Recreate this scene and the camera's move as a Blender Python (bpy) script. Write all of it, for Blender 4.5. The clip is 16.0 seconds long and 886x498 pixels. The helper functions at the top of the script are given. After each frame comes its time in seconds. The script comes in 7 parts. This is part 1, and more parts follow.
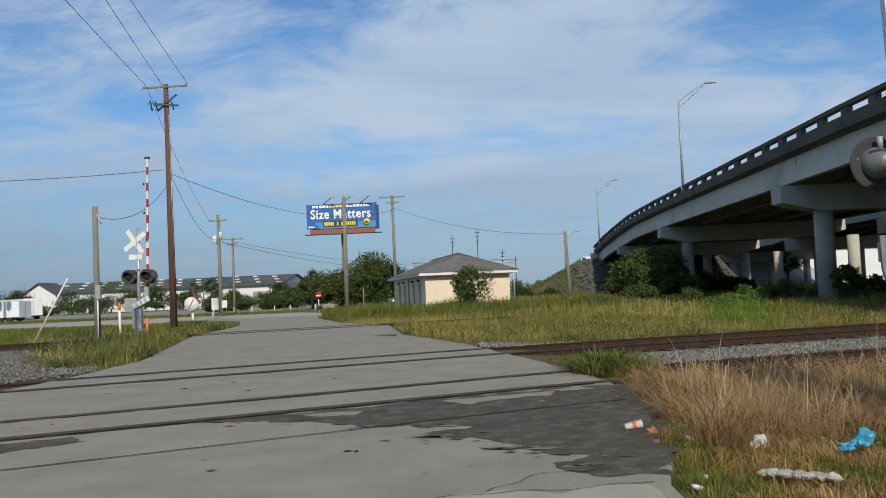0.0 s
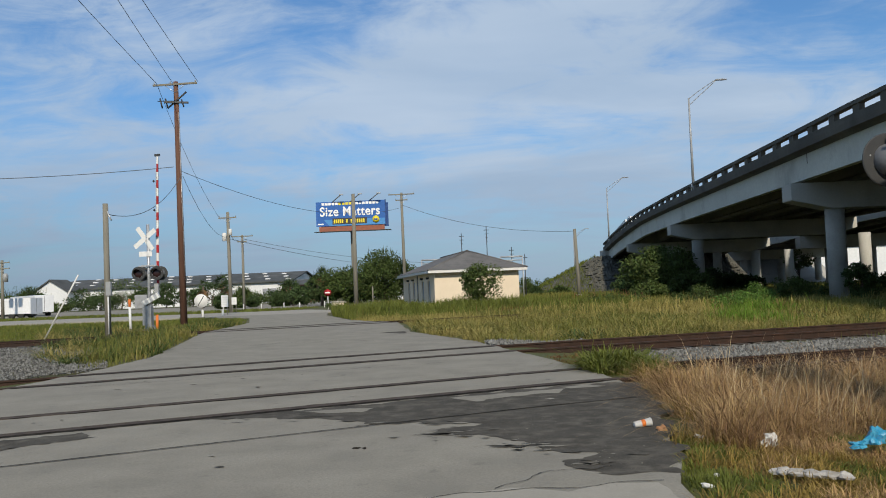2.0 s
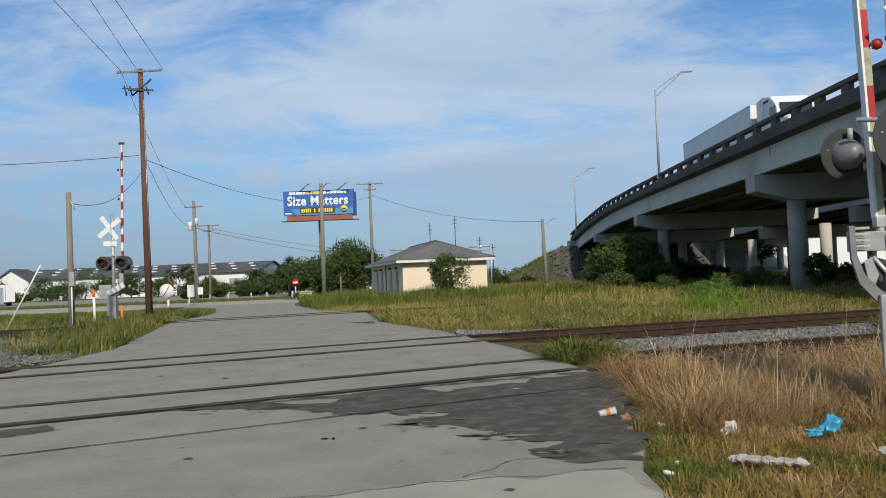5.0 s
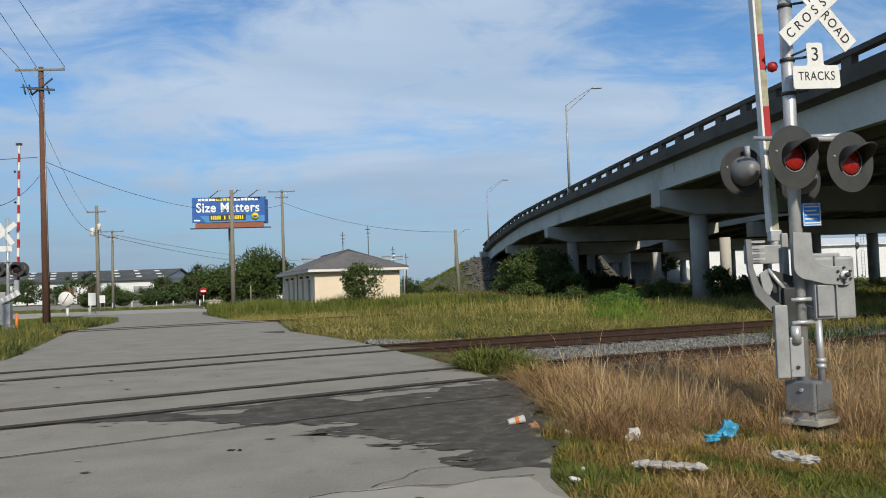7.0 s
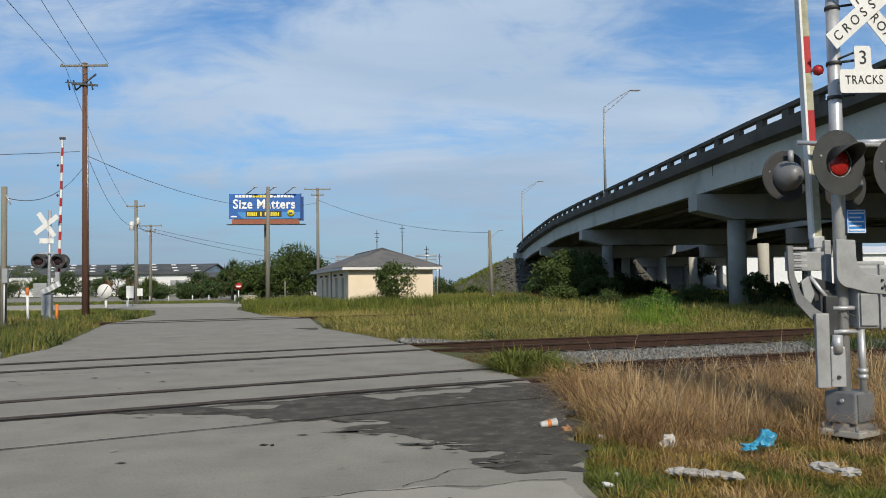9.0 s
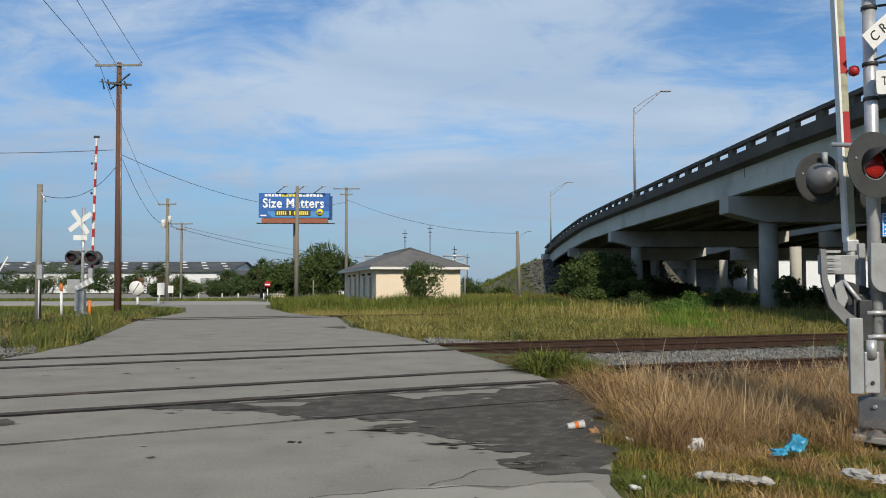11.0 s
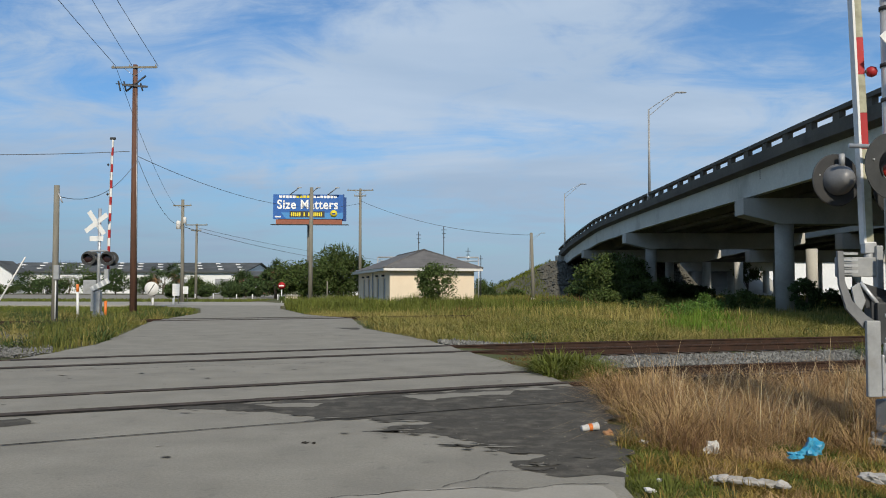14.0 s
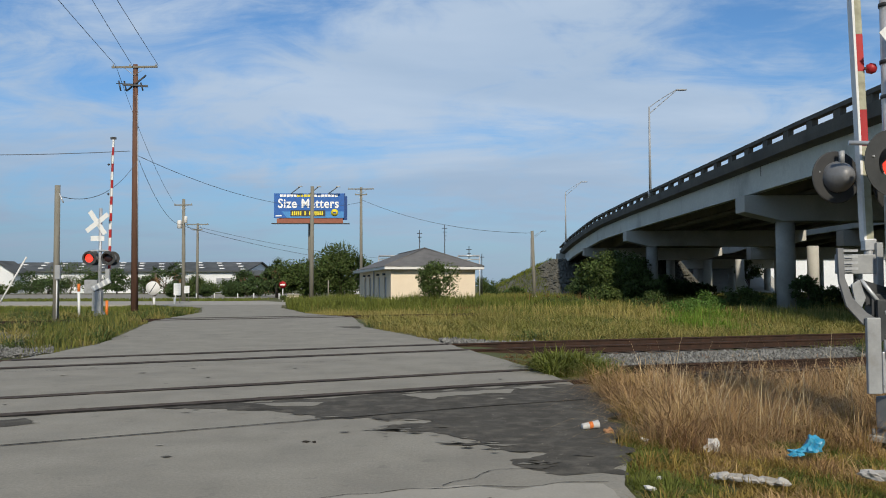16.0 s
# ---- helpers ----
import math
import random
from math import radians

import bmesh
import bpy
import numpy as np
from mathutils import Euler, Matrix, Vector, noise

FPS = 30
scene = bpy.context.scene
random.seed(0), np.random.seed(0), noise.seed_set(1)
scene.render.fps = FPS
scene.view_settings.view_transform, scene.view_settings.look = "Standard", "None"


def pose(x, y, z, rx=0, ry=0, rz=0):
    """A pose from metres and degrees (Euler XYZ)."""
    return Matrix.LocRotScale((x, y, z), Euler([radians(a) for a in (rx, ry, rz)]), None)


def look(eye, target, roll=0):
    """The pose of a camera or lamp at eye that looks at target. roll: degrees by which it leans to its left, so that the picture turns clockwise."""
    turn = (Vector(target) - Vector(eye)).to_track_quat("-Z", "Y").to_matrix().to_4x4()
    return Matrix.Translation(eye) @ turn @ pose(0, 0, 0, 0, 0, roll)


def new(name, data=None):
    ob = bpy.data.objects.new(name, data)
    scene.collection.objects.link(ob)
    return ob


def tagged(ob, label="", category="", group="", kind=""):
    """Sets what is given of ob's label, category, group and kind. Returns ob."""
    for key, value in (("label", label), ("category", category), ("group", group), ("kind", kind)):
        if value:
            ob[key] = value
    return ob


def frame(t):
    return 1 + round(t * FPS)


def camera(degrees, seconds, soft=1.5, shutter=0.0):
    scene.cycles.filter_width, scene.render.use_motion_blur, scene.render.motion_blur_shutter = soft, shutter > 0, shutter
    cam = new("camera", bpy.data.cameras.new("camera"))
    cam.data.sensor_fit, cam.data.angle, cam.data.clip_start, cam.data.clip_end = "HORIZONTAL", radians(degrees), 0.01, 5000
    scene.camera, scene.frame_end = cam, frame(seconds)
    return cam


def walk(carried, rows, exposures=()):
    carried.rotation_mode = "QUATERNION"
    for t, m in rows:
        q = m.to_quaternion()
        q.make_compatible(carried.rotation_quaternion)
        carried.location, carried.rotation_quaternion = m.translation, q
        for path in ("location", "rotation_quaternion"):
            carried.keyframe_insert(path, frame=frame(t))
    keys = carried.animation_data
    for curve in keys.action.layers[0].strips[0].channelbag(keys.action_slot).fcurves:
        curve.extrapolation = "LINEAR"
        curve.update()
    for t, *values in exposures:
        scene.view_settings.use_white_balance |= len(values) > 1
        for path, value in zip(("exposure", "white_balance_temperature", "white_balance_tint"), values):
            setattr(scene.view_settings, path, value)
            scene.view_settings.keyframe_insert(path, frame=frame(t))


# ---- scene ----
cam = camera(55.85, 16.0, soft=1.0)
EYE = 1.45
# seconds, sideways, ahead, up from the eye, yaw, pitch, roll
PATH = [
    (0, 0.006, 0.023, -0.003, 2.650, 2.927, 2.406),
    (0.5, 0.008, 0.040, -0.008, 2.878, 2.906, 2.278),
    (1, 0.002, 0.037, -0.004, 2.982, 2.699, 2.201),
    (1.5, 0.003, 0.030, -0.003, 3.024, 2.668, 2.108),
    (2, 0.009, 0.048, -0.008, 3.277, 2.775, 2.307),
    (2.5, -0.009, 0.022, -0.004, 3.218, 2.908, 2.260),
    (3, -0.006, 0.011, 0.002, 3.073, 2.833, 2.213),
    (5.3, 0.018, -0.028, 0.014, 0.263, 1.874, 2.193),
    (5.5, 0.022, -0.019, -0.001, -0.561, 1.812, 1.970),
    (6, 0.038, -0.036, -0.005, -2.429, 1.605, 2.181),
    (6.5, 0.022, -0.031, 0.011, -3.661, 2.200, 2.241),
    (7, 0.023, -0.025, 0.003, -4.862, 2.434, 1.903),
    (7.5, 0.020, -0.036, 0.004, -5.156, 2.414, 1.611),
    (8, 0.009, -0.018, 0.004, -4.373, 2.532, 1.309),
    (8.5, 0.009, -0.007, 0.001, -3.385, 2.538, 0.966),
    (9, 0.007, 0.007, 0.001, -2.616, 2.497, 0.666),
    (11.5, 0.002, 0.002, -0.004, -0.465, 2.532, 0.033),
    (12, -0.001, 0.002, 0.002, -0.228, 2.531, 0.024),
    (12.5, -0.007, -0.002, 0.000, -0.000, 2.556, 0.000),
    (13, -0.000, 0.007, -0.000, 0.128, 2.589, -0.001),
    (13.5, -0.001, 0.004, -0.004, 0.176, 2.633, -0.060),
    (14, -0.002, 0.004, -0.005, 0.191, 2.632, -0.090),
    (14.5, -0.005, 0.007, -0.001, 0.412, 2.636, -0.062),
    (15, -0.000, 0.015, -0.005, 0.571, 2.668, -0.147),
    (15.5, -0.003, 0.005, -0.001, 0.599, 2.669, -0.031),
    (16, 0.011, 0.003, -0.003, 0.275, 2.524, 0.124),
]
walk(cam, [(t, pose(x, y, EYE + z, 90 + p, r, w)) for t, x, y, z, w, p, r in PATH],
     exposures=[(0.0, -0.13), (3.2, -0.13), (5.3, 0.0), (6.0, 0.06), (7.0, -0.04), (9.0, -0.05), (12.5, -0.08), (16.0, -0.10)])

# ---- light ----
SUN_AZ, SUN_EL = 171.0, 34.0     # degrees clockwise from +y, above the horizon
world = bpy.data.worlds.new("sky")
scene.world = world
world.use_nodes = True
wn, wl = world.node_tree.nodes, world.node_tree.links
wn.clear()


def wnode(kind, **values):
    n = wn.new(kind)
    for k, v in values.items():
        n.inputs[k].default_value = v
    return n


w_out = wn.new("ShaderNodeOutputWorld")
w_bg = wnode("ShaderNodeBackground", Strength=0.104)
w_sky = wn.new("ShaderNodeTexSky")
w_sky.sky_type, w_sky.sun_disc = "NISHITA", False
w_sky.sun_elevation, w_sky.sun_rotation = radians(SUN_EL), radians(SUN_AZ)
w_sky.air_density, w_sky.dust_density, w_sky.ozone_density = 1.0, 0.6, 1.6
w_tc = wn.new("ShaderNodeTexCoord")
w_sep = wn.new("ShaderNodeSeparateXYZ")
wl.new(w_tc.outputs["Generated"], w_sep.inputs[0])


def wmath(op, a, b=None, clamp=False):
    n = wn.new("ShaderNodeMath")
    n.operation, n.use_clamp = op, clamp
    for i, v in enumerate((a, b)):
        if v is None:
            continue
        if isinstance(v, (int, float)):
            n.inputs[i].default_value = v
        else:
            wl.new(v, n.inputs[i])
    return n.outputs[0]


# high thin cloud on a flat layer overhead
w_up = wmath("MAXIMUM", wmath("ADD", w_sep.outputs[2], 0.10), 0.03)
w_cu = wmath("DIVIDE", w_sep.outputs[0], w_up)
w_cv = wmath("DIVIDE", w_sep.outputs[1], w_up)
w_vec = wn.new("ShaderNodeCombineXYZ")
wl.new(w_cu, w_vec.inputs[0])
wl.new(w_cv, w_vec.inputs[1])


def wcloud(scale, rot, stretch, offset, detail, rough, lo, hi, distort=0.4):
    mp = wn.new("ShaderNodeMapping")
    mp.inputs["Rotation"].default_value[2] = radians(rot)
    mp.inputs["Scale"].default_value = (scale * stretch, scale, 1)
    mp.inputs["Location"].default_value = (*offset, 0)
    wl.new(w_vec.outputs[0], mp.inputs[0])
    nz = wnode("ShaderNodeTexNoise", Scale=1.0, Detail=detail, Roughness=rough, Distortion=distort)
    wl.new(mp.outputs[0], nz.inputs["Vector"])
    rg = wnode("ShaderNodeMapRange", **{"From Min": lo, "From Max": hi})
    rg.interpolation_type = "SMOOTHSTEP"
    wl.new(nz.outputs[0], rg.inputs[0])
    return rg.outputs[0]


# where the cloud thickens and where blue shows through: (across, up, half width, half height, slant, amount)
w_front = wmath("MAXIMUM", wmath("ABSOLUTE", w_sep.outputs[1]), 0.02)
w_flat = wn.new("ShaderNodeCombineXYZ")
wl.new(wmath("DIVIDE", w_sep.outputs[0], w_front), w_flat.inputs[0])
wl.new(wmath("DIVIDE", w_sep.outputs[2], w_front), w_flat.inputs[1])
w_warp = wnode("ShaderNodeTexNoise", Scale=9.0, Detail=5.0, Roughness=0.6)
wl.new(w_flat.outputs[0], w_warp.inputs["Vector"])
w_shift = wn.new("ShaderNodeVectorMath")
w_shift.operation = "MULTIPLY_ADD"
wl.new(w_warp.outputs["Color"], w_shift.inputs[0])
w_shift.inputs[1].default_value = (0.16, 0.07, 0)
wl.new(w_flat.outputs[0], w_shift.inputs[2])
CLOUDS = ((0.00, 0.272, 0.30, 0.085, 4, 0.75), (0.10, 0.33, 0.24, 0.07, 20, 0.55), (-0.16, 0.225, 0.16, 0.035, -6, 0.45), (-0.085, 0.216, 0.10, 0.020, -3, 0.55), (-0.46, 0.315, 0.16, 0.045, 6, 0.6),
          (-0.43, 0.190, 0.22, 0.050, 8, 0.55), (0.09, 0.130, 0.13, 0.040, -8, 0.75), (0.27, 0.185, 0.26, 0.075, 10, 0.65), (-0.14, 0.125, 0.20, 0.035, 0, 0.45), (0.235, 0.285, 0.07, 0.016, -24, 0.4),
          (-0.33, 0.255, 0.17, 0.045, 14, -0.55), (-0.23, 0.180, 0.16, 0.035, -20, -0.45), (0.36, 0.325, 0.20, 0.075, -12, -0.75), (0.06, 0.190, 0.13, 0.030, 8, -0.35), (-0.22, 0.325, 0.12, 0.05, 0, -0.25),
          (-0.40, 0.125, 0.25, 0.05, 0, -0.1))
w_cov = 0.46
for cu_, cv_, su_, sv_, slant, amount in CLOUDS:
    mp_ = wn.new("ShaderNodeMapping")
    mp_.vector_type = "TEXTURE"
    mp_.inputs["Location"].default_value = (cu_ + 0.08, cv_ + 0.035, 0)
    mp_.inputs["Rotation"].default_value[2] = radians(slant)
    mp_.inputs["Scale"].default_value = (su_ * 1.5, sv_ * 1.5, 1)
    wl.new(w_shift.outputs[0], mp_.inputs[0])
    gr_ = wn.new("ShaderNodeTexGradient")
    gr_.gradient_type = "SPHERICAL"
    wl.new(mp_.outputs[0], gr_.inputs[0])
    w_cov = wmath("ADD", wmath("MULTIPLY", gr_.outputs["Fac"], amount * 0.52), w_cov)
w_big = wcloud(0.85, 24, 0.62, (4.2, 2.5), 9, 0.60, 0.30, 0.70, 0.8)
w_wisp = wcloud(3.0, -20, 0.45, (7.7, 2.0), 9, 0.66, 0.30, 0.70, 1.0)
w_fine = wn.new("ShaderNodeMapping")
w_fine.inputs["Rotation"].default_value[2] = radians(-9)
w_fine.inputs["Scale"].default_value = (5.0, 15.0, 1)
wl.new(w_flat.outputs[0], w_fine.inputs[0])
w_curl = wnode("ShaderNodeTexNoise", Scale=1.0, Detail=8.0, Roughness=0.62, Distortion=1.3)
wl.new(w_fine.outputs[0], w_curl.inputs["Vector"])
w_rough = wmath("ADD", wmath("MULTIPLY", wmath("SUBTRACT", w_big, 0.5), 0.34), wmath("MULTIPLY", wmath("SUBTRACT", w_wisp, 0.5), 0.20))
w_sum = wmath("ADD", w_cov, wmath("ADD", w_rough, wmath("MULTIPLY", wmath("SUBTRACT", w_curl.outputs[0], 0.5), 1.75)))
w_soft = wnode("ShaderNodeMapRange", **{"From Min": 0.0, "From Max": 1.0, "To Min": 0.02, "To Max": 0.92})
w_soft.interpolation_type = "SMOOTHSTEP"
wl.new(w_sum, w_soft.inputs[0])
w_cl = w_soft.outputs[0]
w_shade = wcloud(0.9, 10, 0.6, (1.7, 8.2), 5, 0.55, 0.30, 0.75, 0.5)
w_ccol = wn.new("ShaderNodeMix")
w_ccol.data_type = "RGBA"
wl.new(w_shade, w_ccol.inputs[0])
w_ccol.inputs[6].default_value = (4.1, 5.3, 6.9, 1)
w_ccol.inputs[7].default_value = (5.7, 6.75, 8.1, 1)
w_mix = wn.new("ShaderNodeMix")
w_mix.data_type = "RGBA"
wl.new(w_cl, w_mix.inputs[0])
w_tint = wn.new("ShaderNodeMix")
w_tint.data_type, w_tint.blend_type = "RGBA", "MULTIPLY"
w_tint.inputs[0].default_value = 1.0
w_tint.inputs[7].default_value = (0.58, 0.91, 1.20, 1)
wl.new(w_sky.outputs[0], w_tint.inputs[6])
wl.new(w_tint.outputs[2], w_mix.inputs[6])
wl.new(w_ccol.outputs[2], w_mix.inputs[7])
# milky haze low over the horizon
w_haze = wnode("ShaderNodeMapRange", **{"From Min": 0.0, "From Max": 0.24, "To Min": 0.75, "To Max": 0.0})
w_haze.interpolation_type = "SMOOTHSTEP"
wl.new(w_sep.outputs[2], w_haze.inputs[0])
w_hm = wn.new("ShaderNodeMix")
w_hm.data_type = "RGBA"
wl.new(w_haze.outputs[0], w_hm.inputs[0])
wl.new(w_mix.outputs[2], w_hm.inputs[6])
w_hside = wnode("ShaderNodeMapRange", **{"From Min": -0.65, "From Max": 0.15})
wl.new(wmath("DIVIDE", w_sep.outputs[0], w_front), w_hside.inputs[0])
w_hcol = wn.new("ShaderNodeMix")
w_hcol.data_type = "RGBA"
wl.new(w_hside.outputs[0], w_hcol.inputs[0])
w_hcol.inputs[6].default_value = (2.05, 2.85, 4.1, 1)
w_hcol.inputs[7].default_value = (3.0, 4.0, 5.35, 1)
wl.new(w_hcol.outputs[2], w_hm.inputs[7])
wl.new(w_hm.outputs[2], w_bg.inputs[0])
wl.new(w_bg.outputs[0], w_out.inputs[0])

sun = new("sun", bpy.data.lights.new("sun", "SUN"))
sun.data.energy, sun.data.angle, sun.data.color = 4.4, radians(2.0), (1.0, 0.90, 0.74)
sun_from = Vector((math.sin(radians(SUN_AZ)) * math.cos(radians(SUN_EL)), math.cos(radians(SUN_AZ)) * math.cos(radians(SUN_EL)), math.sin(radians(SUN_EL))))
sun.matrix_world = look((0, 0, 60), Vector((0, 0, 60)) - sun_from)

# ---- materials ----


def mat(name, a, b=None, rough=0.7, metal=0.0, scale=6.0, fine=60.0, bump=0.2, contrast=(0.35, 0.65), dirt=None, dirt_scale=1.2,
        dirt_range=(0.52, 0.72), island=0.0, objvar=0.0, spec=0.4, stretch=(1, 1, 1), dist=0.01, emit=None, emit_power=0.0, through_light=0.0, grain_mix=0.30):
    """A worn surface: two tones mixed by noise, fine grain in the relief, optional stains."""
    m = bpy.data.materials.new(name)
    m.use_nodes = True
    nt = m.node_tree
    bs = nt.nodes["Principled BSDF"]
    bs.inputs["Roughness"].default_value = rough
    bs.inputs["Metallic"].default_value = metal
    bs.inputs["Specular IOR Level"].default_value = spec
    tc = nt.nodes.new("ShaderNodeTexCoord")
    mp = nt.nodes.new("ShaderNodeMapping")
    mp.inputs["Scale"].default_value = stretch
    nt.links.new(tc.outputs["Object"], mp.inputs[0])

    def noise_at(s, detail=5.0, r=0.6):
        n = nt.nodes.new("ShaderNodeTexNoise")
        n.inputs["Scale"].default_value, n.inputs["Detail"].default_value, n.inputs["Roughness"].default_value = s, detail, r
        nt.links.new(mp.outputs[0], n.inputs["Vector"])
        return n.outputs[0]

    def ranged(src, lo, hi, t0=0.0, t1=1.0):
        n = nt.nodes.new("ShaderNodeMapRange")
        for k, v in (("From Min", lo), ("From Max", hi), ("To Min", t0), ("To Max", t1)):
            n.inputs[k].default_value = v
        nt.links.new(src, n.inputs[0])
        return n.outputs[0]

    def mixed(fac, c1, c2, blend="MIX"):
        n = nt.nodes.new("ShaderNodeMix")
        n.data_type, n.blend_type = "RGBA", blend
        if isinstance(fac, float):
            n.inputs[0].default_value = fac
        else:
            nt.links.new(fac, n.inputs[0])
        for i, c in ((6, c1), (7, c2)):
            if isinstance(c, tuple):
                n.inputs[i].default_value = (*c[:3], 1)
            else:
                nt.links.new(c, n.inputs[i])
        return n.outputs[2]

    b = b or tuple(v * 0.72 for v in a)
    col = mixed(ranged(noise_at(scale), *contrast), a, b)
    if fine:
        grain = noise_at(fine, 3.0, 0.7)
        col = mixed(ranged(grain, 0.3, 0.7, 0.0, grain_mix), col, tuple(v * 0.55 for v in a))
    if dirt:
        col = mixed(ranged(noise_at(dirt_scale, 7.0, 0.62), *dirt_range, 0.0, 0.85), col, dirt)
    if island or objvar:
        g = nt.nodes.new("ShaderNodeNewGeometry" if island else "ShaderNodeObjectInfo")
        hs = nt.nodes.new("ShaderNodeHueSaturation")
        amount = island or objvar
        r = ranged(g.outputs["Random Per Island" if island else "Random"], 0, 1, 1 - amount, 1 + amount)
        nt.links.new(r, hs.inputs["Value"])
        nt.links.new(ranged(g.outputs["Random Per Island" if island else "Random"], 0, 1, 0.5 - 0.03 * min(island, 1.0), 0.5 + 0.02 * min(island, 1.0)), hs.inputs["Hue"])
        nt.links.new(col, hs.inputs["Color"])
        col = hs.outputs[0]
    nt.links.new(col, bs.inputs["Base Color"])
    if bump:
        bp = nt.nodes.new("ShaderNodeBump")
        bp.inputs["Strength"].default_value, bp.inputs["Distance"].default_value = bump, dist
        nt.links.new(noise_at(fine or scale * 6, 4.0, 0.65), bp.inputs["Height"])
        nt.links.new(bp.outputs[0], bs.inputs["Normal"])
        nt.links.new(ranged(noise_at(scale * 1.7), 0.3, 0.7, max(rough - 0.12, 0.05), min(rough + 0.12, 1.0)), bs.inputs["Roughness"])
    if through_light:
        tl, mx = nt.nodes.new("ShaderNodeBsdfTranslucent"), nt.nodes.new("ShaderNodeMixShader")
        nt.links.new(col, tl.inputs["Color"])
        mx.inputs[0].default_value = through_light
        nt.links.new(bs.outputs[0], mx.inputs[1])
        nt.links.new(tl.outputs[0], mx.inputs[2])
        nt.links.new(mx.outputs[0], nt.nodes["Material Output"].inputs[0])
    if emit:
        bs.inputs["Emission Color"].default_value = (*emit, 1)
        bs.inputs["Emission Strength"].default_value = emit_power
    return m


M = {}
M["ground"] = mat("ground_soil_grass", (0.090, 0.085, 0.022), (0.055, 0.075, 0.016), 0.95, scale=0.35, fine=14, bump=0.6, dist=0.05, dirt=(0.16, 0.12, 0.065), dirt_scale=0.13, dirt_range=(0.5, 0.7))
M["asphalt"] = mat("weathered_asphalt", (0.308, 0.288, 0.240), (0.236, 0.221, 0.186), 0.92, scale=1.1, fine=38, bump=0.8, dist=0.008, spec=0.15, dirt=(0.135, 0.126, 0.108), dirt_scale=4.5, dirt_range=(0.60, 0.80), grain_mix=0.6)
M["patch"] = mat("dark_asphalt_patch", (0.076, 0.071, 0.061), (0.108, 0.101, 0.087), 0.95, scale=1.6, fine=60, bump=0.6, dist=0.006, spec=0.05, dirt=(0.165, 0.150, 0.124), dirt_scale=4.0, dirt_range=(0.47, 0.76), grain_mix=0.7)
M["strip"] = mat("crossing_filler", (0.020, 0.018, 0.016), (0.050, 0.045, 0.038), 0.97, spec=0.02, scale=3.0, fine=40, bump=0.6)
M["concrete_pale"] = mat("pale_concrete", (0.36, 0.335, 0.28), (0.29, 0.27, 0.225), 0.9, scale=1.2, fine=50, bump=0.4, dist=0.005)
M["concrete"] = mat("bridge_concrete", (0.50, 0.49, 0.445), (0.42, 0.41, 0.37), 0.85, scale=0.25, fine=9, bump=0.25, dist=0.02, dirt=(0.15, 0.145, 0.13), dirt_scale=0.16, dirt_range=(0.5, 0.75), stretch=(1, 1, 1))
M["concrete_dark"] = mat("stained_rail_concrete", (0.085, 0.078, 0.066), (0.130, 0.120, 0.100), 0.9, scale=0.5, fine=12, bump=0.3, dist=0.02)
M["girder"] = mat("girder_paint", (0.60, 0.61, 0.55), (0.52, 0.53, 0.48), 0.75, scale=0.2, fine=6, bump=0.1, dist=0.01, dirt=(0.22, 0.21, 0.19), dirt_scale=0.25, dirt_range=(0.55, 0.8))
# inner girders: shade below the deck is put into this darker concrete
M["underside"] = mat("shaded_beam_concrete", (0.24, 0.23, 0.205), (0.17, 0.163, 0.145), 0.9, scale=0.3, fine=8, bump=0.2, dist=0.02, dirt=(0.09, 0.085, 0.075), dirt_scale=0.2)
M["rust"] = mat("rusty_rail", (0.055, 0.027, 0.017), (0.028, 0.018, 0.013), 0.8, 0.2, scale=4, fine=50, bump=0.4)
M["railhead"] = mat("worn_rail_head", (0.085, 0.068, 0.055), (0.050, 0.040, 0.033), 0.7, 0.3, scale=5, fine=60, bump=0.2)
M["tie"] = mat("old_tie_wood", (0.060, 0.045, 0.034), (0.095, 0.075, 0.058), 0.95, scale=3, fine=30, bump=0.6, objvar=0.25)
M["ballast"] = mat("ballast_bed", (0.17, 0.16, 0.145), (0.10, 0.092, 0.082), 0.95, scale=9, fine=30, bump=1.0, dist=0.04)
M["stone"] = mat("ballast_stone", (0.165, 0.165, 0.155), (0.10, 0.098, 0.090), 0.9, scale=8, fine=40, bump=0.4, island=0.65)
M["wood_red"] = mat("creosoted_pole_wood", (0.150, 0.074, 0.047), (0.098, 0.050, 0.035), 0.9, scale=2.5, fine=25, bump=0.5, stretch=(3, 3, 0.3), dist=0.02)
M["wood_grey"] = mat("grey_pole_wood", (0.225, 0.210, 0.170), (0.165, 0.155, 0.125), 0.9, scale=2.5, fine=25, bump=0.5, stretch=(3, 3, 0.3), dist=0.02)
M["galv"] = mat("galvanised_steel", (0.54, 0.55, 0.56), (0.42, 0.43, 0.44), 0.38, 0.40, scale=5, fine=30, bump=0.08)
M["galv_paint"] = mat("grey_painted_steel", (0.34, 0.35, 0.355), (0.27, 0.28, 0.285), 0.5, 0.1, scale=4, fine=30, bump=0.12, dirt=(0.20, 0.19, 0.17), dirt_scale=4.0, dirt_range=(0.6, 0.8))
M["dark_steel"] = mat("dark_steel", (0.06, 0.063, 0.066), (0.04, 0.042, 0.045), 0.55, 0.3, scale=5, fine=40, bump=0.15)
M["black"] = mat("black_paint", (0.030, 0.031, 0.032), (0.045, 0.045, 0.045), 0.55, scale=5, fine=40, bump=0.15)
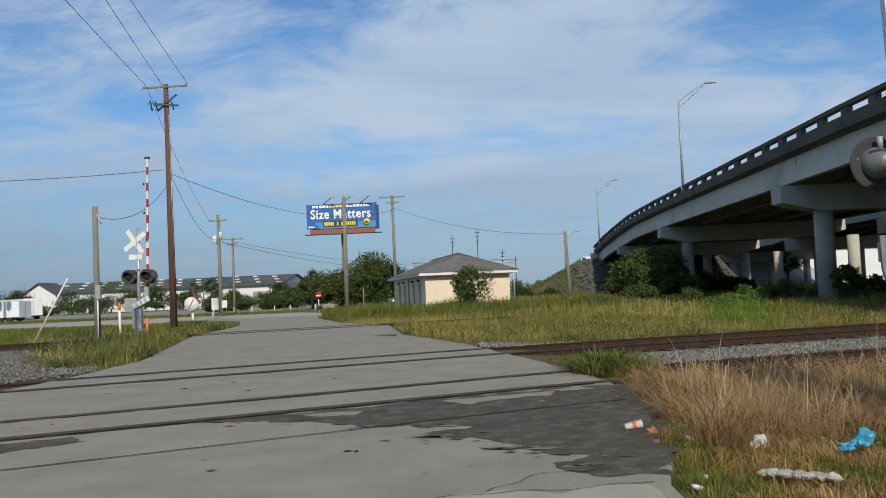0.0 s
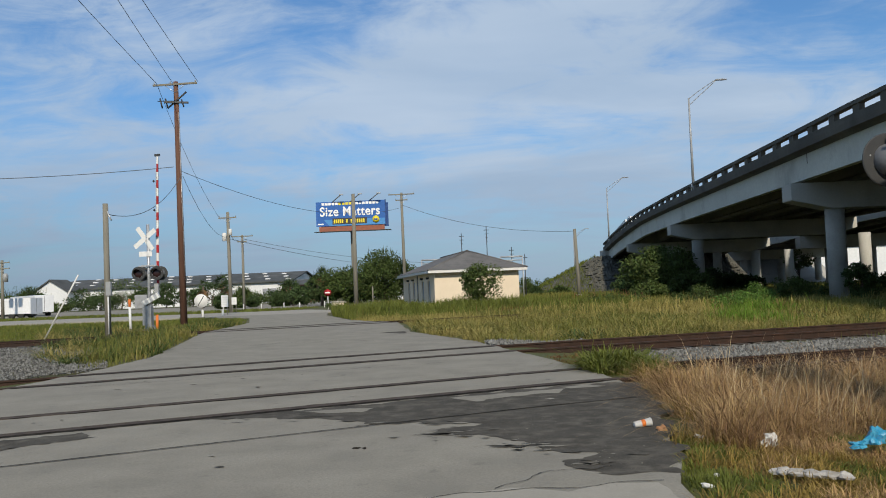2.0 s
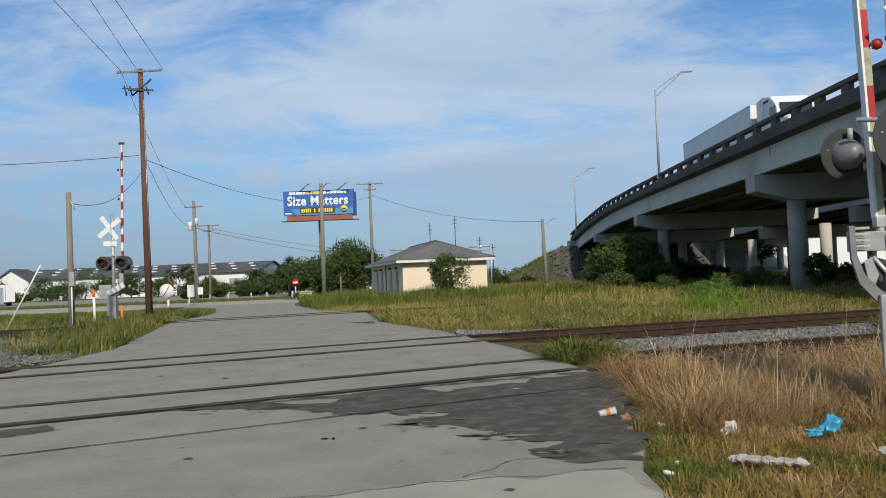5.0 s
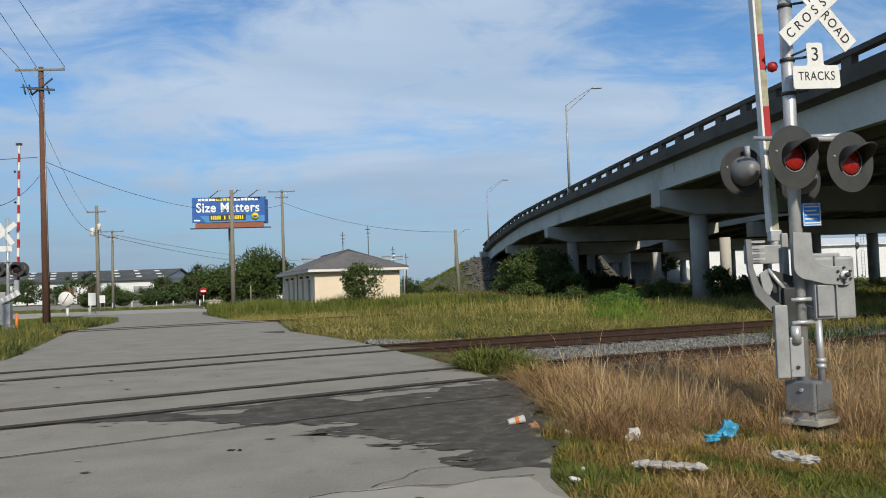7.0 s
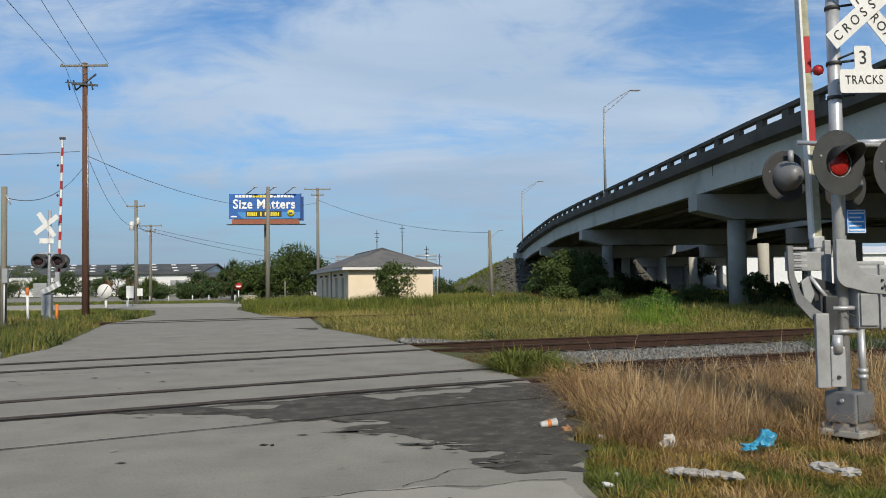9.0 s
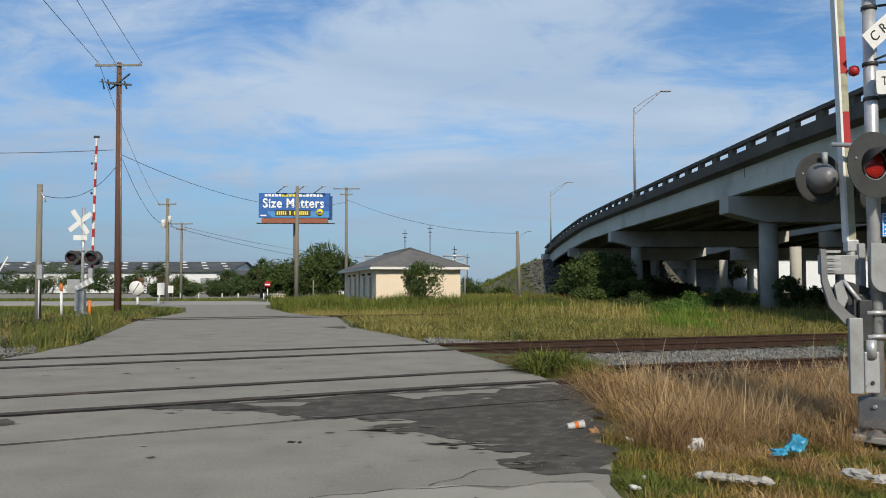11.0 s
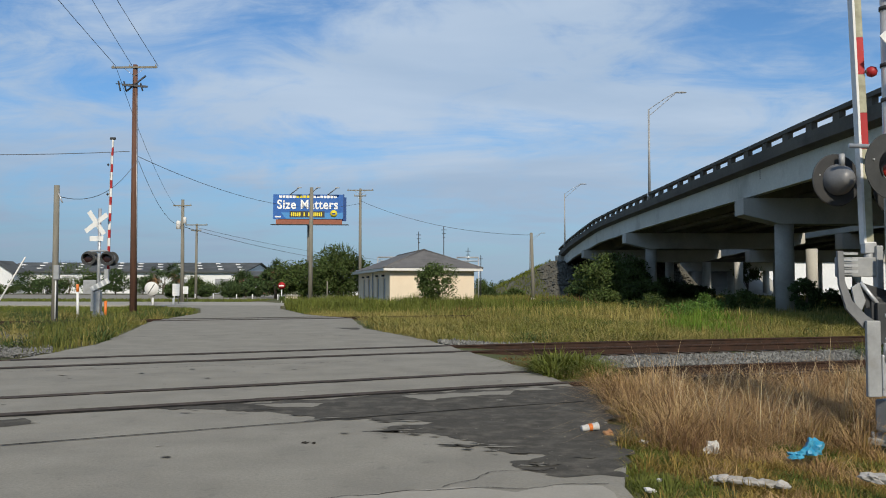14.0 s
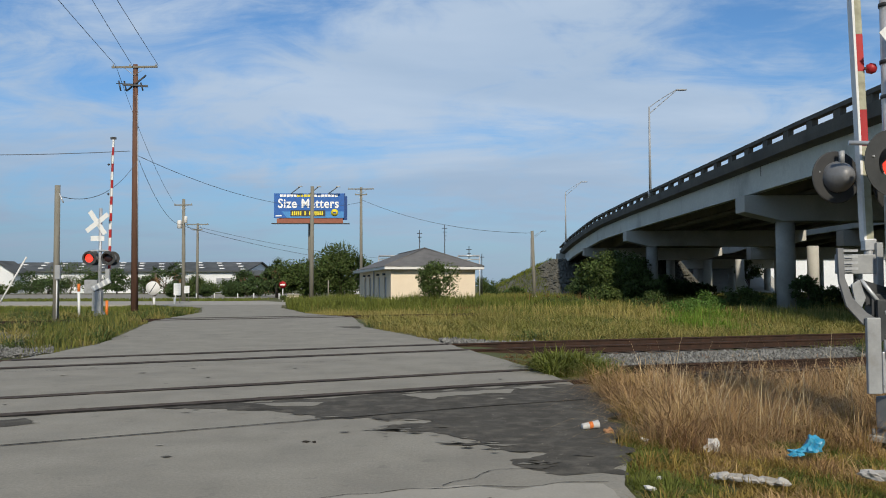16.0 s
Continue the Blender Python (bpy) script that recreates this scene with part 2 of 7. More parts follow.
M["grey_disc"] = mat("faded_black_disc", (0.056, 0.058, 0.058), (0.040, 0.042, 0.042), 0.6, scale=5, fine=40, bump=0.12)
M["white"] = mat("white_sheeting", (0.74, 0.74, 0.72), (0.68, 0.68, 0.66), 0.5, scale=3, fine=25, bump=0.05)
M["letter"] = mat("black_lettering", (0.02, 0.02, 0.02), (0.03, 0.03, 0.03), 0.5, scale=5, fine=0, bump=0)
M["white_worn"] = mat("weathered_white_sheeting", (0.42, 0.41, 0.30), (0.30, 0.30, 0.21), 0.6, scale=5, fine=30, bump=0.06, dirt=(0.20, 0.19, 0.13), dirt_scale=6)
M["red"] = mat("red_sheeting", (0.42, 0.022, 0.024), (0.32, 0.016, 0.018), 0.45, scale=4, fine=30, bump=0.05)
M["lens"] = mat("dark_red_lens", (0.33, 0.018, 0.014), (0.27, 0.012, 0.012), 0.22, scale=12, fine=80, bump=0.1, spec=0.6)
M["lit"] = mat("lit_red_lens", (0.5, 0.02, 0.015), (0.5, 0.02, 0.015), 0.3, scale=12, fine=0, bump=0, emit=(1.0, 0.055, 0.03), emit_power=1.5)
M["blue_sign"] = mat("blue_sign", (0.025, 0.24, 0.70), (0.022, 0.21, 0.62), 0.5, scale=3, fine=30, bump=0.03)
M["orange"] = mat("orange_plastic", (0.72, 0.19, 0.03), (0.62, 0.16, 0.025), 0.5, scale=3, fine=30, bump=0.05)
M["bb_blue"] = mat("billboard_blue", (0.020, 0.105, 0.36), (0.022, 0.115, 0.38), 0.6, scale=0.6, fine=8, bump=0.03)
M["bb_dark"] = mat("billboard_dark_blue", (0.012, 0.055, 0.20), (0.014, 0.06, 0.22), 0.6, scale=0.6, fine=8, bump=0.03)
M["bb_light"] = mat("billboard_light_blue", (0.06, 0.25, 0.55), (0.06, 0.23, 0.5), 0.6, scale=0.6, fine=8, bump=0.03)
M["bb_white"] = mat("billboard_white", (0.78, 0.78, 0.77), (0.74, 0.74, 0.73), 0.6, scale=0.6, fine=0, bump=0)
M["bb_yellow"] = mat("billboard_yellow", (0.72, 0.58, 0.03), (0.70, 0.56, 0.03), 0.6, scale=0.6, fine=0, bump=0)
M["bb_rust"] = mat("billboard_apron", (0.30, 0.105, 0.06), (0.24, 0.085, 0.05), 0.7, scale=1.5, fine=8, bump=0.1)
M["stucco"] = mat("cream_stucco", (0.76, 0.645, 0.49), (0.70, 0.59, 0.44), 0.9, scale=0.8, fine=30, bump=0.25, dist=0.01, dirt=(0.56, 0.48, 0.37), dirt_scale=0.5, dirt_range=(0.58, 0.8))
M["trim"] = mat("white_fascia", (0.70, 0.69, 0.66), (0.62, 0.61, 0.58), 0.7, scale=2, fine=15, bump=0.05)
M["shingle"] = mat("grey_shingle", (0.135, 0.130, 0.125), (0.095, 0.092, 0.090), 0.9, scale=1.2, fine=20, bump=0.4, dist=0.02, objvar=0.12)
M["door"] = mat("grey_door", (0.30, 0.31, 0.33), (0.25, 0.26, 0.28), 0.6, scale=2, fine=15, bump=0.05)
M["ware_white"] = mat("white_metal_wall", (0.72, 0.73, 0.73), (0.66, 0.67, 0.68), 0.6, scale=0.2, fine=2, bump=0.1)
M["ware_roof"] = mat("dark_metal_roof", (0.100, 0.105, 0.105), (0.060, 0.064, 0.064), 0.85, scale=0.3, fine=1.2, bump=0.1, spec=0.15, dirt=(0.15, 0.15, 0.145), dirt_scale=0.12)
M["brickred"] = mat("far_red_wall", (0.26, 0.12, 0.085), (0.22, 0.10, 0.07), 0.9, scale=0.4, fine=4, bump=0.1)
M["rock"] = mat("slope_riprap", (0.070, 0.070, 0.058), (0.135, 0.128, 0.105), 0.95, scale=0.9, fine=4, bump=0.9, dist=0.2)
M["leaf"] = mat("green_leaves", (0.085, 0.120, 0.028), (0.050, 0.080, 0.018), 0.75, scale=1.5, fine=0, bump=0, island=0.45, through_light=0.3)
M["leaf_dark"] = mat("dark_leaves", (0.062, 0.098, 0.028), (0.040, 0.068, 0.020), 0.8, scale=1.5, fine=0, bump=0, island=0.45, through_light=0.3)
M["leaf_light"] = mat("bright_weed_leaves", (0.105, 0.19, 0.030), (0.075, 0.15, 0.025), 0.75, scale=1.5, fine=0, bump=0, island=0.35, through_light=0.3)
M["bark"] = mat("bark", (0.12, 0.095, 0.07), (0.08, 0.065, 0.05), 0.95, scale=5, fine=30, bump=0.8)
M["straw_pale"] = mat("pale_dry_stalks", (0.50, 0.40, 0.25), (0.40, 0.30, 0.17), 0.85, scale=1.3, fine=0, bump=0, island=0.35, through_light=0.15)
M["weed_red"] = mat("red_brown_weeds", (0.22, 0.105, 0.045), (0.14, 0.075, 0.03), 0.85, scale=0.8, fine=0, bump=0, island=0.35, through_light=0.3)
M["lime"] = mat("lime_green_weeds", (0.17, 0.27, 0.030), (0.12, 0.21, 0.024), 0.8, scale=0.8, fine=0, bump=0, island=0.3, through_light=0.42)
M["straw"] = mat("dry_grass", (0.42, 0.285, 0.135), (0.30, 0.185, 0.078), 0.85, scale=1.3, fine=0, bump=0, island=0.40, through_light=0.15)
M["grass_green"] = mat("green_grass", (0.150, 0.168, 0.026), (0.092, 0.115, 0.018), 0.8, scale=0.9, fine=0, bump=0, island=0.28, through_light=0.25)
M["grass_olive"] = mat("olive_field_grass", (0.225, 0.205, 0.048), (0.125, 0.138, 0.028), 0.85, scale=0.16, fine=0, bump=0, island=0.16, through_light=0.25)
M["grass_yellow"] = mat("yellowing_grass", (0.295, 0.198, 0.050), (0.21, 0.152, 0.038), 0.85, scale=0.7, fine=0, bump=0, island=0.40, through_light=0.22)
M["straw_dark"] = mat("brown_dry_stems", (0.26, 0.150, 0.070), (0.17, 0.095, 0.045), 0.85, scale=1.3, fine=0, bump=0, island=0.35, through_light=0.15)
M["tan_grass"] = mat("tan_field_grass", (0.33, 0.275, 0.085), (0.245, 0.212, 0.058), 0.85, scale=0.2, fine=0, bump=0, island=0.15, through_light=0.25)
M["bowl"] = mat("dull_grey_casting", (0.17, 0.175, 0.185), (0.13, 0.135, 0.14), 0.5, 0.1, scale=5, fine=30, bump=0.1)
M["mid_steel"] = mat("grey_base_casting", (0.20, 0.205, 0.21), (0.15, 0.155, 0.16), 0.55, 0.1, scale=5, fine=30, bump=0.15)
# red lens turned near black: the hood's shadow is painted into its colour
M["lens_shaded"] = mat("hood_shaded_far_lens", (0.030, 0.012, 0.012), (0.02, 0.010, 0.010), 0.3, scale=12, fine=0, bump=0)
M["trailer"] = mat("white_trailer_skin", (0.76, 0.77, 0.78), (0.70, 0.71, 0.72), 0.4, scale=0.5, fine=4, bump=0.05, dirt=(0.55, 0.55, 0.54), dirt_scale=0.4, dirt_range=(0.55, 0.8))
M["rubber"] = mat("tyre_rubber", (0.025, 0.025, 0.026), (0.04, 0.04, 0.04), 0.85, scale=6, fine=40, bump=0.3)
M["glass_dark"] = mat("tinted_glass", (0.02, 0.025, 0.03), (0.02, 0.025, 0.03), 0.08, scale=6, fine=0, bump=0, spec=0.7)
M["cable"] = mat("black_cable", (0.075, 0.08, 0.09), (0.09, 0.095, 0.105), 0.7, scale=3, fine=0, bump=0)
M["plastic_blue"] = mat("blue_plastic_film", (0.025, 0.24, 0.42), (0.08, 0.36, 0.52), 0.35, scale=14, fine=70, bump=0.3)
M["plastic_white"] = mat("white_plastic", (0.42, 0.40, 0.37), (0.30, 0.285, 0.26), 0.5, scale=9, fine=50, bump=0.4)
M["paper"] = mat("white_paper", (0.60, 0.59, 0.56), (0.50, 0.49, 0.47), 0.8, scale=9, fine=50, bump=0.2)
M["cardboard"] = mat("brown_wrapper", (0.40, 0.21, 0.10), (0.32, 0.16, 0.08), 0.8, scale=9, fine=50, bump=0.3)

# ---- building helpers ----


def obj_from(name, bm, material, parent=None, label=""):
    me = bpy.data.meshes.new(name)
    bm.to_mesh(me)
    bm.free()
    me.materials.append(material)
    ob = new(name, me)
    if parent is not None:
        ob.parent = parent
    return tagged(ob, label)


def part(name, bm, material, parent, label=""):
    return obj_from(name, bm, material, parent, label)


def empty(name, m=None):
    ob = new(name)
    if m is not None:
        ob.matrix_world = m
    return ob


def bm_box(bm, x0, y0, z0, x1, y1, z1, bevel=0.0, m=None):
    c = Matrix.Translation(((x0 + x1) / 2, (y0 + y1) / 2, (z0 + z1) / 2)) @ Matrix.Diagonal((x1 - x0, y1 - y0, z1 - z0, 1))
    r = bmesh.ops.create_cube(bm, size=1.0, matrix=(m @ c) if m is not None else c)
    if bevel:
        es = list({e for v in r["verts"] for e in v.link_edges})
        bmesh.ops.bevel(bm, geom=es, offset=bevel, segments=2, affect="EDGES", profile=0.6)
    return bm


def box(x0, y0, z0, x1, y1, z1, bevel=0.0, m=None):
    return bm_box(bmesh.new(), x0, y0, z0, x1, y1, z1, bevel, m)


def bm_tube(bm, a, b, r0, r1=None, n=12):
    a, b = Vector(a), Vector(b)
    d = b - a
    q = d.to_track_quat("Z", "Y").to_matrix().to_4x4()
    bmesh.ops.create_cone(bm, cap_ends=True, segments=n, radius1=r0, radius2=r0 if r1 is None else r1, depth=d.length,
                          matrix=Matrix.Translation((a + b) / 2) @ q)
    for f in bm.faces:
        f.smooth = len(f.verts) == 4
    return bm


def tube(a, b, r0, r1=None, n=12):
    return bm_tube(bmesh.new(), a, b, r0, r1, n)


def prism(points, axis, a, b, bevel=0.0):
    """A flat outline pushed along an axis (0 x, 1 y, 2 z) from a to b."""
    bm = bmesh.new()
    def at(p, w):
        c = list(p)
        c.insert(axis, w)
        return bm.verts.new(c)
    f = bm.faces.new([at(p, a) for p in points])
    r = bmesh.ops.extrude_face_region(bm, geom=[f])
    d = [0, 0, 0]
    d[axis] = b - a
    bmesh.ops.translate(bm, verts=[v for v in r["geom"] if isinstance(v, bmesh.types.BMVert)], vec=d)
    bmesh.ops.recalc_face_normals(bm, faces=bm.faces[:])
    if bevel:
        bmesh.ops.bevel(bm, geom=bm.edges[:], offset=bevel, segments=2, affect="EDGES", profile=0.5)
    return bm


def lathe(profile, n=24, m=None, caps=True, soft=True):
    """Turns (radius, height) pairs about z."""
    bm = bmesh.new()
    rings = []
    for r, z in profile:
        rings.append([bm.verts.new((r * math.cos(2 * math.pi * i / n), r * math.sin(2 * math.pi * i / n), z)) for i in range(n)])
    for p, q in zip(rings, rings[1:]):
        for i in range(n):
            bm.faces.new((p[i], p[(i + 1) % n], q[(i + 1) % n], q[i])).smooth = soft
    for ring, flip in ((rings[0], True), (rings[-1], False)):
        if caps and (ring[0].co - ring[1].co).length > 1e-5:
            bm.faces.new(ring[::-1] if flip else ring)
    bmesh.ops.remove_doubles(bm, verts=bm.verts[:], dist=1e-5)
    bmesh.ops.recalc_face_normals(bm, faces=bm.faces[:])
    if m is not None:
        bmesh.ops.transform(bm, matrix=m, verts=bm.verts[:])
    return bm


def np_mesh(name, verts, faces, material, parent=None):
    """A mesh from arrays; faces is an (n, k) array of one face size."""
    me = bpy.data.meshes.new(name)
    me.from_pydata(verts.tolist(), [], faces.tolist())
    me.materials.append(material)
    ob = new(name, me)
    if parent is not None:
        ob.parent = parent
    return ob


def cable(name, pts, radius, sag, material, parent=None, n=24):
    """A sagging wire between two points."""
    a, b = Vector(pts[0]), Vector(pts[1])
    cu = bpy.data.curves.new(name, "CURVE")
    cu.dimensions, cu.bevel_depth, cu.bevel_resolution = "3D", radius, 1
    sp = cu.splines.new("POLY")
    sp.points.add(n)
    for i in range(n + 1):
        t = i / n
        p = a.lerp(b, t)
        sp.points[i].co = (p.x, p.y, p.z - sag * 4 * t * (1 - t), 1)
    cu.materials.append(material)
    ob = new(name, cu)
    if parent is not None:
        ob.parent = parent
    return ob


def smooth(a, b, x):
    t = np.clip((x - a) / (b - a), 0, 1)
    return t * t * (3 - 2 * t)


# ---- ground, road and tracks ----
ROAD_L = ((-60, -8.6), (18.0, -8.6), (21.3, -8.8), (27.6, -10.4), (35.3, -12.4), (46.8, -13.7), (58, -17.0), (66, -24.0))
ROAD_R = ((-60, 0.9), (5.0, 1.25), (7.7, 1.54), (10.2, 1.88), (12.5, 1.9), (16.2, 1.2), (23.2, -0.55), (29.5, -2.86), (39.1, -4.41), (44.8, -7.6), (56.6, -11.2), (66, -13.0))


def along(table, y):
    return float(np.interp(y, [p[0] for p in table], [p[1] for p in table]))


TRACKS = {"track_far": (43.2, 41.2, 0.45), "track_middle": (20.75, 18.75, 0.5), "track_near": (13.75, 11.95, 0.5)}


def course(c, slope, x):
    """Where a rail lies ahead, for a place sideways: it bends gently on the far side of the road."""
    if x <= 0:
        return c + slope * x
    return c + 0.33 * x + (slope - 0.33) * 2 * (1 - math.exp(-x / 2))


def ground_z(x, y):
    """The sheet of earth: level with the road at its edges, a little lower beside it."""
    l = np.interp(y, [p[0] for p in ROAD_L], [p[1] for p in ROAD_L])
    r = np.interp(y, [p[0] for p in ROAD_R], [p[1] for p in ROAD_R])
    off = np.maximum(np.maximum(l - x, x - r), 0)
    near = 1 - smooth(60, 80, y)
    z = -0.05 - 0.15 * smooth(0.1, 2.5, off) * near
    return z


def build_ground():
    xs = np.concatenate([-np.geomspace(3200, 62, 22), np.linspace(-60, 60, 161), np.geomspace(62, 3200, 22)])
    ys = np.concatenate([-np.geomspace(3200, 22, 16), np.linspace(-20, 100, 161), np.geomspace(102, 3600, 26)])
    X, Y = np.meshgrid(xs, ys)
    Z = ground_z(X, Y)
    bumps = np.array([noise.noise((x * 0.5, y * 0.5, 0)) for x, y in zip(X.ravel(), Y.ravel())]).reshape(X.shape)
    edge = smooth(-0.06, -0.15, Z)
    Z = Z + 0.05 * bumps * edge
    n, m = X.shape
    idx = np.arange(n * m).reshape(n, m)
    faces = np.stack([idx[:-1, :-1], idx[:-1, 1:], idx[1:, 1:], idx[1:, :-1]], -1).reshape(-1, 4)
    ob = np_mesh("ground", np.stack([X, Y, Z], -1).reshape(-1, 3), faces, M["ground"])
    tagged(ob, "flat grassy earth with bare sandy spots beside the road", "ground", kind="structure")


build_ground()


def slab_between(name, left, right, y0, y1, step, z, thick, material, wobble=0.12, seed=0.0):
    """A paved sheet between two edge tables, its edges crumbled a little."""
    bm = bmesh.new()
    rows = []
    n = max(2, int((y1 - y0) / step))
    for i in range(n + 1):
        y = y0 + (y1 - y0) * i / n
        l = along(left, y) + wobble * (noise.noise((y * 0.9, seed, 1.0)) + 0.5 * noise.noise((y * 3.1, seed, 2.0)))
        r = along(right, y) + wobble * (noise.noise((y * 0.9, seed, 5.0)) + 0.5 * noise.noise((y * 3.1, seed, 6.0)))
        rows.append([bm.verts.new((l + (r - l) * k / 6, y, z)) for k in range(7)])
    for a, b in zip(rows, rows[1:]):
        for k in range(6):
            bm.faces.new((a[k], a[k + 1], b[k + 1], b[k]))
    ext = bmesh.ops.extrude_face_region(bm, geom=bm.faces[:])
    bmesh.ops.translate(bm, verts=[v for v in ext["geom"] if isinstance(v, bmesh.types.BMVert)], vec=(0, 0, -thick))
    bmesh.ops.recalc_face_normals(bm, faces=bm.faces[:])
    return obj_from(name, bm, material)


road = slab_between("road", ROAD_L, ROAD_R, -60, 66, 0.35, 0.0, 0.3, M["asphalt"])
tagged(road, "worn pale grey asphalt road over the rail crossing", "road", kind="structure")
cross_l = ((66, -260), (82, -260))
cross_r = ((66, -12.8), (70, -13.4), (76, -14.6), (82, -18.0))
cross_road = slab_between("road_crossing", cross_l, cross_r, 66.03, 82, 0.8, -0.004, 0.25, M["concrete_pale"], 0.15, 3.0)
tagged(cross_road, "pale concrete street beyond the crossing", "road", kind="structure")
lot = slab_between("pavement", ((97, -320), (158, -320)), ((97, -22), (158, -24)), 97, 158, 3.0, -0.02, 0.25, M["asphalt"], 0.6, 9.0)
tagged(lot, "grey paved yard beyond the street", "pavement", kind="structure")


def blot(name, outline, z, material, label, rough=0.10, freq=2.2, seed=0.0):
    """A thin irregular sheet lying on the road."""
    pts = []
    n = len(outline)
    for i in range(n):
        a, b = Vector(outline[i]), Vector(outline[(i + 1) % n])
        k = max(1, int((b - a).length / 0.05))
        for j in range(k):
            p = a.lerp(b, j / k)
            d = Vector((noise.noise((p.x * freq, p.y * freq, seed)), noise.noise((p.x * freq, p.y * freq, seed + 7)))) * rough
            d += Vector((noise.noise((p.x * 9, p.y * 9, seed + 3)), noise.noise((p.x * 9, p.y * 9, seed + 4)))) * rough * 0.35
            d += Vector((noise.noise((p.x * 24, p.y * 24, seed + 5)), noise.noise((p.x * 24, p.y * 24, seed + 6)))) * rough * 0.05
            pts.append(p + d)
    bm = bmesh.new()
    f = bm.faces.new([bm.verts.new((p.x, p.y, z)) for p in pts])
    if f.normal.z < 0:
        f.normal_flip()
    bmesh.ops.triangulate(bm, faces=bm.faces[:])
    ob = obj_from(name, bm, material, road)
    return tagged(ob, label)


# older dark surfacing, with worn-through spots, and the pale slab in front
blot("dark_patch", [(-3.75, 10.05), (-2.2, 10.62), (0.1, 11.72), (1.3, 12.3), (2.0, 12.2), (2.02, 10.4), (1.72, 8.4), (1.5, 6.9), (1.35, 6.45), (0.7, 6.55), (0.62, 7.0), (1.0, 7.25), (0.35, 7.45), (0.28, 7.95), (-0.1, 8.3), (-0.85, 8.45), (-0.6, 8.72), (-0.05, 9.05), (-0.75, 9.15), (-1.4, 9.25), (-1.9, 9.65), (-2.9, 9.95)],
     0.004, M["patch"], "dark irregular resurfacing along the near rail", 0.20, 2.6)
blot("dark_patch", [(-8.0, 7.6), (-5.4, 8.9), (-4.6, 9.15), (-4.2, 8.9), (-4.9, 8.5), (-5.0, 8.1), (-5.6, 7.7), (-6.5, 7.1)], 0.004, M["patch"], "dark irregular resurfacing along the near rail", 0.2, 2.0, 11.0)
blot("worn_spot", [(-2.35, 10.33), (-1.95, 10.45), (-1.5, 10.45), (-1.62, 10.12), (-2.0, 10.08)], 0.008, M["asphalt"], "pale worn-through spot", 0.08, 3.0, 4.0)
blot("worn_spot", [(-0.55, 11.15), (0.3, 11.55), (0.95, 11.75), (0.75, 11.35), (0.1, 11.0), (-0.3, 10.75)], 0.008, M["asphalt"], "pale worn-through spot", 0.12, 3.0, 5.0)
blot("worn_spot", [(0.9, 11.95), (1.35, 12.1), (1.5, 11.9), (1.1, 11.75)], 0.008, M["asphalt"], "pale worn-through spot", 0.08, 3.0, 6.0)
blot("dark_patch", [(-3.25, 28.6), (-2.95, 28.6), (-3.1, 30.0), (-4.0, 29.9)], 0.004, M["patch"], "dark irregular resurfacing along the near rail", 0.1, 2.0, 8.0)
blot("pale_slab", [(-0.95, 5.7), (-0.4, 5.95), (0.1, 6.12), (0.5, 6.0), (0.75, 6.2), (1.15, 6.15), (1.30, 5.2), (1.05, 3.5), (0.95, -6.0), (-1.3, -6.0), (-1.15, 5.2)], 0.005, M["concrete_pale"], "pale cracked concrete slab", 0.05, 3.0, 14.0)


crumbs = random.Random(31)
PATCH_RIM = [(-3.4, 10.0), (-2.4, 9.75), (-1.6, 9.35), (-0.6, 9.0), (-0.3, 8.6), (-0.7, 8.4), (0.2, 7.8), (0.35, 7.4), (0.9, 7.2), (0.6, 6.8), (1.1, 6.5)]
for i in range(70):
    (xa, ya), (xb, yb) = crumbs.choice(list(zip(PATCH_RIM, PATCH_RIM[1:])))
    w_ = crumbs.random()
    cx_, cy_ = xa + (xb - xa) * w_ + crumbs.gauss(0, 0.16), ya + (yb - ya) * w_ + crumbs.gauss(0, 0.14)
    q = crumbs.uniform(0.02, 0.10) * crumbs.random() + 0.012
    blot("patch_crumb", [(cx_ - q * 1.8, cy_), (cx_ - q * 0.3, cy_ + q * 0.6), (cx_ + q * 1.7, cy_ + q * 0.4), (cx_ + q * 0.5, cy_ - q * 0.6)], 0.0105, M["patch"] if crumbs.random() < 0.6 else M["asphalt"], "small crumbled piece of the surfacing", q * 0.5, 7.0, i)


def chips():
    """Pale grit lying loose on the dark surfacing and along the road's edge."""
    g = np.random.default_rng(8)
    n = 170
    y = g.uniform(6.0, 13.0, n)
    x = np.interp(y, [p[0] for p in ROAD_R], [p[1] for p in ROAD_R]) - np.abs(g.normal(0, 1.2, n)) - 0.05
    r = g.uniform(0.003, 0.008, n)
    base = np.array([(1, 0, 0), (-0.5, 0.9, 0), (-0.5, -0.9, 0), (0, 0, 0.8)], float)
    V = base[None] * r[:, None, None] * g.uniform(0.6, 1.4, (n, 4, 1)) + np.stack([x, y, np.full(n, 0.006)], 1)[:, None]
    F = ((np.arange(n) * 4)[:, None, None] + np.array([(0, 1, 3), (1, 2, 3), (2, 0, 3)])[None]).reshape(-1, 3)
    tagged(np_mesh("road_grit", V.reshape(-1, 3), F, M["asphalt"]), "pale loose grit on the worn road", "gravel", kind="stuff")


chips()


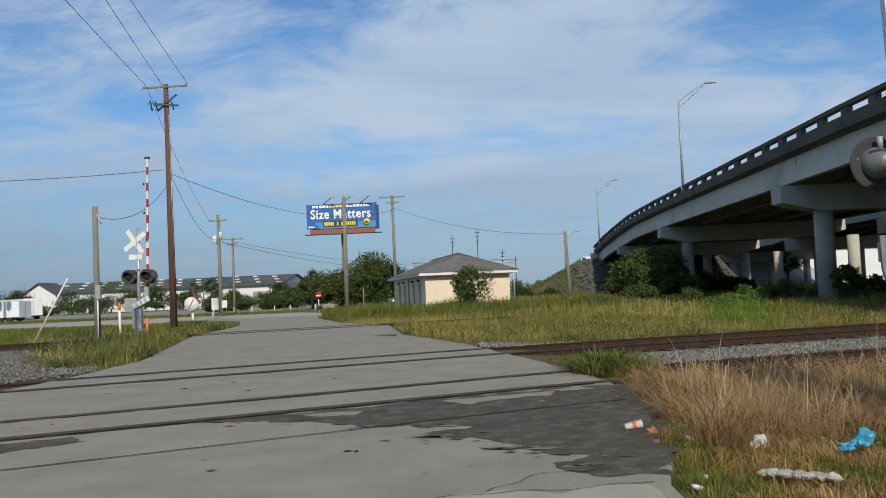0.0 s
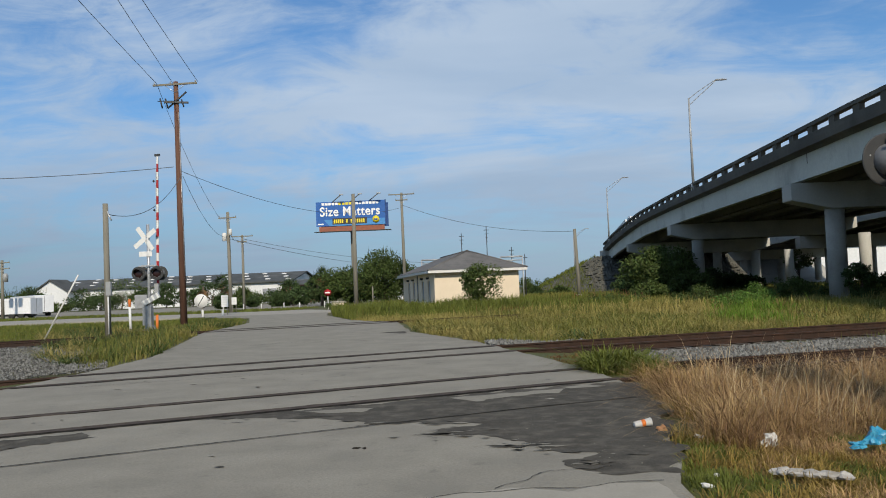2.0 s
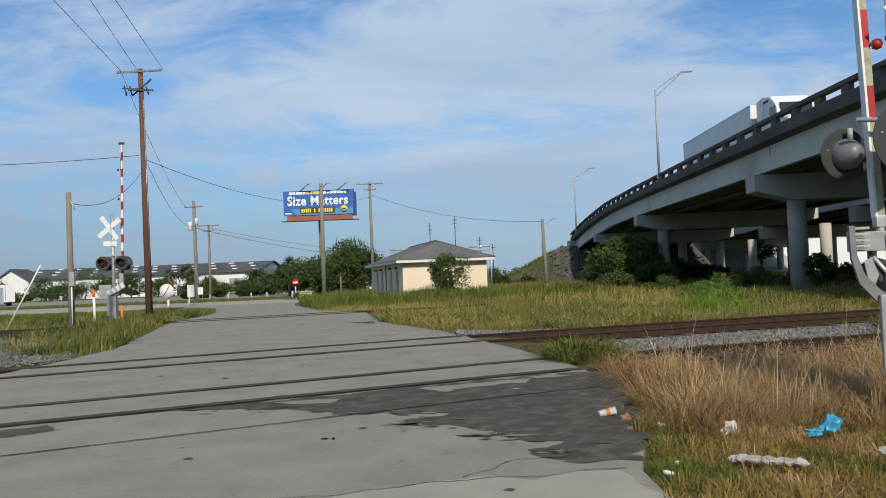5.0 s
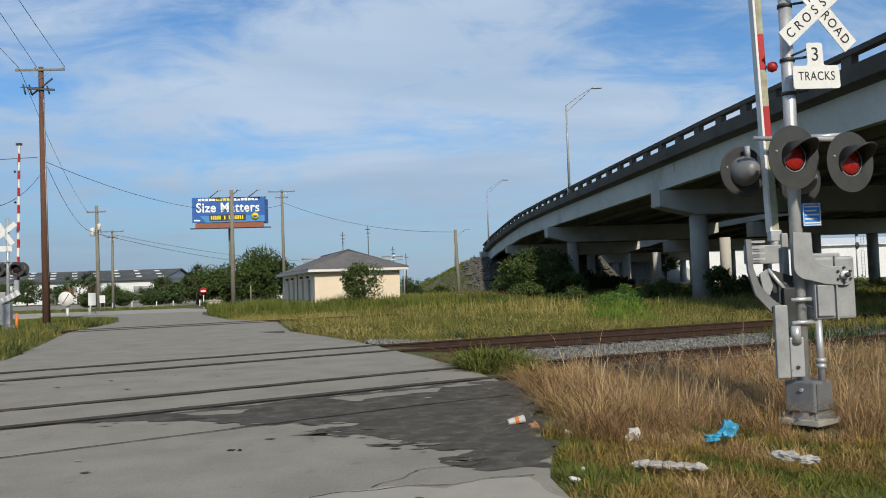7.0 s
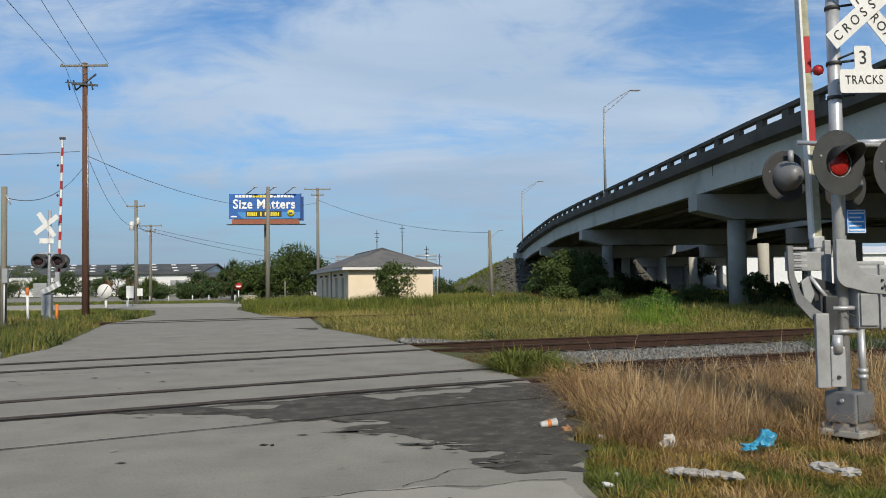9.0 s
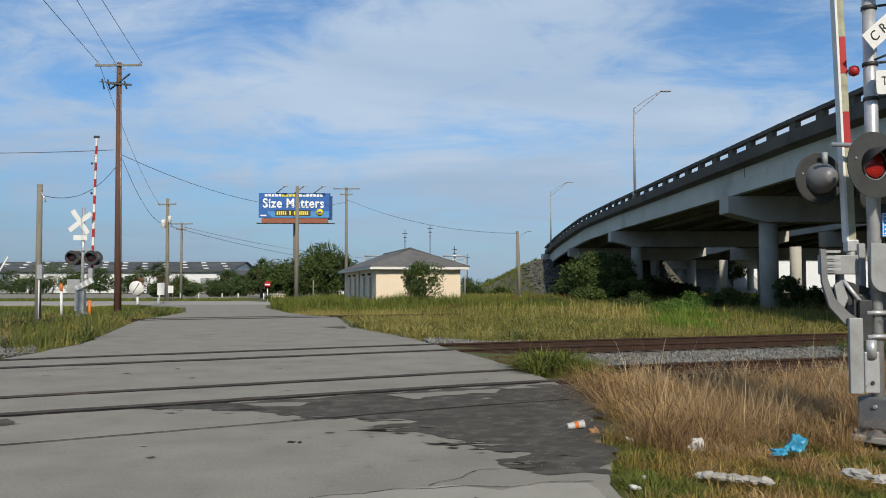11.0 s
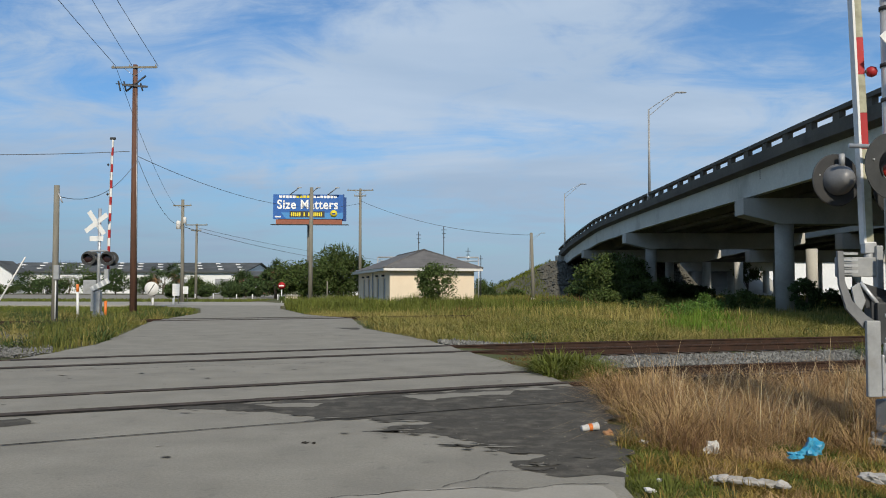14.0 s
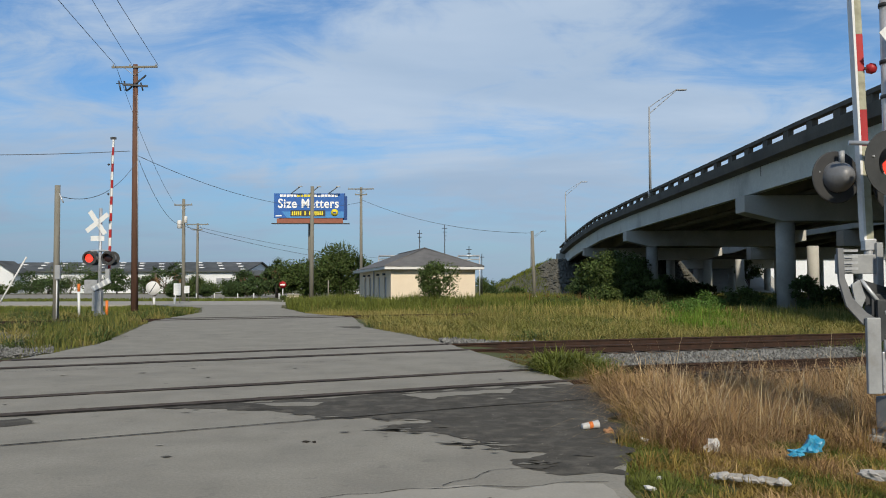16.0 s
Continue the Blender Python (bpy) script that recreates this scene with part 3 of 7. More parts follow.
def crack(points, w, seed):
    """A thin dark crack wandering across the paving."""
    bm = bmesh.new()
    prev = None
    for a, b in zip(points, points[1:]):
        a, b = Vector(a), Vector(b)
        n = max(2, int((b - a).length / 0.06))
        side = Vector((-(b - a).y, (b - a).x)).normalized()
        for i in range(n + 1):
            p = a.lerp(b, i / n)
            p = p + side * (0.10 * noise.noise((p.x * 2.5, p.y * 2.5, seed)) + 0.03 * noise.noise((p.x * 11, p.y * 11, seed)))
            ww = w * (0.5 + abs(noise.noise((p.x * 4, p.y * 4, seed + 9))))
            pair = (bm.verts.new((p.x - side.x * ww, p.y - side.y * ww, 0.0085)), bm.verts.new((p.x + side.x * ww, p.y + side.y * ww, 0.0085)))
            if prev:
                bm.faces.new((prev[0], pair[0], pair[1], prev[1]))
            prev = pair
    bmesh.ops.recalc_face_normals(bm, faces=bm.faces[:])
    return part("crack", bm, M["strip"], road, "narrow dark crack in the paving")


crack([(-3.3, 5.45), (-2.0, 5.62), (-0.95, 5.75), (-0.3, 5.98), (0.45, 6.08), (1.2, 6.2)], 0.007, 1.0)
crack([(0.0, 6.1), (0.3, 6.6), (0.9, 6.75)], 0.005, 2.0)
crack([(-7.5, 14.2), (-4.0, 15.4), (-1.0, 16.6)], 0.010, 4.0)
crack([(-9.5, 24.0), (-6.0, 25.5), (-3.0, 25.0)], 0.016, 5.0)
spots = random.Random(12)
for i in range(30):
    sx_, sy_ = spots.uniform(-6.5, 1.0), spots.uniform(5.0, 17.0)
    q = spots.uniform(0.012, 0.032) * (1 + sy_ / 20)
    blot("road_spot", [(sx_ - q * 1.6, sy_), (sx_, sy_ + q), (sx_ + q * 1.5, sy_ + q * 0.3), (sx_ + q * 0.4, sy_ - q)], 0.0095, M["patch"] if i % 3 else M["concrete_pale"], "small spot on the paving", q * 0.7, 9.0, i)


def strip(name, c, slope, x0, x1, w, z, material, jag=0.02, label=""):
    """A ribbon across the road beside a rail."""
    bm = bmesh.new()
    n = int((x1 - x0) / 0.05)
    prev = None
    for i in range(n + 1):
        x = x0 + (x1 - x0) * i / n
        y = course(c, slope, x)
        a = bm.verts.new((x, y - w[0] + jag * (noise.noise((x * 1.1, c, 0)) + 0.7 * noise.noise((x * 4, c, 4)) + 0.4 * noise.noise((x * 13, c, 5))), z))
        b = bm.verts.new((x, y + w[1] + jag * (noise.noise((x * 1.1, c, 8)) + 0.7 * noise.noise((x * 4, c, 12)) + 0.4 * noise.noise((x * 13, c, 13))), z))
        if prev:
            bm.faces.new((prev[0], a, b, prev[1]))
        prev = (a, b)
    return part(name, bm, material, road, label)


def rail_mesh(c, slope, x0, x1, top, height, step=0.6):
    """A rail of I section swept along its course."""
    prof = [(-0.036, 0), (0.036, 0), (0.036, -0.035), (0.010, -0.045), (0.010, -height + 0.03), (0.070, -height + 0.012), (0.070, -height),
            (-0.070, -height), (-0.070, -height + 0.012), (-0.010, -height + 0.03), (-0.010, -0.045), (-0.036, -0.035)]
    bm = bmesh.new()
    prev = None
    n = max(1, int((x1 - x0) / step))
    for i in range(n + 1):
        x = x0 + (x1 - x0) * i / n
        y = course(c, slope, x)
        ring = [bm.verts.new((x - 0.45 * o, y + 0.9 * o, top(x) + z)) for o, z in prof]
        if prev:
            for k in range(len(prof)):
                bm.faces.new((prev[k], ring[k], ring[(k + 1) % len(prof)], prev[(k + 1) % len(prof)]))
        else:
            bm.faces.new(ring[::-1])
        prev = ring
    bm.faces.new(prev)
    return bm


def road_span(c, slope):
    """The sideways stretch on which a rail lies in the road."""
    l, r = -8.6, 1.0
    for _ in range(12):
        l = along(ROAD_L, course(c, slope, l))
        r = along(ROAD_R, course(c, slope, r))
    return l, r


TIE_MESH = bpy.data.meshes.new("tie")
_b = box(-0.11, -1.3, -0.16, 0.11, 1.3, 0.0, 0.012)
_b.to_mesh(TIE_MESH)
_b.free()
TIE_MESH.materials.append(M["tie"])


def build_track(name, far_c, near_c, slope, wide):
    track = empty(name, None)
    tagged(track, "rusty railway track on wooden ties, set into the road", "railway track", "tracks over the road", "structure")
    sides = []
    for c in (far_c, near_c):
        l, r = road_span(c, slope)
        sides.append((l, r))
        strip("filler_strip", c, slope, l + 0.1, r - 0.02, wide, 0.009, M["strip"], 0.075, "black filler beside the rail")
        part("rail_head", rail_mesh(c, slope, l, r, lambda x: 0.016, 0.02, 0.5), M["railhead"], track, "worn steel rail head flush with the road")
        for x0, x1 in ((-70, l), (r, 75)):
            part("rail", rail_mesh(c, slope, x0, x1, lambda x: 0.012, 0.17, 0.8), M["rust"], track)
    mid = (far_c + near_c) / 2
    for x0, x1 in ((-70, min(s[0] for s in sides) - 0.4), (max(s[1] for s in sides) + 0.4, 75)):
        bm = bmesh.new()
        prev = None
        n = int((x1 - x0) / 0.5)
        for i in range(n + 1):
            x = x0 + (x1 - x0) * i / n
            y = course(mid, slope, x)
            ring = []
            for k, (o, z) in enumerate(((-2.5, -0.34), (-1.6, -0.185), (-0.8, -0.20), (0.0, -0.19), (0.8, -0.2), (1.6, -0.185), (2.5, -0.34))):
                j = 0.04 * noise.noise((x * 1.7, o * 2 + mid, 3))
                ring.append(bm.verts.new((x - 0.42 * o, y + 0.9 * o, z + j)))
            if prev:
                for k in range(6):
                    bm.faces.new((prev[k], ring[k], ring[k + 1], prev[k + 1]))
            prev = ring
        part("ballast_bed", bm, M["ballast"], track)
    placed = 0
    for x0, x1 in ((-32, min(s[0] for s in sides) - 0.6), (max(s[1] for s in sides) + 0.5, 34)):
        x = x0
        while x < x1:
            y = course(mid, slope, x)
            s = course(mid, slope, x + 0.1) - y
            t = new("tie", TIE_MESH)
            t.parent = track
            t.matrix_basis = pose(x, y, -0.158 + random.uniform(-0.012, 0.012), 0, 0, math.degrees(math.atan2(s, 0.1)) + random.uniform(-2, 2))
            x += 0.52
            placed += 1
    return track


build_track("track_far", *TRACKS["track_far"], (0.22, 0.26))
build_track("track_middle", *TRACKS["track_middle"], (0.17, 0.13))
build_track("track_near", *TRACKS["track_near"], (0.12, 0.12))
# a thin open seam that runs beside the near track
strip("seam", 9.83, 0.54, -8.3, 1.75, (0.018, 0.018), 0.010, M["strip"], 0.012, "narrow open seam in the paving")
strip("tar_band", 11.95, 0.5, -8.3, 1.6, (0.20, 0.10), 0.0065, M["strip"], 0.05, "black tar band beside the rail")

# ---- overpass ----
EDGE_X = 17.0


def deck_top(y):
    """Height of the parapet's top along the overpass."""
    return 1.45 + float(np.interp(y, [-400, -120, -40, 25, 40, 80, 95, 105, 116, 125, 132, 160, 200, 260, 400], [0.0, 3.6, 6.9, 7.75, 7.92, 7.97, 7.86, 7.4, 6.75, 5.95, 5.2, 3.0, 1.3, 0.6, 0.3]))


def sweep_y(bm, outline, ys, top):
    """Sweeps an (x, dz) outline along y, dz measured from top(y)."""
    prev = None
    for y in ys:
        ring = [bm.verts.new((x, y, top(y) + z)) for x, z in outline]
        if prev:
            for k in range(len(ring)):
                bm.faces.new((prev[k], ring[k], ring[(k + 1) % len(ring)], prev[(k + 1) % len(ring)]))
        else:
            bm.faces.new(ring)
        prev = ring
    bm.faces.new(prev[::-1])
    bmesh.ops.recalc_face_normals(bm, faces=bm.faces[:])
    return bm


BENTS = ((-13.4, (19.6, 36.0, 52.0)), (17.5, (19.6, 36.0, 52.0)), (48.4, (19.6, 35.6, 52.0)), (79.8, (19.6, 34.9, 44.2, 50.2)), (104.0, (19.6, 27.8, 32.4, 36.4, 41.2, 46.2, 51.0)), (136.0, (40.5, 46.2, 52.0)), (168.0, (40.5, 46.2, 52.0)))


def build_overpass():
    over = empty("overpass", None)
    tagged(over, "grey concrete highway overpass on round columns", "overpass", kind="structure")
    for x0, x1 in ((EDGE_X, 34.0), (37.5, 54.5)):
        if x0 == EDGE_X:
            deck_line, ys = deck_top, [-180 + 4 * i for i in range(77)] + [126]
        else:
            deck_line, ys = (lambda y: max(deck_top(y), deck_top(112)) if y > 60 else deck_top(y)), [-180 + 4 * i for i in range(100)]
        part("deck", sweep_y(bmesh.new(), [(x0, -0.86), (x1, -0.86), (x1, -1.12), (x0 + 0.7, -1.3), (x0 + 0.5, -1.3), (x0 + 0.02, -1.16)], ys, deck_line), M["concrete_dark"], over)
        # outer girder pale, inner ones coloured darker to carry the deck's shade
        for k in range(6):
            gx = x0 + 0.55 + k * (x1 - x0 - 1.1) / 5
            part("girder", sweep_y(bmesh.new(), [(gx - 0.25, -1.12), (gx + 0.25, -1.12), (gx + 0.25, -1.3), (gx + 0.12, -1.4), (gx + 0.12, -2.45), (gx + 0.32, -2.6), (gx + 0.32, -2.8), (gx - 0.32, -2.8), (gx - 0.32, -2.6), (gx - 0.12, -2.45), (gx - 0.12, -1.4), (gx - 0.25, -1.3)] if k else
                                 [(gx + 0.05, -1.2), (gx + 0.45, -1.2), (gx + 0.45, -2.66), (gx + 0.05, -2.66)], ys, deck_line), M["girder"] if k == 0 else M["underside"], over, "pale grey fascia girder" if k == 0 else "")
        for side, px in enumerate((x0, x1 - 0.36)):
            part("parapet_kerb", sweep_y(bmesh.new(), [(px, -0.86), (px + 0.36, -0.86), (px + 0.36, -0.56), (px, -0.56)], ys, deck_line), M["concrete_dark"], over)
            part("parapet_rail", sweep_y(bmesh.new(), [(px - 0.03, -0.20), (px + 0.33, -0.20), (px + 0.33, 0.0), (px - 0.03, 0.0)], ys, deck_line), M["concrete_dark"], over)
            pm = bpy.data.meshes.new("parapet_post")
            pb = box(0.02, -0.33, -0.58, 0.30, 0.33, -0.18, 0.01)
            pb.to_mesh(pm)
            pb.free()
            pm.materials.append(M["concrete_dark"])
            y = -60.0 if side == 0 and x0 == EDGE_X else 20.0
            while y < 126:
                o = new("parapet_post", pm)
                o.parent = over
                slope = (deck_top(y + 0.5) - deck_top(y - 0.5))
                o.matrix_basis = pose(px, y, deck_top(y), math.degrees(math.atan(slope)))
                y += 2.75
    for y, cols in BENTS:
        t = max(deck_top(y), deck_top(112) if y > 120 else 0) - 2.8
        for x0, x1 in ((EDGE_X, 34.0), (37.5, 54.5)):
            if y > 120 and x0 == EDGE_X:
                continue
            taper = 2.2 if x0 == EDGE_X else 0.05
            part("bent_cap", prism([(x0, t), (x1, t), (x1, t - 0.95 if x0 == EDGE_X else t - 1.46), (x1 - taper, t - 1.48), (x0 + taper, t - 1.48), (x0, t - 0.95 if x0 == EDGE_X else t - 1.46)], 1, y - 0.75, y + 0.75, 0.03), M["concrete"], over, "concrete bent cap with tapered ends")
        for cx in cols:
            part("column", tube((cx, y, -0.3), (cx, y, t - 1.45), 0.53, n=28), M["concrete"], over)
    # end of the bridge
    part("abutment", box(EDGE_X - 0.4, 124.5, -0.3, 34.4, 127, deck_top(125) - 1.15), M["concrete"], over)
    slope = prism([(133, -0.3), (150, 5.2), (156, 5.2), (156, -0.3)], 0, 36.5, 55.5)
    part("slope_paving", slope, M["concrete"], over, "pale paved slope under the far bridge end")
    part("joint_stain", box(EDGE_X + 0.585, 46.6, deck_top(46.6) - 1.85, EDGE_X + 0.596, 46.68, deck_top(46.6) - 1.3), M["concrete_dark"], over, "dark rust streak at the deck joint")
    return over


build_overpass()


def bank_height(x, y):
    """Height of the earth slope at the end of the bridge."""
    h = (deck_top(max(y, 127)) - 1.6) * min(1.0, max(0.0, (y - 109) / 16.0))
    return max(0.0, min(h, h - (EDGE_X - 1 - x) / 2.0))


def build_embankment():
    bm = bmesh.new()
    ys = [100 + 4 * i for i in range(60)]
    prev = None
    for y in ys:
        h = deck_top(max(y, 127)) - 1.6
        h = h * min(1.0, max(0.0, (y - 109) / 16.0))
        w = 2.0 * h
        row = []
        for x, z in ((EDGE_X - 1 - w - 1, -0.3), (EDGE_X - 1 - w, 0.0), (EDGE_X - 1 - w * 0.5, h * 0.5), (EDGE_X - 1, h), (22, h), (28, h), (34.5, h), (34.5 + w * 0.3, 0), (35.5 + w * 0.3, -0.3)):
            row.append(bm.verts.new((x + 0.25 * noise.noise((x * 0.4, y * 0.4, 1)), y, z + 0.25 * noise.noise((x * 0.35, y * 0.35, 5)))))
        if prev:
            for k in range(len(row) - 1):
                bm.faces.new((prev[k], prev[k + 1], row[k + 1], row[k]))
        prev = row
    ob = obj_from("embankment", bm, M["rock"])
    tagged(ob, "dark stone-faced slope under the end of the bridge", "embankment", kind="structure")


build_embankment()

# ---- poles ----


def pole_parts(thing, h, r0, r1, material, name="pole"):
    return part(name, tube((0, 0, -0.35), (0, 0, h), r0, r1, 14), material, thing)


def insulator(thing, x, y, z):
    part("insulator", lathe([(0.02, 0), (0.055, 0.03), (0.03, 0.06), (0.05, 0.09), (0.02, 0.14)], 8, Matrix.Translation((x, y, z))), M["galv_paint"], thing)


def crossarm(thing, z, half, y=-0.16, turn=0):
    m = pose(0, 0, 0, 0, 0, turn)
    part("crossarm", box(-half, y - 0.05, z - 0.06, half, y + 0.05, z + 0.06, 0.01, m), M["wood_grey"], thing)
    for sx in (-1, 1):
        part("brace", bm_tube(bmesh.new(), m @ Vector((sx * half * 0.45, y, z - 0.05)), m @ Vector((0, y, z - 0.55)), 0.018, n=6), M["galv"], thing)
    return m


def pole_a():
    p = empty("utility_pole", pose(-19.61, 52.49, -0.2, 0, -0.55, 0))
    tagged(p, "tall reddish wooden utility pole with a crossarm", "utility pole", "utility poles")
    h = 15.75
    pole_parts(p, h, 0.23, 0.15, M["wood_red"])
    m = crossarm(p, h - 0.2, 1.45)
    for x in (-1.35, -0.3, 1.35):
        insulator(p, x, -0.16, h - 0.14)
    # fuse arm below, set askew
    part("fuse_arm", box(-0.75, -0.25, h - 1.45, 0.75, -0.13, h - 1.33, 0.01, pose(0, 0, 0, 0, 0, 20)), M["dark_steel"], p)
    part("steel_brace", tube((-0.5, -0.2, h - 1.75), (0.75, -0.2, h - 0.75), 0.06, n=8), M["dark_steel"], p)
    for x in (-0.95, -0.6, 0.45):
        part("cutout", tube((x, -0.3, h - 1.2 - 0.1 * x), (x + 0.15, -0.34, h - 1.75), 0.05, n=8), M["dark_steel"], p)
    part("side_bracket", tube((-1.15, -0.2, h - 1.25), (0.0, -0.2, h - 1.3), 0.025, n=6), M["dark_steel"], p)
    part("ground_wire", tube((0.19, -0.06, 0), (0.15, -0.06, h - 2), 0.022, n=6), M["galv"], p)


pole_a()


def plain_pole(x, y, h, r0, r1, material, label, lean=0.0, arms=(), z=-0.2):
    p = empty("utility_pole", pose(x, y, z, 0, lean, 0))
    tagged(p, label, "utility pole", "utility poles")
    pole_parts(p, h, r0, r1, material)
    for dz, half, turn in arms:
        crossarm(p, h - dz, half, -0.14, turn)
        for k in (-0.92, 0.92):
            mm = pose(0, 0, 0, 0, 0, turn) @ Vector((half * k, -0.14, h - dz + 0.06))
            insulator(p, mm.x, mm.y, mm.z)
    return p


pole_e = plain_pole(-16.51, 35.3, 5.95, 0.135, 0.115, M["wood_grey"], "short weathered grey wooden pole beside the track", -0.2)
part("meter_box", box(0.06, -0.30, 1.95, 0.28, -0.14, 2.55, 0.015), M["galv_paint"], pole_e)
part("conduit", tube((0.12, -0.2, 0.3), (0.12, -0.2, 2.1), 0.03, n=8), M["white"], pole_e, "white conduit")
part("service_head", tube((0.1, -0.05, 5.6), (0.3, -0.1, 5.2), 0.03, n=8), M["galv"], pole_e)
pole_b = plain_pole(-12.45, 76.8, 10.85, 0.22, 0.16, M["wood_grey"], "weathered grey wooden pole in tall grass", 0.25)
plain_pole(-9.75, 95, 12.9, 0.2, 0.14, M["wood_grey"], "grey wooden utility pole with a crossarm", -0.1, [(0.2, 1.5, 0), (0.85, 0.7, 0)])
pole_d = plain_pole(7.75, 74, 6.5, 0.17, 0.13, M["wood_grey"], "weathered grey wooden pole in the field", -1.6)
part("sign_plate", box(-0.28, -0.22, 0.15, 0.28, -0.19, 0.75, 0.01), M["white"], pole_d, "white plate near the foot")
pole_f = plain_pole(-26.0, 82.5, 10.3, 0.2, 0.15, M["wood_grey"], "grey wooden pole carrying transformers", -0.5, [(0.6, 0.9, 0)])
part("transformer", lathe([(0.05, 7.35), (0.22, 7.37), (0.23, 8.05), (0.17, 8.18), (0.05, 8.2)], 14, Matrix.Translation((-0.32, -0.3, 0))), M["trim"], pole_f, "pale grey transformer can")
part("transformer", lathe([(0.04, 7.9), (0.16, 7.92), (0.17, 8.45), (0.12, 8.55), (0.04, 8.56)], 14, Matrix.Translation((0.30, -0.3, 0))), M["trim"], pole_f, "pale grey transformer can")
plain_pole(-30.2, 101, 9.3, 0.18, 0.13, M["wood_grey"], "grey wooden pole with a crossarm", 0.0, [(0.15, 1.35, 0), (0.8, 0.6, 0)])
stub = plain_pole(-57.7, 96, 7.2, 0.2, 0.16, M["wood_grey"], "grey pole with transformers beside the yard", 0, [(0.3, 1.0, 0), (1.0, 1.0, 0)])
for sx in (-0.6, 0.6):
    part("transformer", lathe([(0.05, 4.6), (0.3, 4.62), (0.31, 5.4), (0.2, 5.6), (0.05, 5.62)], 14, Matrix.Translation((sx, -0.35, 0))), M["galv_paint"], stub)

# guy brace that leans beside the track
guy = empty("guy_pole", pose(-20.1, 36.5, -0.25))
tagged(guy, "pale leaning guy rod beside the track", "guy rod")
part("rod", tube((0, 0, 0), (1.7, 0, 3.0), 0.035, n=10), M["trim"], guy)

# ---- wires ----


def wire(a, b, sag, r=0.016):
    ob = cable("wire", (a, b), r, sag, M["cable"])
    tagged(ob, "thin black overhead wire strung between poles", "wire", "overhead wires")


wire((-20.95, 52.3, 15.45), (-11.8, 0.0, 15.6), 0.25)
wire((-19.9, 52.3, 15.45), (-8.3, 0.0, 15.6), 0.25)
wire((-18.25, 52.3, 15.45), (-8.5, 0.0, 15.6), 0.25)
wire((-20.0, 52.4, 10.0), (-60, 18.0, 10.5), 2.2, 0.022)
wire((-19.5, 52.5, 9.7), (-9.8, 94.9, 11.0), 1.6, 0.018)
wire((-9.75, 95, 11.3), (7.6, 74, 6.1), 0.9, 0.02)
wire((-19.5, 52.5, 9.5), (-16.3, 35.2, 5.25), 0.9)
wire((-19.45, 52.5, 9.4), (-26.0, 82.4, 7.6), 1.2)
wire((-20.95, 52.5, 15.3), (-26.8, 82.4, 9.4), 0.8, 0.014)
wire((-26.0, 82.5, 8.0), (-30.2, 101, 8.4), 0.5)
wire((-30.0, 101, 8.6), (-9.8, 140, 6.0), 0.6, 0.022)
wire((-26.0, 82.5, 7.4), (-9.8, 140, 5.2), 0.8, 0.022)


def street_lamp(y, h=7.1):
    p = empty("street_lamp", pose(EDGE_X + 0.1, y, deck_top(y) - 0.55))
    tagged(p, "slim galvanised street lamp on the bridge parapet", "street lamp", "bridge lamps")
    part("pole", tube((0, 0, 0), (0, 0, h + 0.55), 0.12, 0.07, 12), M["galv_paint"], p)
    part("base", tube((0, 0, 0), (0, 0, 0.5), 0.2, n=12), M["galv"], p)
    for z0, z1, bow in ((h + 0.5, h + 1.98, 0.06), (h - 0.05, h + 1.92, 0.0)):
        bm = bmesh.new()
        pts = [Vector((0, 0, z0)).lerp(Vector((2.3, 0, z1)), k / 6) + Vector((0, 0, bow * math.sin(math.pi * k / 6))) for k in range(7)]
        for a, b in zip(pts, pts[1:]):
            bm_tube(bm, a, b, 0.032, n=8)
        part("arm", bm, M["galv_paint"], p)
    bm = lathe([(0.03, -0.5), (0.12, -0.4), (0.15, 0.1), (0.1, 0.4), (0.02, 0.5)], 12)
    bmesh.ops.transform(bm, matrix=pose(2.72, 0, h + 1.97, 0, 90, 0) @ Matrix.Diagonal((0.55, 1, 1, 1)), verts=bm.verts[:])
    part("lamp_head", bm, M["galv_paint"], p)


for ly in (70.0, 120.0, 170.0, 20.0, -30.0):
    street_lamp(ly)
# ---- signals at the crossing ----


def text(name, body, size, m, material, parent, extrude=0.002, spacing=1.0, bold=0.0):
    cu = bpy.data.curves.new(name, "FONT")
    cu.body, cu.size, cu.extrude, cu.space_character, cu.offset = body, size, extrude, spacing, bold
    cu.align_x, cu.align_y = "CENTER", "CENTER"
    cu.materials.append(material)
    ob = new(name, cu)
    ob.parent = parent
    ob.matrix_basis = m
    return ob


FRONT = pose(0, 0, 0, 90, 0, 0)      # lays a flat outline upright, facing -y
LAMPS = []


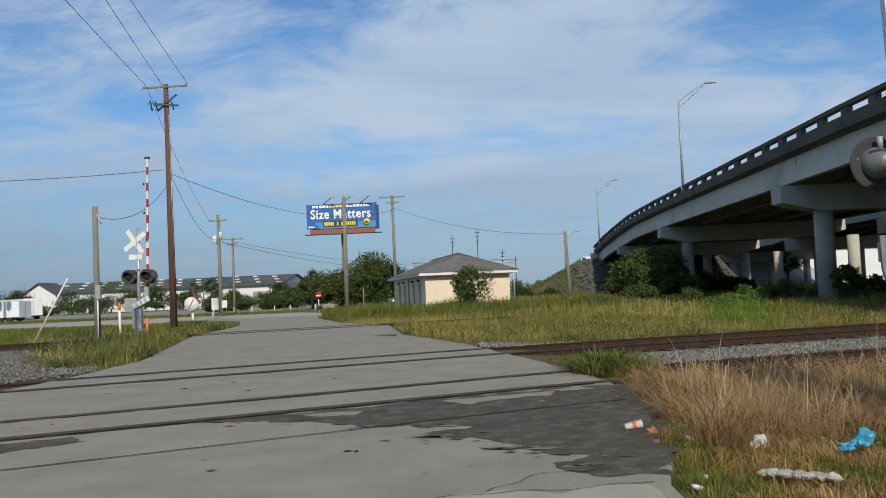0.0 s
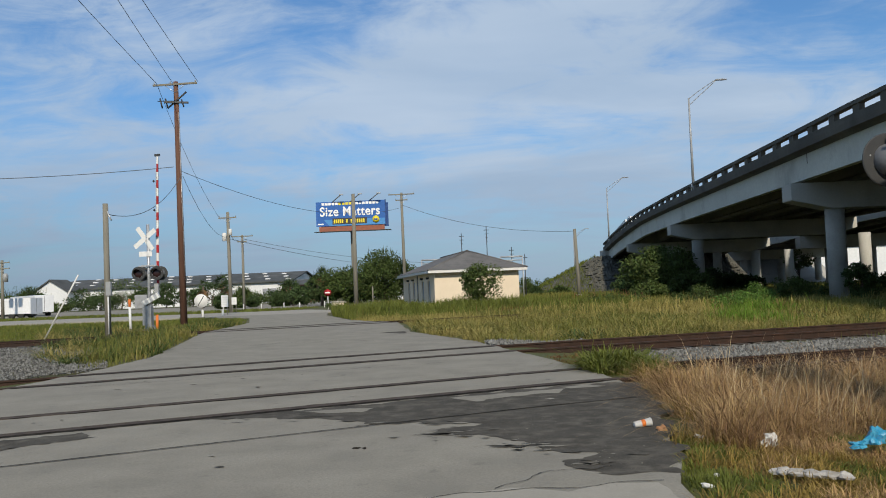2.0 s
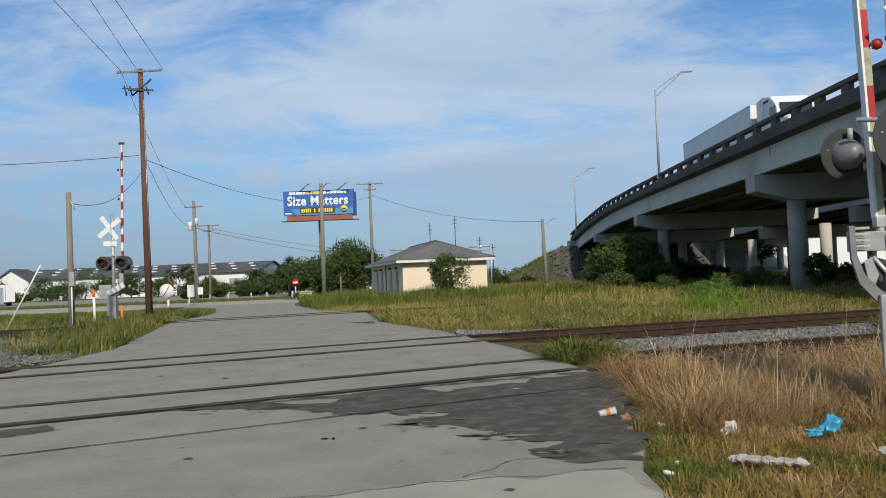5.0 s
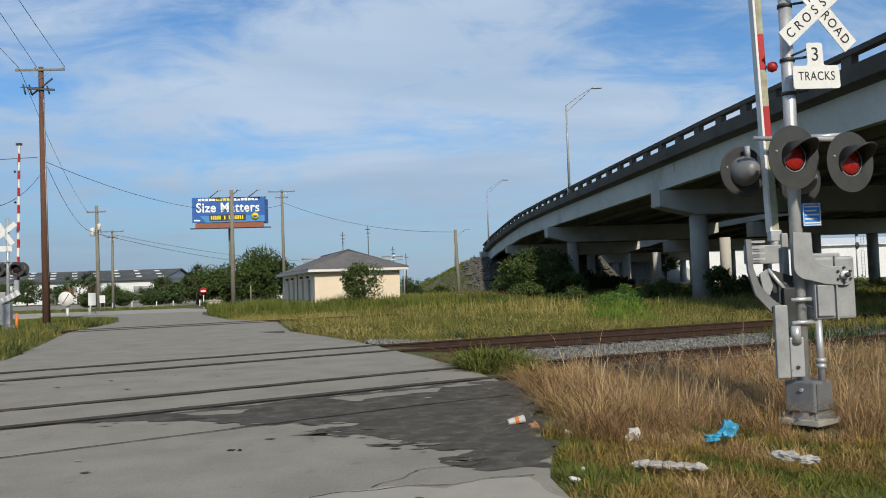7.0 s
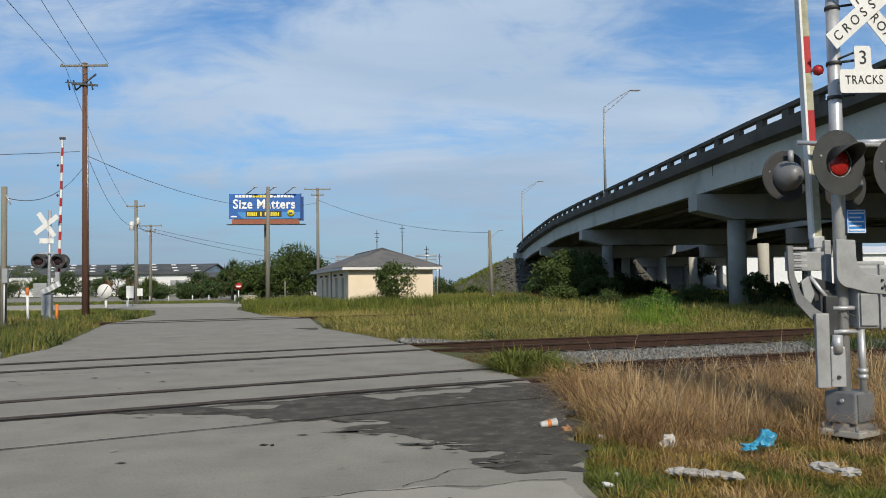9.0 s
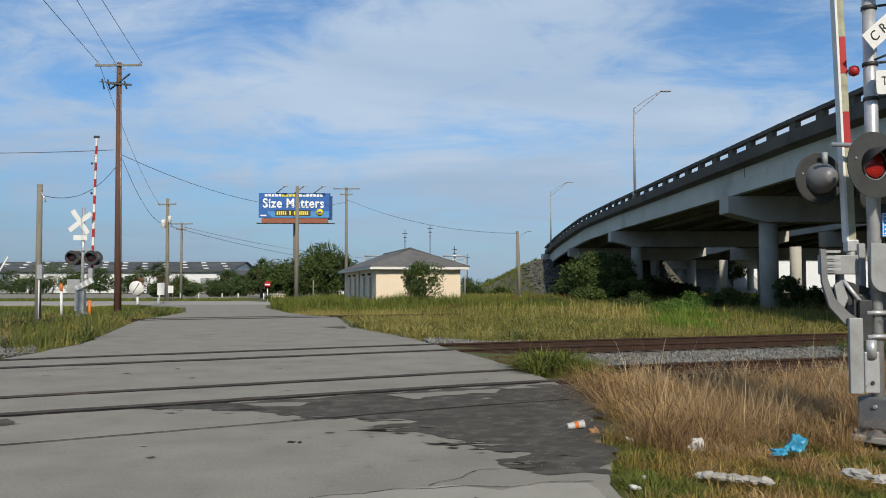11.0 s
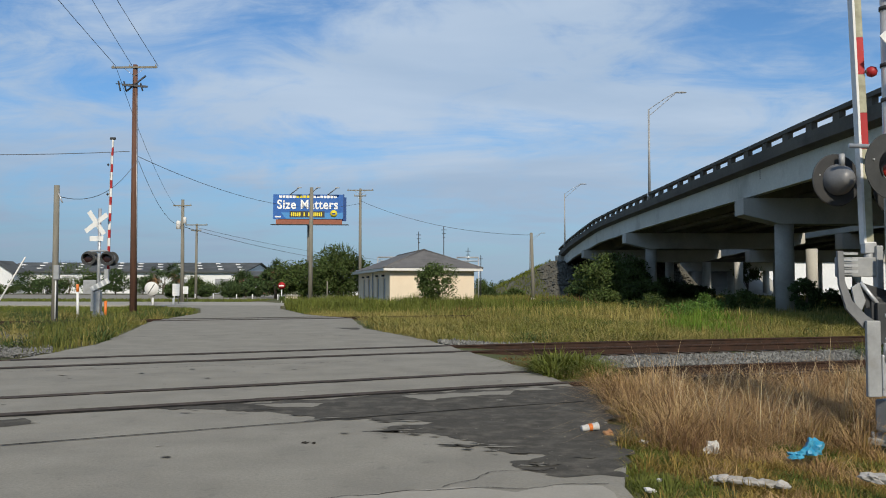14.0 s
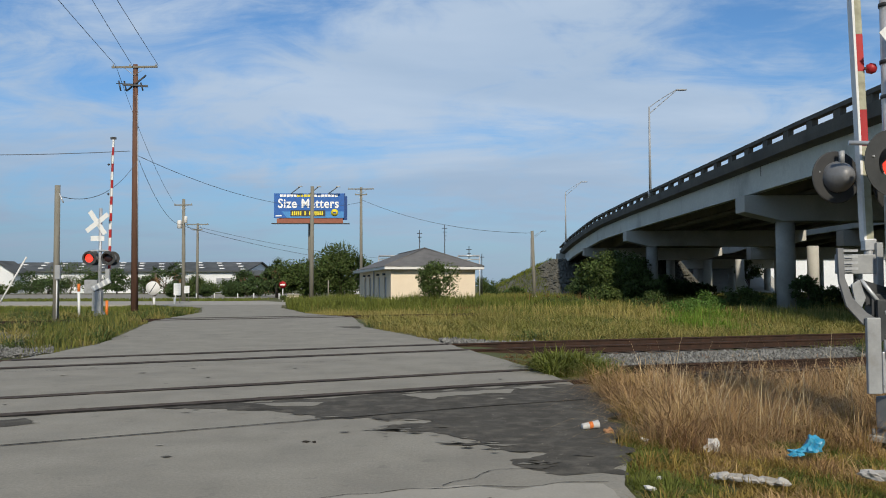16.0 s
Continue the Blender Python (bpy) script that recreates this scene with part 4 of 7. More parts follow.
def signal_lamp(thing, x, y, z, turn, r=0.31, lens_r=0.14, movable=False, dark=None, face=None):
    """A flashing-light unit: disc, bowl, visor and lens. Faces -y, turned about z."""
    m = pose(x, y, z, 0, 0, turn)
    disc = lathe([(lens_r, 0.0), (r - 0.01, 0.0), (r, 0.008), (r, 0.016), (lens_r, 0.018), (lens_r, 0.0)], 40, m @ FRONT, False, False)
    lamp = part("background_disc", disc, face or M["grey_disc"], thing, "round faded black background disc")
    part("lamp_bowl", lathe([(lens_r + 0.03, 0.0), (lens_r + 0.03, -0.05), (lens_r, -0.12), (lens_r * 0.62, -0.19), (0.06, -0.215), (0.0, -0.22)], 28, m @ FRONT, False), M["bowl"], lamp, "grey cast bowl")
    part("mount", tube(m @ Vector((0, 0.09, lens_r)), m @ Vector((0, 0.09, lens_r + 0.13)), 0.03, n=10), M["galv_paint"], lamp)
    for bx in (-0.7, 0.7):
        part("bolt", tube(m @ Vector((bx * r, -0.03, 0.18 * r)), m @ Vector((bx * r, 0.0, 0.18 * r)), 0.010, n=8), M["galv"], lamp)
    # hood, open below
    bm = bmesh.new()
    prev = None
    for i in range(25):
        a = radians(-38 + 256 * i / 24)
        l = 0.27 * (0.12 + 0.88 * max(0.0, math.sin(a)) ** 0.7) if math.sin(a) > 0 else 0.27 * 0.12 * (1 + math.sin(a))
        ring = [bm.verts.new(m @ Vector((rr * math.cos(a), d, rr * math.sin(a)))) for rr, d in ((lens_r + 0.022, -0.01), (lens_r + 0.022, -0.02 - l), (lens_r + 0.010, -0.02 - l), (lens_r + 0.010, -0.01))]
        if prev:
            for k in range(4):
                bm.faces.new((prev[k], ring[k], ring[(k + 1) % 4], prev[(k + 1) % 4])).smooth = True
        prev = ring
    bmesh.ops.recalc_face_normals(bm, faces=bm.faces[:])
    part("visor", bm, M["black"], lamp, "black hood over the lens")
    part("lens_rim", lathe([(lens_r + 0.002, -0.012), (lens_r + 0.009, -0.012), (lens_r + 0.009, 0.02), (lens_r + 0.002, 0.02), (lens_r + 0.002, -0.012)], 28, m @ FRONT, False), M["galv_paint"], lamp, "pale ring round the lens")
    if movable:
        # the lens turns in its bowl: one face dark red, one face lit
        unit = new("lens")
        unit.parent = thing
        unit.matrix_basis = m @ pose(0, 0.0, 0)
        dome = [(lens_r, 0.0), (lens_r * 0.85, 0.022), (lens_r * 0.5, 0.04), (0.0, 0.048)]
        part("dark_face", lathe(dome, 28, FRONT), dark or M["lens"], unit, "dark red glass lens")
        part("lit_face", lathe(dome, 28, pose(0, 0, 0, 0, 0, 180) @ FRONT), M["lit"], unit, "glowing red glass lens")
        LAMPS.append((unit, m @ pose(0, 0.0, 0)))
    else:
        part("lens", lathe([(lens_r, 0.0), (lens_r * 0.85, 0.02), (lens_r * 0.5, 0.036), (0.0, 0.042)], 28, m @ FRONT), M["lens"], lamp, "dark red glass lens")


def gate_arm(thing, x, y, z0, z1, w0, w1, bands, tilt=0.0, face=None):
    """An upright striped barrier arm, in coloured lengths."""
    m = Matrix.Translation((x, y, z0)) @ pose(0, 0, 0, 0, tilt, 0)
    cuts = [z0] + [b for b in bands if z0 < b < z1] + [z1]
    for i, (a, b) in enumerate(zip(cuts, cuts[1:])):
        wa = w0 + (w1 - w0) * ((a + b) / 2 - z0) / (z1 - z0)
        bm = box(-wa / 2, -0.035, a - z0, wa / 2, 0.035, b - z0, 0.004, m)
        part("arm_length", bm, (face or M["white"]) if i % 2 == 0 else M["red"], thing, "white reflective length" if i % 2 == 0 else "red reflective length")
    part("arm_channel", box(-w0 / 2 - 0.022, -0.040, 0, -w0 / 2 + 0.004, 0.06, (z1 - z0) * 0.9, 0.003, m), M["white" if face else "galv"], thing, "pale side flange")


def crossbuck(thing, x, y, z, half, w, roll, lettered, turn=6):
    m = pose(x, y, z, 0, 0, turn)
    for k, (a, word) in enumerate(((38 + roll, "CROSSING"), (-52 + roll, "RAILROAD"))):
        mm = m @ pose(0, 0.014 * k, 0, 0, -a, 0)
        b = part("blade", box(-half, -0.005, -w / 2, half, 0.005, w / 2, 0.003, mm), M["white"], thing, "white crossbuck blade with black letters" if lettered else "white crossbuck blade")
        if lettered:
            n = len(word)
            for i, ch in enumerate(word):
                u = (i - (n - 1) / 2) * (2 * half * 0.93 / n)
                if k == 1:
                    u = math.copysign(w * 0.66 + (abs(u) - 0.065) * 0.84, u)
                if k == 0 or abs(u) > w * 0.3:
                    text("lettering", ch, w * 0.76, mm @ pose(u, -0.0075, 0) @ FRONT @ Matrix.Diagonal((0.9, 1.0, 1, 1)), M["letter"], b)


def near_signal():
    s = empty("crossing_signal", pose(4.592, 8.506, -0.10))
    tagged(s, "grey railway crossing signal mast with raised striped gate", "crossing signal", "crossing signals")
    mx = -0.055
    part("mast", tube((mx, 0, 0.1), (mx, 0, 5.35), 0.066, n=24), M["galv"], s, "galvanised steel mast")
    for z in (4.42, 3.83, 3.47):
        part("clamp", lathe([(0.066, -0.02), (0.078, -0.018), (0.078, 0.018), (0.066, 0.02)], 20, Matrix.Translation((mx, 0, z))), M["black"], s)
        part("clamp_bolt", tube((mx + 0.05, -0.08, z), (mx + 0.16, -0.10, z + 0.01), 0.014, n=8), M["black"], s)
    crossbuck(s, 0.23, -0.17, 4.365, 0.56, 0.19, 3, True)
    # track count plate, an upright T
    o = [(-0.275, -0.245), (0.275, -0.245), (0.275, 0.0), (0.095, 0.0), (0.095, 0.245), (-0.095, 0.245), (-0.095, 0.0), (-0.275, 0.0)]
    m = pose(0.175, -0.15, 3.735, 0, -2, 6)
    bm = prism(o, 1, -0.004, 0.004)
    bmesh.ops.bevel(bm, geom=[e for e in bm.edges if abs((e.verts[0].co - e.verts[1].co).y) > 0.005], offset=0.03, segments=4, affect="EDGES", profile=0.5)
    bmesh.ops.transform(bm, matrix=m, verts=bm.verts[:])
    plate = part("track_count_plate", bm, M["white"], s, "white plate lettered 3 TRACKS")
    text("lettering", "3", 0.205, m @ pose(0.0, -0.006, 0.115) @ FRONT, M["letter"], plate)
    text("lettering", "TRACKS", 0.132, m @ pose(0.0, -0.006, -0.115) @ FRONT @ Matrix.Diagonal((0.82, 1, 1, 1)), M["letter"], plate, spacing=1.12)
    part("plate_arm", tube((mx, -0.05, 3.86), (0.13, -0.145, 3.93), 0.012, n=8), M["black"], s)
    # lamps on their cross tube
    part("lamp_crossarm", tube((-0.50, -0.05, 2.99), (0.42, -0.22, 2.93), 0.024, n=12), M["galv"], s)
    part("junction", lathe([(0.0, -0.07), (0.09, -0.06), (0.1, 0.0), (0.08, 0.06), (0.0, 0.075)], 16, Matrix.Translation((mx, -0.07, 2.97))), M["galv"], s)
    part("crossarm_tip", tube((0.05, -0.15, 2.97), (0.48, -0.2, 2.99), 0.03, 0.02, 10), M["galv"], s)
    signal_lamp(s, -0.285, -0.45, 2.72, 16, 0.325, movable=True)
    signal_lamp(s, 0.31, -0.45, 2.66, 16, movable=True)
    signal_lamp(s, -0.445, 0.34, 2.69, 190, 0.28, 0.135, face=M["black"])
    signal_lamp(s, 0.20, 0.34, 2.58, 190, 0.28, 0.135, face=M["black"])
    # blue notice plate
    bp = part("notice_plate", box(-0.018, -0.088, 2.04, 0.185, -0.080, 2.285, 0.006), M["blue_sign"], s, "small blue notice plate with illegible lines")
    for x0, x1, z0, z1 in ((-0.012, 0.179, 2.270, 2.279), (-0.012, 0.179, 2.046, 2.055), (-0.012, -0.004, 2.0555, 2.2695), (0.171, 0.179, 2.0555, 2.2695)):
        part("border", box(x0, -0.0905, z0, x1, -0.0885, z1), M["white"], bp)
    for i in range(5):
        z = 2.25 - 0.043 * i
        part("line", box(0.005, -0.0905, z - 0.011, 0.165 - 0.03 * (i % 2), -0.0885, z + 0.004), M["white"], bp)
    # gate arm, standing upright
    gate_arm(s, -0.235, 0.12, 2.0, 9.2, 0.082, 0.045, [2.98, 3.36, 3.76, 4.15, 4.55, 4.95, 5.35, 5.75, 6.15, 6.55, 6.95, 7.35], -1.7, M["white_worn"])
    part("arm_lamp", lathe([(0.0, -0.06), (0.045, -0.04), (0.058, 0.0), (0.045, 0.04), (0.0, 0.06)], 18, Matrix.Translation((-0.195, 0.06, 3.78))), M["red"], s, "small round red lamp on the gate arm")
    part("arm_lamp_bracket", box(-0.26, 0.05, 3.765, -0.21, 0.07, 3.795), M["dark_steel"], s)
    part("arm_shoe", box(-0.295, 0.07, 1.90, -0.175, 0.17, 2.02, 0.01), M["galv"], s)
    part("arm_pivot", tube((-0.24, 0.12, 1.80), (-0.235, 0.12, 1.92), 0.045, n=12), M["galv_paint"], s)
    part("arm_stem", box(-0.20, 0.03, 1.40, -0.13, 0.12, 1.98, 0.01), M["galv_paint"], s)
    # curved support plate and drive
    curve = [(-0.125, 1.975), (0.075, 1.965), (0.08, 1.78)]
    curve += [(0.08 + 0.20 * (1 - math.cos(radians(a))), 1.78 - 0.17 * math.sin(radians(a))) for a in range(15, 91, 15)]
    curve += [(0.42 + 0.10 * math.sin(radians(a)), 1.505 + 0.10 * math.cos(radians(a))) for a in range(20, 181, 20)]
    curve += [(0.20, 1.425), (0.02, 1.475)]
    curve += [(0.02 - 0.15 * math.sin(radians(a)), 1.62 - 0.145 * math.cos(radians(a))) for a in range(20, 91, 14)]
    curve = [(u - 0.07, v) for u, v in curve]
    bm = prism(curve, 1, -0.20, -0.17, 0.006)
    plate = part("support_plate", bm, M["galv_paint"], s, "curved grey steel support plate")
    part("hub", lathe([(0.0, 0.0), (0.05, 0.0), (0.05, 0.03), (0.028, 0.032), (0.026, 0.055), (0.0, 0.058)], 6, Matrix.Translation((0.335, -0.20, 1.515)) @ FRONT), M["white"], plate)
    part("hub_nut", lathe([(0.0, 0.0), (0.026, 0.0), (0.026, 0.03), (0.0, 0.03)], 12, Matrix.Translation((0.335, -0.255, 1.515)) @ FRONT), M["dark_steel"], plate)
    for k in range(6):
        a = radians(60 * k + 30)
        part("plate_bolt", tube((0.335 + 0.078 * math.cos(a), -0.222, 1.515 + 0.078 * math.sin(a)), (0.335 + 0.078 * math.cos(a), -0.2, 1.515 + 0.078 * math.sin(a)), 0.013, n=6), M["dark_steel"], plate)
    drive = part("drive_case", box(0.03, -0.16, 1.06, 0.48, 0.24, 1.71, 0.03), M["galv_paint"], s, "grey gate drive housing")
    part("drive_door", box(0.05, -0.185, 1.09, 0.23, -0.16, 1.42, 0.012), M["galv_paint"], drive)
    part("drive_rib", box(0.25, -0.19, 1.05, 0.272, -0.158, 1.72, 0.004), M["galv_paint"], drive)
    part("drive_lid", box(0.04, -0.14, 1.705, 0.34, 0.2, 1.75, 0.015), M["galv_paint"], drive)
    # arm bracket on the far side, with its counterweight
    part("hanger", box(-0.60, 0.05, 1.66, -0.12, 0.10, 1.86, 0.01), M["galv_paint"], s)
    o = [(-0.64, 1.92), (-0.58, 1.92), (-0.57, 1.62), (-0.50, 1.42), (-0.36, 1.27), (-0.20, 1.17), (-0.20, 1.06), (-0.40, 1.15), (-0.56, 1.33), (-0.63, 1.58)]
    part("curved_arm", prism(o, 1, -0.06, -0.02, 0.004), M["mid_steel"], s, "curved grey counterweight arm")
    for i in range(4):
        part("rung", box(-0.585, -0.05, 1.70 + 0.06 * i, -0.43, -0.02, 1.725 + 0.06 * i), M["galv"], s)
    o2 = [(-0.50, 1.55), (-0.42, 1.60), (-0.36, 1.42), (-0.40, 1.32), (-0.47, 1.38)]
    part("gusset", prism(o2, 1, -0.05, -0.02, 0.004), M["galv_paint"], s)
    teeth = []
    for i in range(25):
        ang = radians(150 + 150 * i / 24)
        rr = 0.20 if i % 2 else 0.175
        teeth.append((-0.25 + rr * math.cos(ang), 1.52 + rr * math.sin(ang)))
    part("quadrant_gear", prism(teeth + [(-0.12, 1.52)], 1, -0.01, 0.03), M["dark_steel"], s, "dark toothed quadrant gear")
    part("gear_box", box(-0.30, -0.04, 1.22, -0.13, 0.12, 1.46, 0.02), M["dark_steel"], s)
    part("link", tube((-0.40, -0.03, 1.60), (-0.16, -0.05, 1.28), 0.022, n=8), M["galv"], s)
    part("cable_loop", tube((-0.06, -0.12, 1.22), (0.10, -0.12, 1.14), 0.008, n=6), M["black"], s)
    part("lever", box(-0.27, -0.10, 0.98, -0.14, -0.05, 1.40, 0.01), M["dark_steel"], s)
    part("counterweight_bar", box(-0.39, -0.12, 0.46, -0.25, -0.07, 1.22, 0.012), M["galv_paint"], s, "flat grey counterweight bar")
    part("counterweight_plate", box(-0.25, -0.135, 0.47, -0.10, -0.08, 0.88, 0.01), M["galv"], s)
    part("counterweight_hook", lathe([(0.03, -0.08), (0.05, -0.08), (0.05, 0.1), (0.03, 0.1)], 14, Matrix.Translation((-0.18, -0.13, 0.90))), M["galv"], s)
    part("bracket_bolt", tube((-0.18, -0.15, 0.57), (-0.18, -0.13, 0.57), 0.02, n=8), M["dark_steel"], s)
    for z in (1.27, 1.03):
        part("u_clamp", tube((-0.20, -0.085, z), (0.09, -0.085, z), 0.025, n=10), M["galv"], s)
        part("clamp_end", tube((0.06, -0.10, z), (0.13, -0.10, z), 0.016, n=8), M["dark_steel"], s)
    # conduit with its elbow
    part("conduit", tube((0.095, -0.10, 0.40), (0.085, -0.10, 1.12), 0.036, n=14), M["galv"], s)
    part("elbow", tube((0.085, -0.10, 1.10), (0.13, -0.06, 1.19), 0.042, n=12), M["galv"], s)
    for z in (0.57, 0.63):
        part("coupling", lathe([(0.036, -0.022), (0.05, -0.02), (0.05, 0.02), (0.036, 0.022)], 14, Matrix.Translation((0.093, -0.10, z))), M["galv"], s)
    # foot
    m = pose(-0.015, 0, 0, 0, 0, 32)
    foot = part("base_box", box(-0.165, -0.165, 0.10, 0.165, 0.165, 0.42, 0.02, m), M["mid_steel"], s, "dark grey base casting")
    part("base_door", box(-0.13, -0.18, 0.12, 0.165, -0.165, 0.40, 0.008, m), M["bowl"], foot)
    part("base_latch", tube(m @ Vector((-0.185, -0.03, 0.33)), m @ Vector((-0.165, -0.03, 0.33)), 0.02, n=8), M["galv"], foot)
    for sx in (-1, 1):
        for sy in (-1, 1):
            part("foot_bolt", tube(m @ Vector((sx * 0.18, sy * 0.18, 0.0)), m @ Vector((sx * 0.18, sy * 0.18, 0.09)), 0.016, n=6), M["mid_steel"], foot)
    part("foot_plate", box(-0.225, -0.225, -0.03, 0.225, 0.225, 0.03, 0.012, m), M["concrete"], s, "concrete footing")
    part("foot_flange", prism([(-0.22, 0.03), (0.22, 0.03), (0.14, 0.10), (-0.14, 0.10)], 1, -0.15, 0.15), M["mid_steel"], s)


near_signal()


def far_signal():
    s = empty("crossing_signal", pose(-17.46, 42.0, -0.06))
    tagged(s, "grey railway crossing signal mast with raised striped gate", "crossing signal", "crossing signals")
    part("mast", tube((0, 0, 0.0), (-0.0, 0, 5.45), 0.08, n=16), M["galv"], s)
    crossbuck(s, -0.12, -0.12, 4.72, 0.72, 0.25, -2, False, -8)
    part("plate", box(-0.45, -0.11, 3.80, 0.24, -0.10, 4.06, 0.01), M["white"], s, "white plate")
    part("lamp_crossarm", tube((-0.5, -0.1, 3.30), (0.5, -0.1, 3.30), 0.035, n=10), M["galv"], s)
    part("lamp_cover", prism([(-0.5, 3.28), (0.5, 3.28), (0.28, 3.36), (-0.28, 3.36)], 1, -0.16, -0.04), M["galv"], s)
    # these two lenses have the hood's shadow painted into their dark face
    signal_lamp(s, -0.42, -0.28, 2.93, 0, 0.36, 0.215, movable=True, dark=M["lens_shaded"], face=M["black"])
    signal_lamp(s, 0.52, -0.28, 2.93, 0, 0.36, 0.215, movable=True, dark=M["lens_shaded"], face=M["black"])
    signal_lamp(s, -0.42, 0.28, 2.93, 180, 0.36, 0.2)
    signal_lamp(s, 0.52, 0.28, 2.93, 180, 0.36, 0.2)
    gate_arm(s, 0.36, 0.25, 2.2, 9.05, 0.125, 0.085, [2.3 + 0.42 * i for i in range(16)], 1.1)
    part("arm_tip", box(0.34, 0.2, 9.0, 0.62, 0.3, 9.12, 0.01), M["dark_steel"], s)
    for z in (6.2, 7.7):
        part("arm_lamp", lathe([(0, -0.08), (0.07, 0), (0, 0.08)], 10, Matrix.Translation((0.30, 0.16, z))), M["dark_steel"], s)
    part("drive_case", box(-0.72, -0.15, 1.15, -0.08, 0.25, 1.85, 0.03), M["galv_paint"], s)
    part("control_case", box(-0.30, -0.22, 0.28, 0.16, 0.12, 1.28, 0.03), M["galv_paint"], s)
    m = pose(0.2, -0.2, 1.62, 0, -28, 0)
    cw = part("counterweight", box(-0.55, -0.05, -0.14, 0.45, 0.05, 0.14, 0.02, m), M["galv"], s, "striped grey counterweight arm")
    for i in range(4):
        part("stripe", box(-0.45 + 0.25 * i, -0.056, -0.13, -0.35 + 0.25 * i, -0.05, 0.13, 0, m), M["white"], cw)
    part("arm_link", box(0.28, -0.05, 1.7, 0.50, 0.1, 2.4, 0.02, pose(0, 0, 0)), M["galv_paint"], s)
    part("foot", prism([(-0.30, 0.0), (0.30, 0.0), (0.14, 0.28), (-0.14, 0.28)], 1, -0.22, 0.22), M["galv_paint"], s)
    part("footing", box(-0.4, -0.4, -0.2, 0.4, 0.4, 0.02, 0.02), M["concrete"], s)


far_signal()


def marker_post(x, y, h, r, material, cap, label, lean=0.0, z=-0.1):
    p = empty("marker_post", pose(x, y, z, 0, lean, 0))
    tagged(p, label, "marker post", "marker posts")
    part("post", tube((0, 0, -0.1), (0, 0, h), r, n=12), material, p)
    if cap:
        part("cap", tube((0, 0, h), (0, 0, h + 0.38), r * 1.05, n=12), M["orange"], p, "orange cap")


marker_post(-18.25, 41.5, 1.30, 0.065, M["white"], True, "white plastic marker post with an orange top", -1.5)
marker_post(-17.0, 41.8, 0.85, 0.07, M["orange"], False, "orange plastic marker post")

# ---- signs by the far street ----


def round_sign():
    s = empty("round_sign", pose(-25.35, 72.0, -0.1))
    tagged(s, "round pale sign with a dark slanted bar, seen from behind", "road sign", "road signs")
    part("post", tube((0, 0.04, -0.2), (0, 0.04, 1.4), 0.035, n=8), M["wood_grey"], s)
    d = part("disc", lathe([(0, 0), (0.58, 0), (0.6, 0.01), (0.6, 0.02), (0, 0.022)], 32, Matrix.Translation((0, 0, 1.4)) @ FRONT), M["trim"], s)
    part("bar", box(-0.035, -0.03, -0.5, 0.035, -0.026, 0.5, 0, pose(0, 0, 1.4, 0, 32, 0)), M["dark_steel"], d)


def plate_sign(x, y, w, h, zc, label):
    s = empty("plate_sign", pose(x, y, -0.1))
    tagged(s, label, "road sign", "road signs")
    for px_ in (-w * 0.35, w * 0.35):
        part("post", tube((px_, 0.04, -0.2), (px_, 0.04, zc), 0.035, n=8), M["wood_grey"], s)
    p = part("plate", box(-w / 2, -0.015, zc - h / 2, w / 2, 0.015, zc + h / 2, 0.01), M["white"], s)
    for i in range(4):
        z = zc + h * (0.3 - 0.2 * i)
        part("line", box(-w * 0.34, -0.019, z - 0.02, w * 0.34, -0.0155, z + 0.02), M["trim"], p)


def stop_sign():
    s = empty("entry_sign", pose(-15.95, 81.2, -0.1))
    tagged(s, "red round sign with a white bar on a wooden post", "road sign", "road signs")
    part("post", tube((0, 0.04, -0.2), (0, 0.04, 1.4), 0.05, n=8), M["trim"], s)
    d = part("disc", lathe([(0, 0), (0.36, 0), (0.38, 0.015), (0, 0.02)], 8, Matrix.Translation((0, 0, 1.68)) @ FRONT), M["red"], s)
    part("bar", box(-0.24, -0.03, 1.62, 0.24, -0.021, 1.75), M["white"], d)


round_sign()
plate_sign(-23.4, 72.5, 0.62, 1.05, 1.3, "white plate sign on two wooden posts")
plate_sign(-24.9, 80.0, 0.5, 0.7, 1.25, "white plate sign on two wooden posts")
stop_sign()
cab_ = empty("utility_cabinet", pose(-12.35, 66.9, -0.1, 0, 0, 20))
tagged(cab_, "small beige concrete utility box at the roadside", "utility box")
part("body", box(-0.45, -0.3, 0.0, 0.45, 0.3, 0.8, 0.04), M["stucco"], cab_)
part("lid", box(-0.5, -0.35, 0.8, 0.5, 0.35, 0.95, 0.03), M["concrete_pale"], cab_)
for i in range(7):
    marker_post(-31.0 + 2.3 * i + 0.5 * math.sin(i * 3), 95.5, 0.75, 0.06, M["trim"], False, "short white post along the yard edge")
marker_post(-24.0, 68.5, 0.65, 0.09, M["trim"], False, "short white post along the yard edge")
marker_post(-22.3, 68.5, 0.65, 0.09, M["trim"], False, "short white post along the yard edge")
marker_post(-11.2, 79, 2.1, 0.06, M["wood_grey"], False, "thin grey wooden stake")

# ---- billboard ----


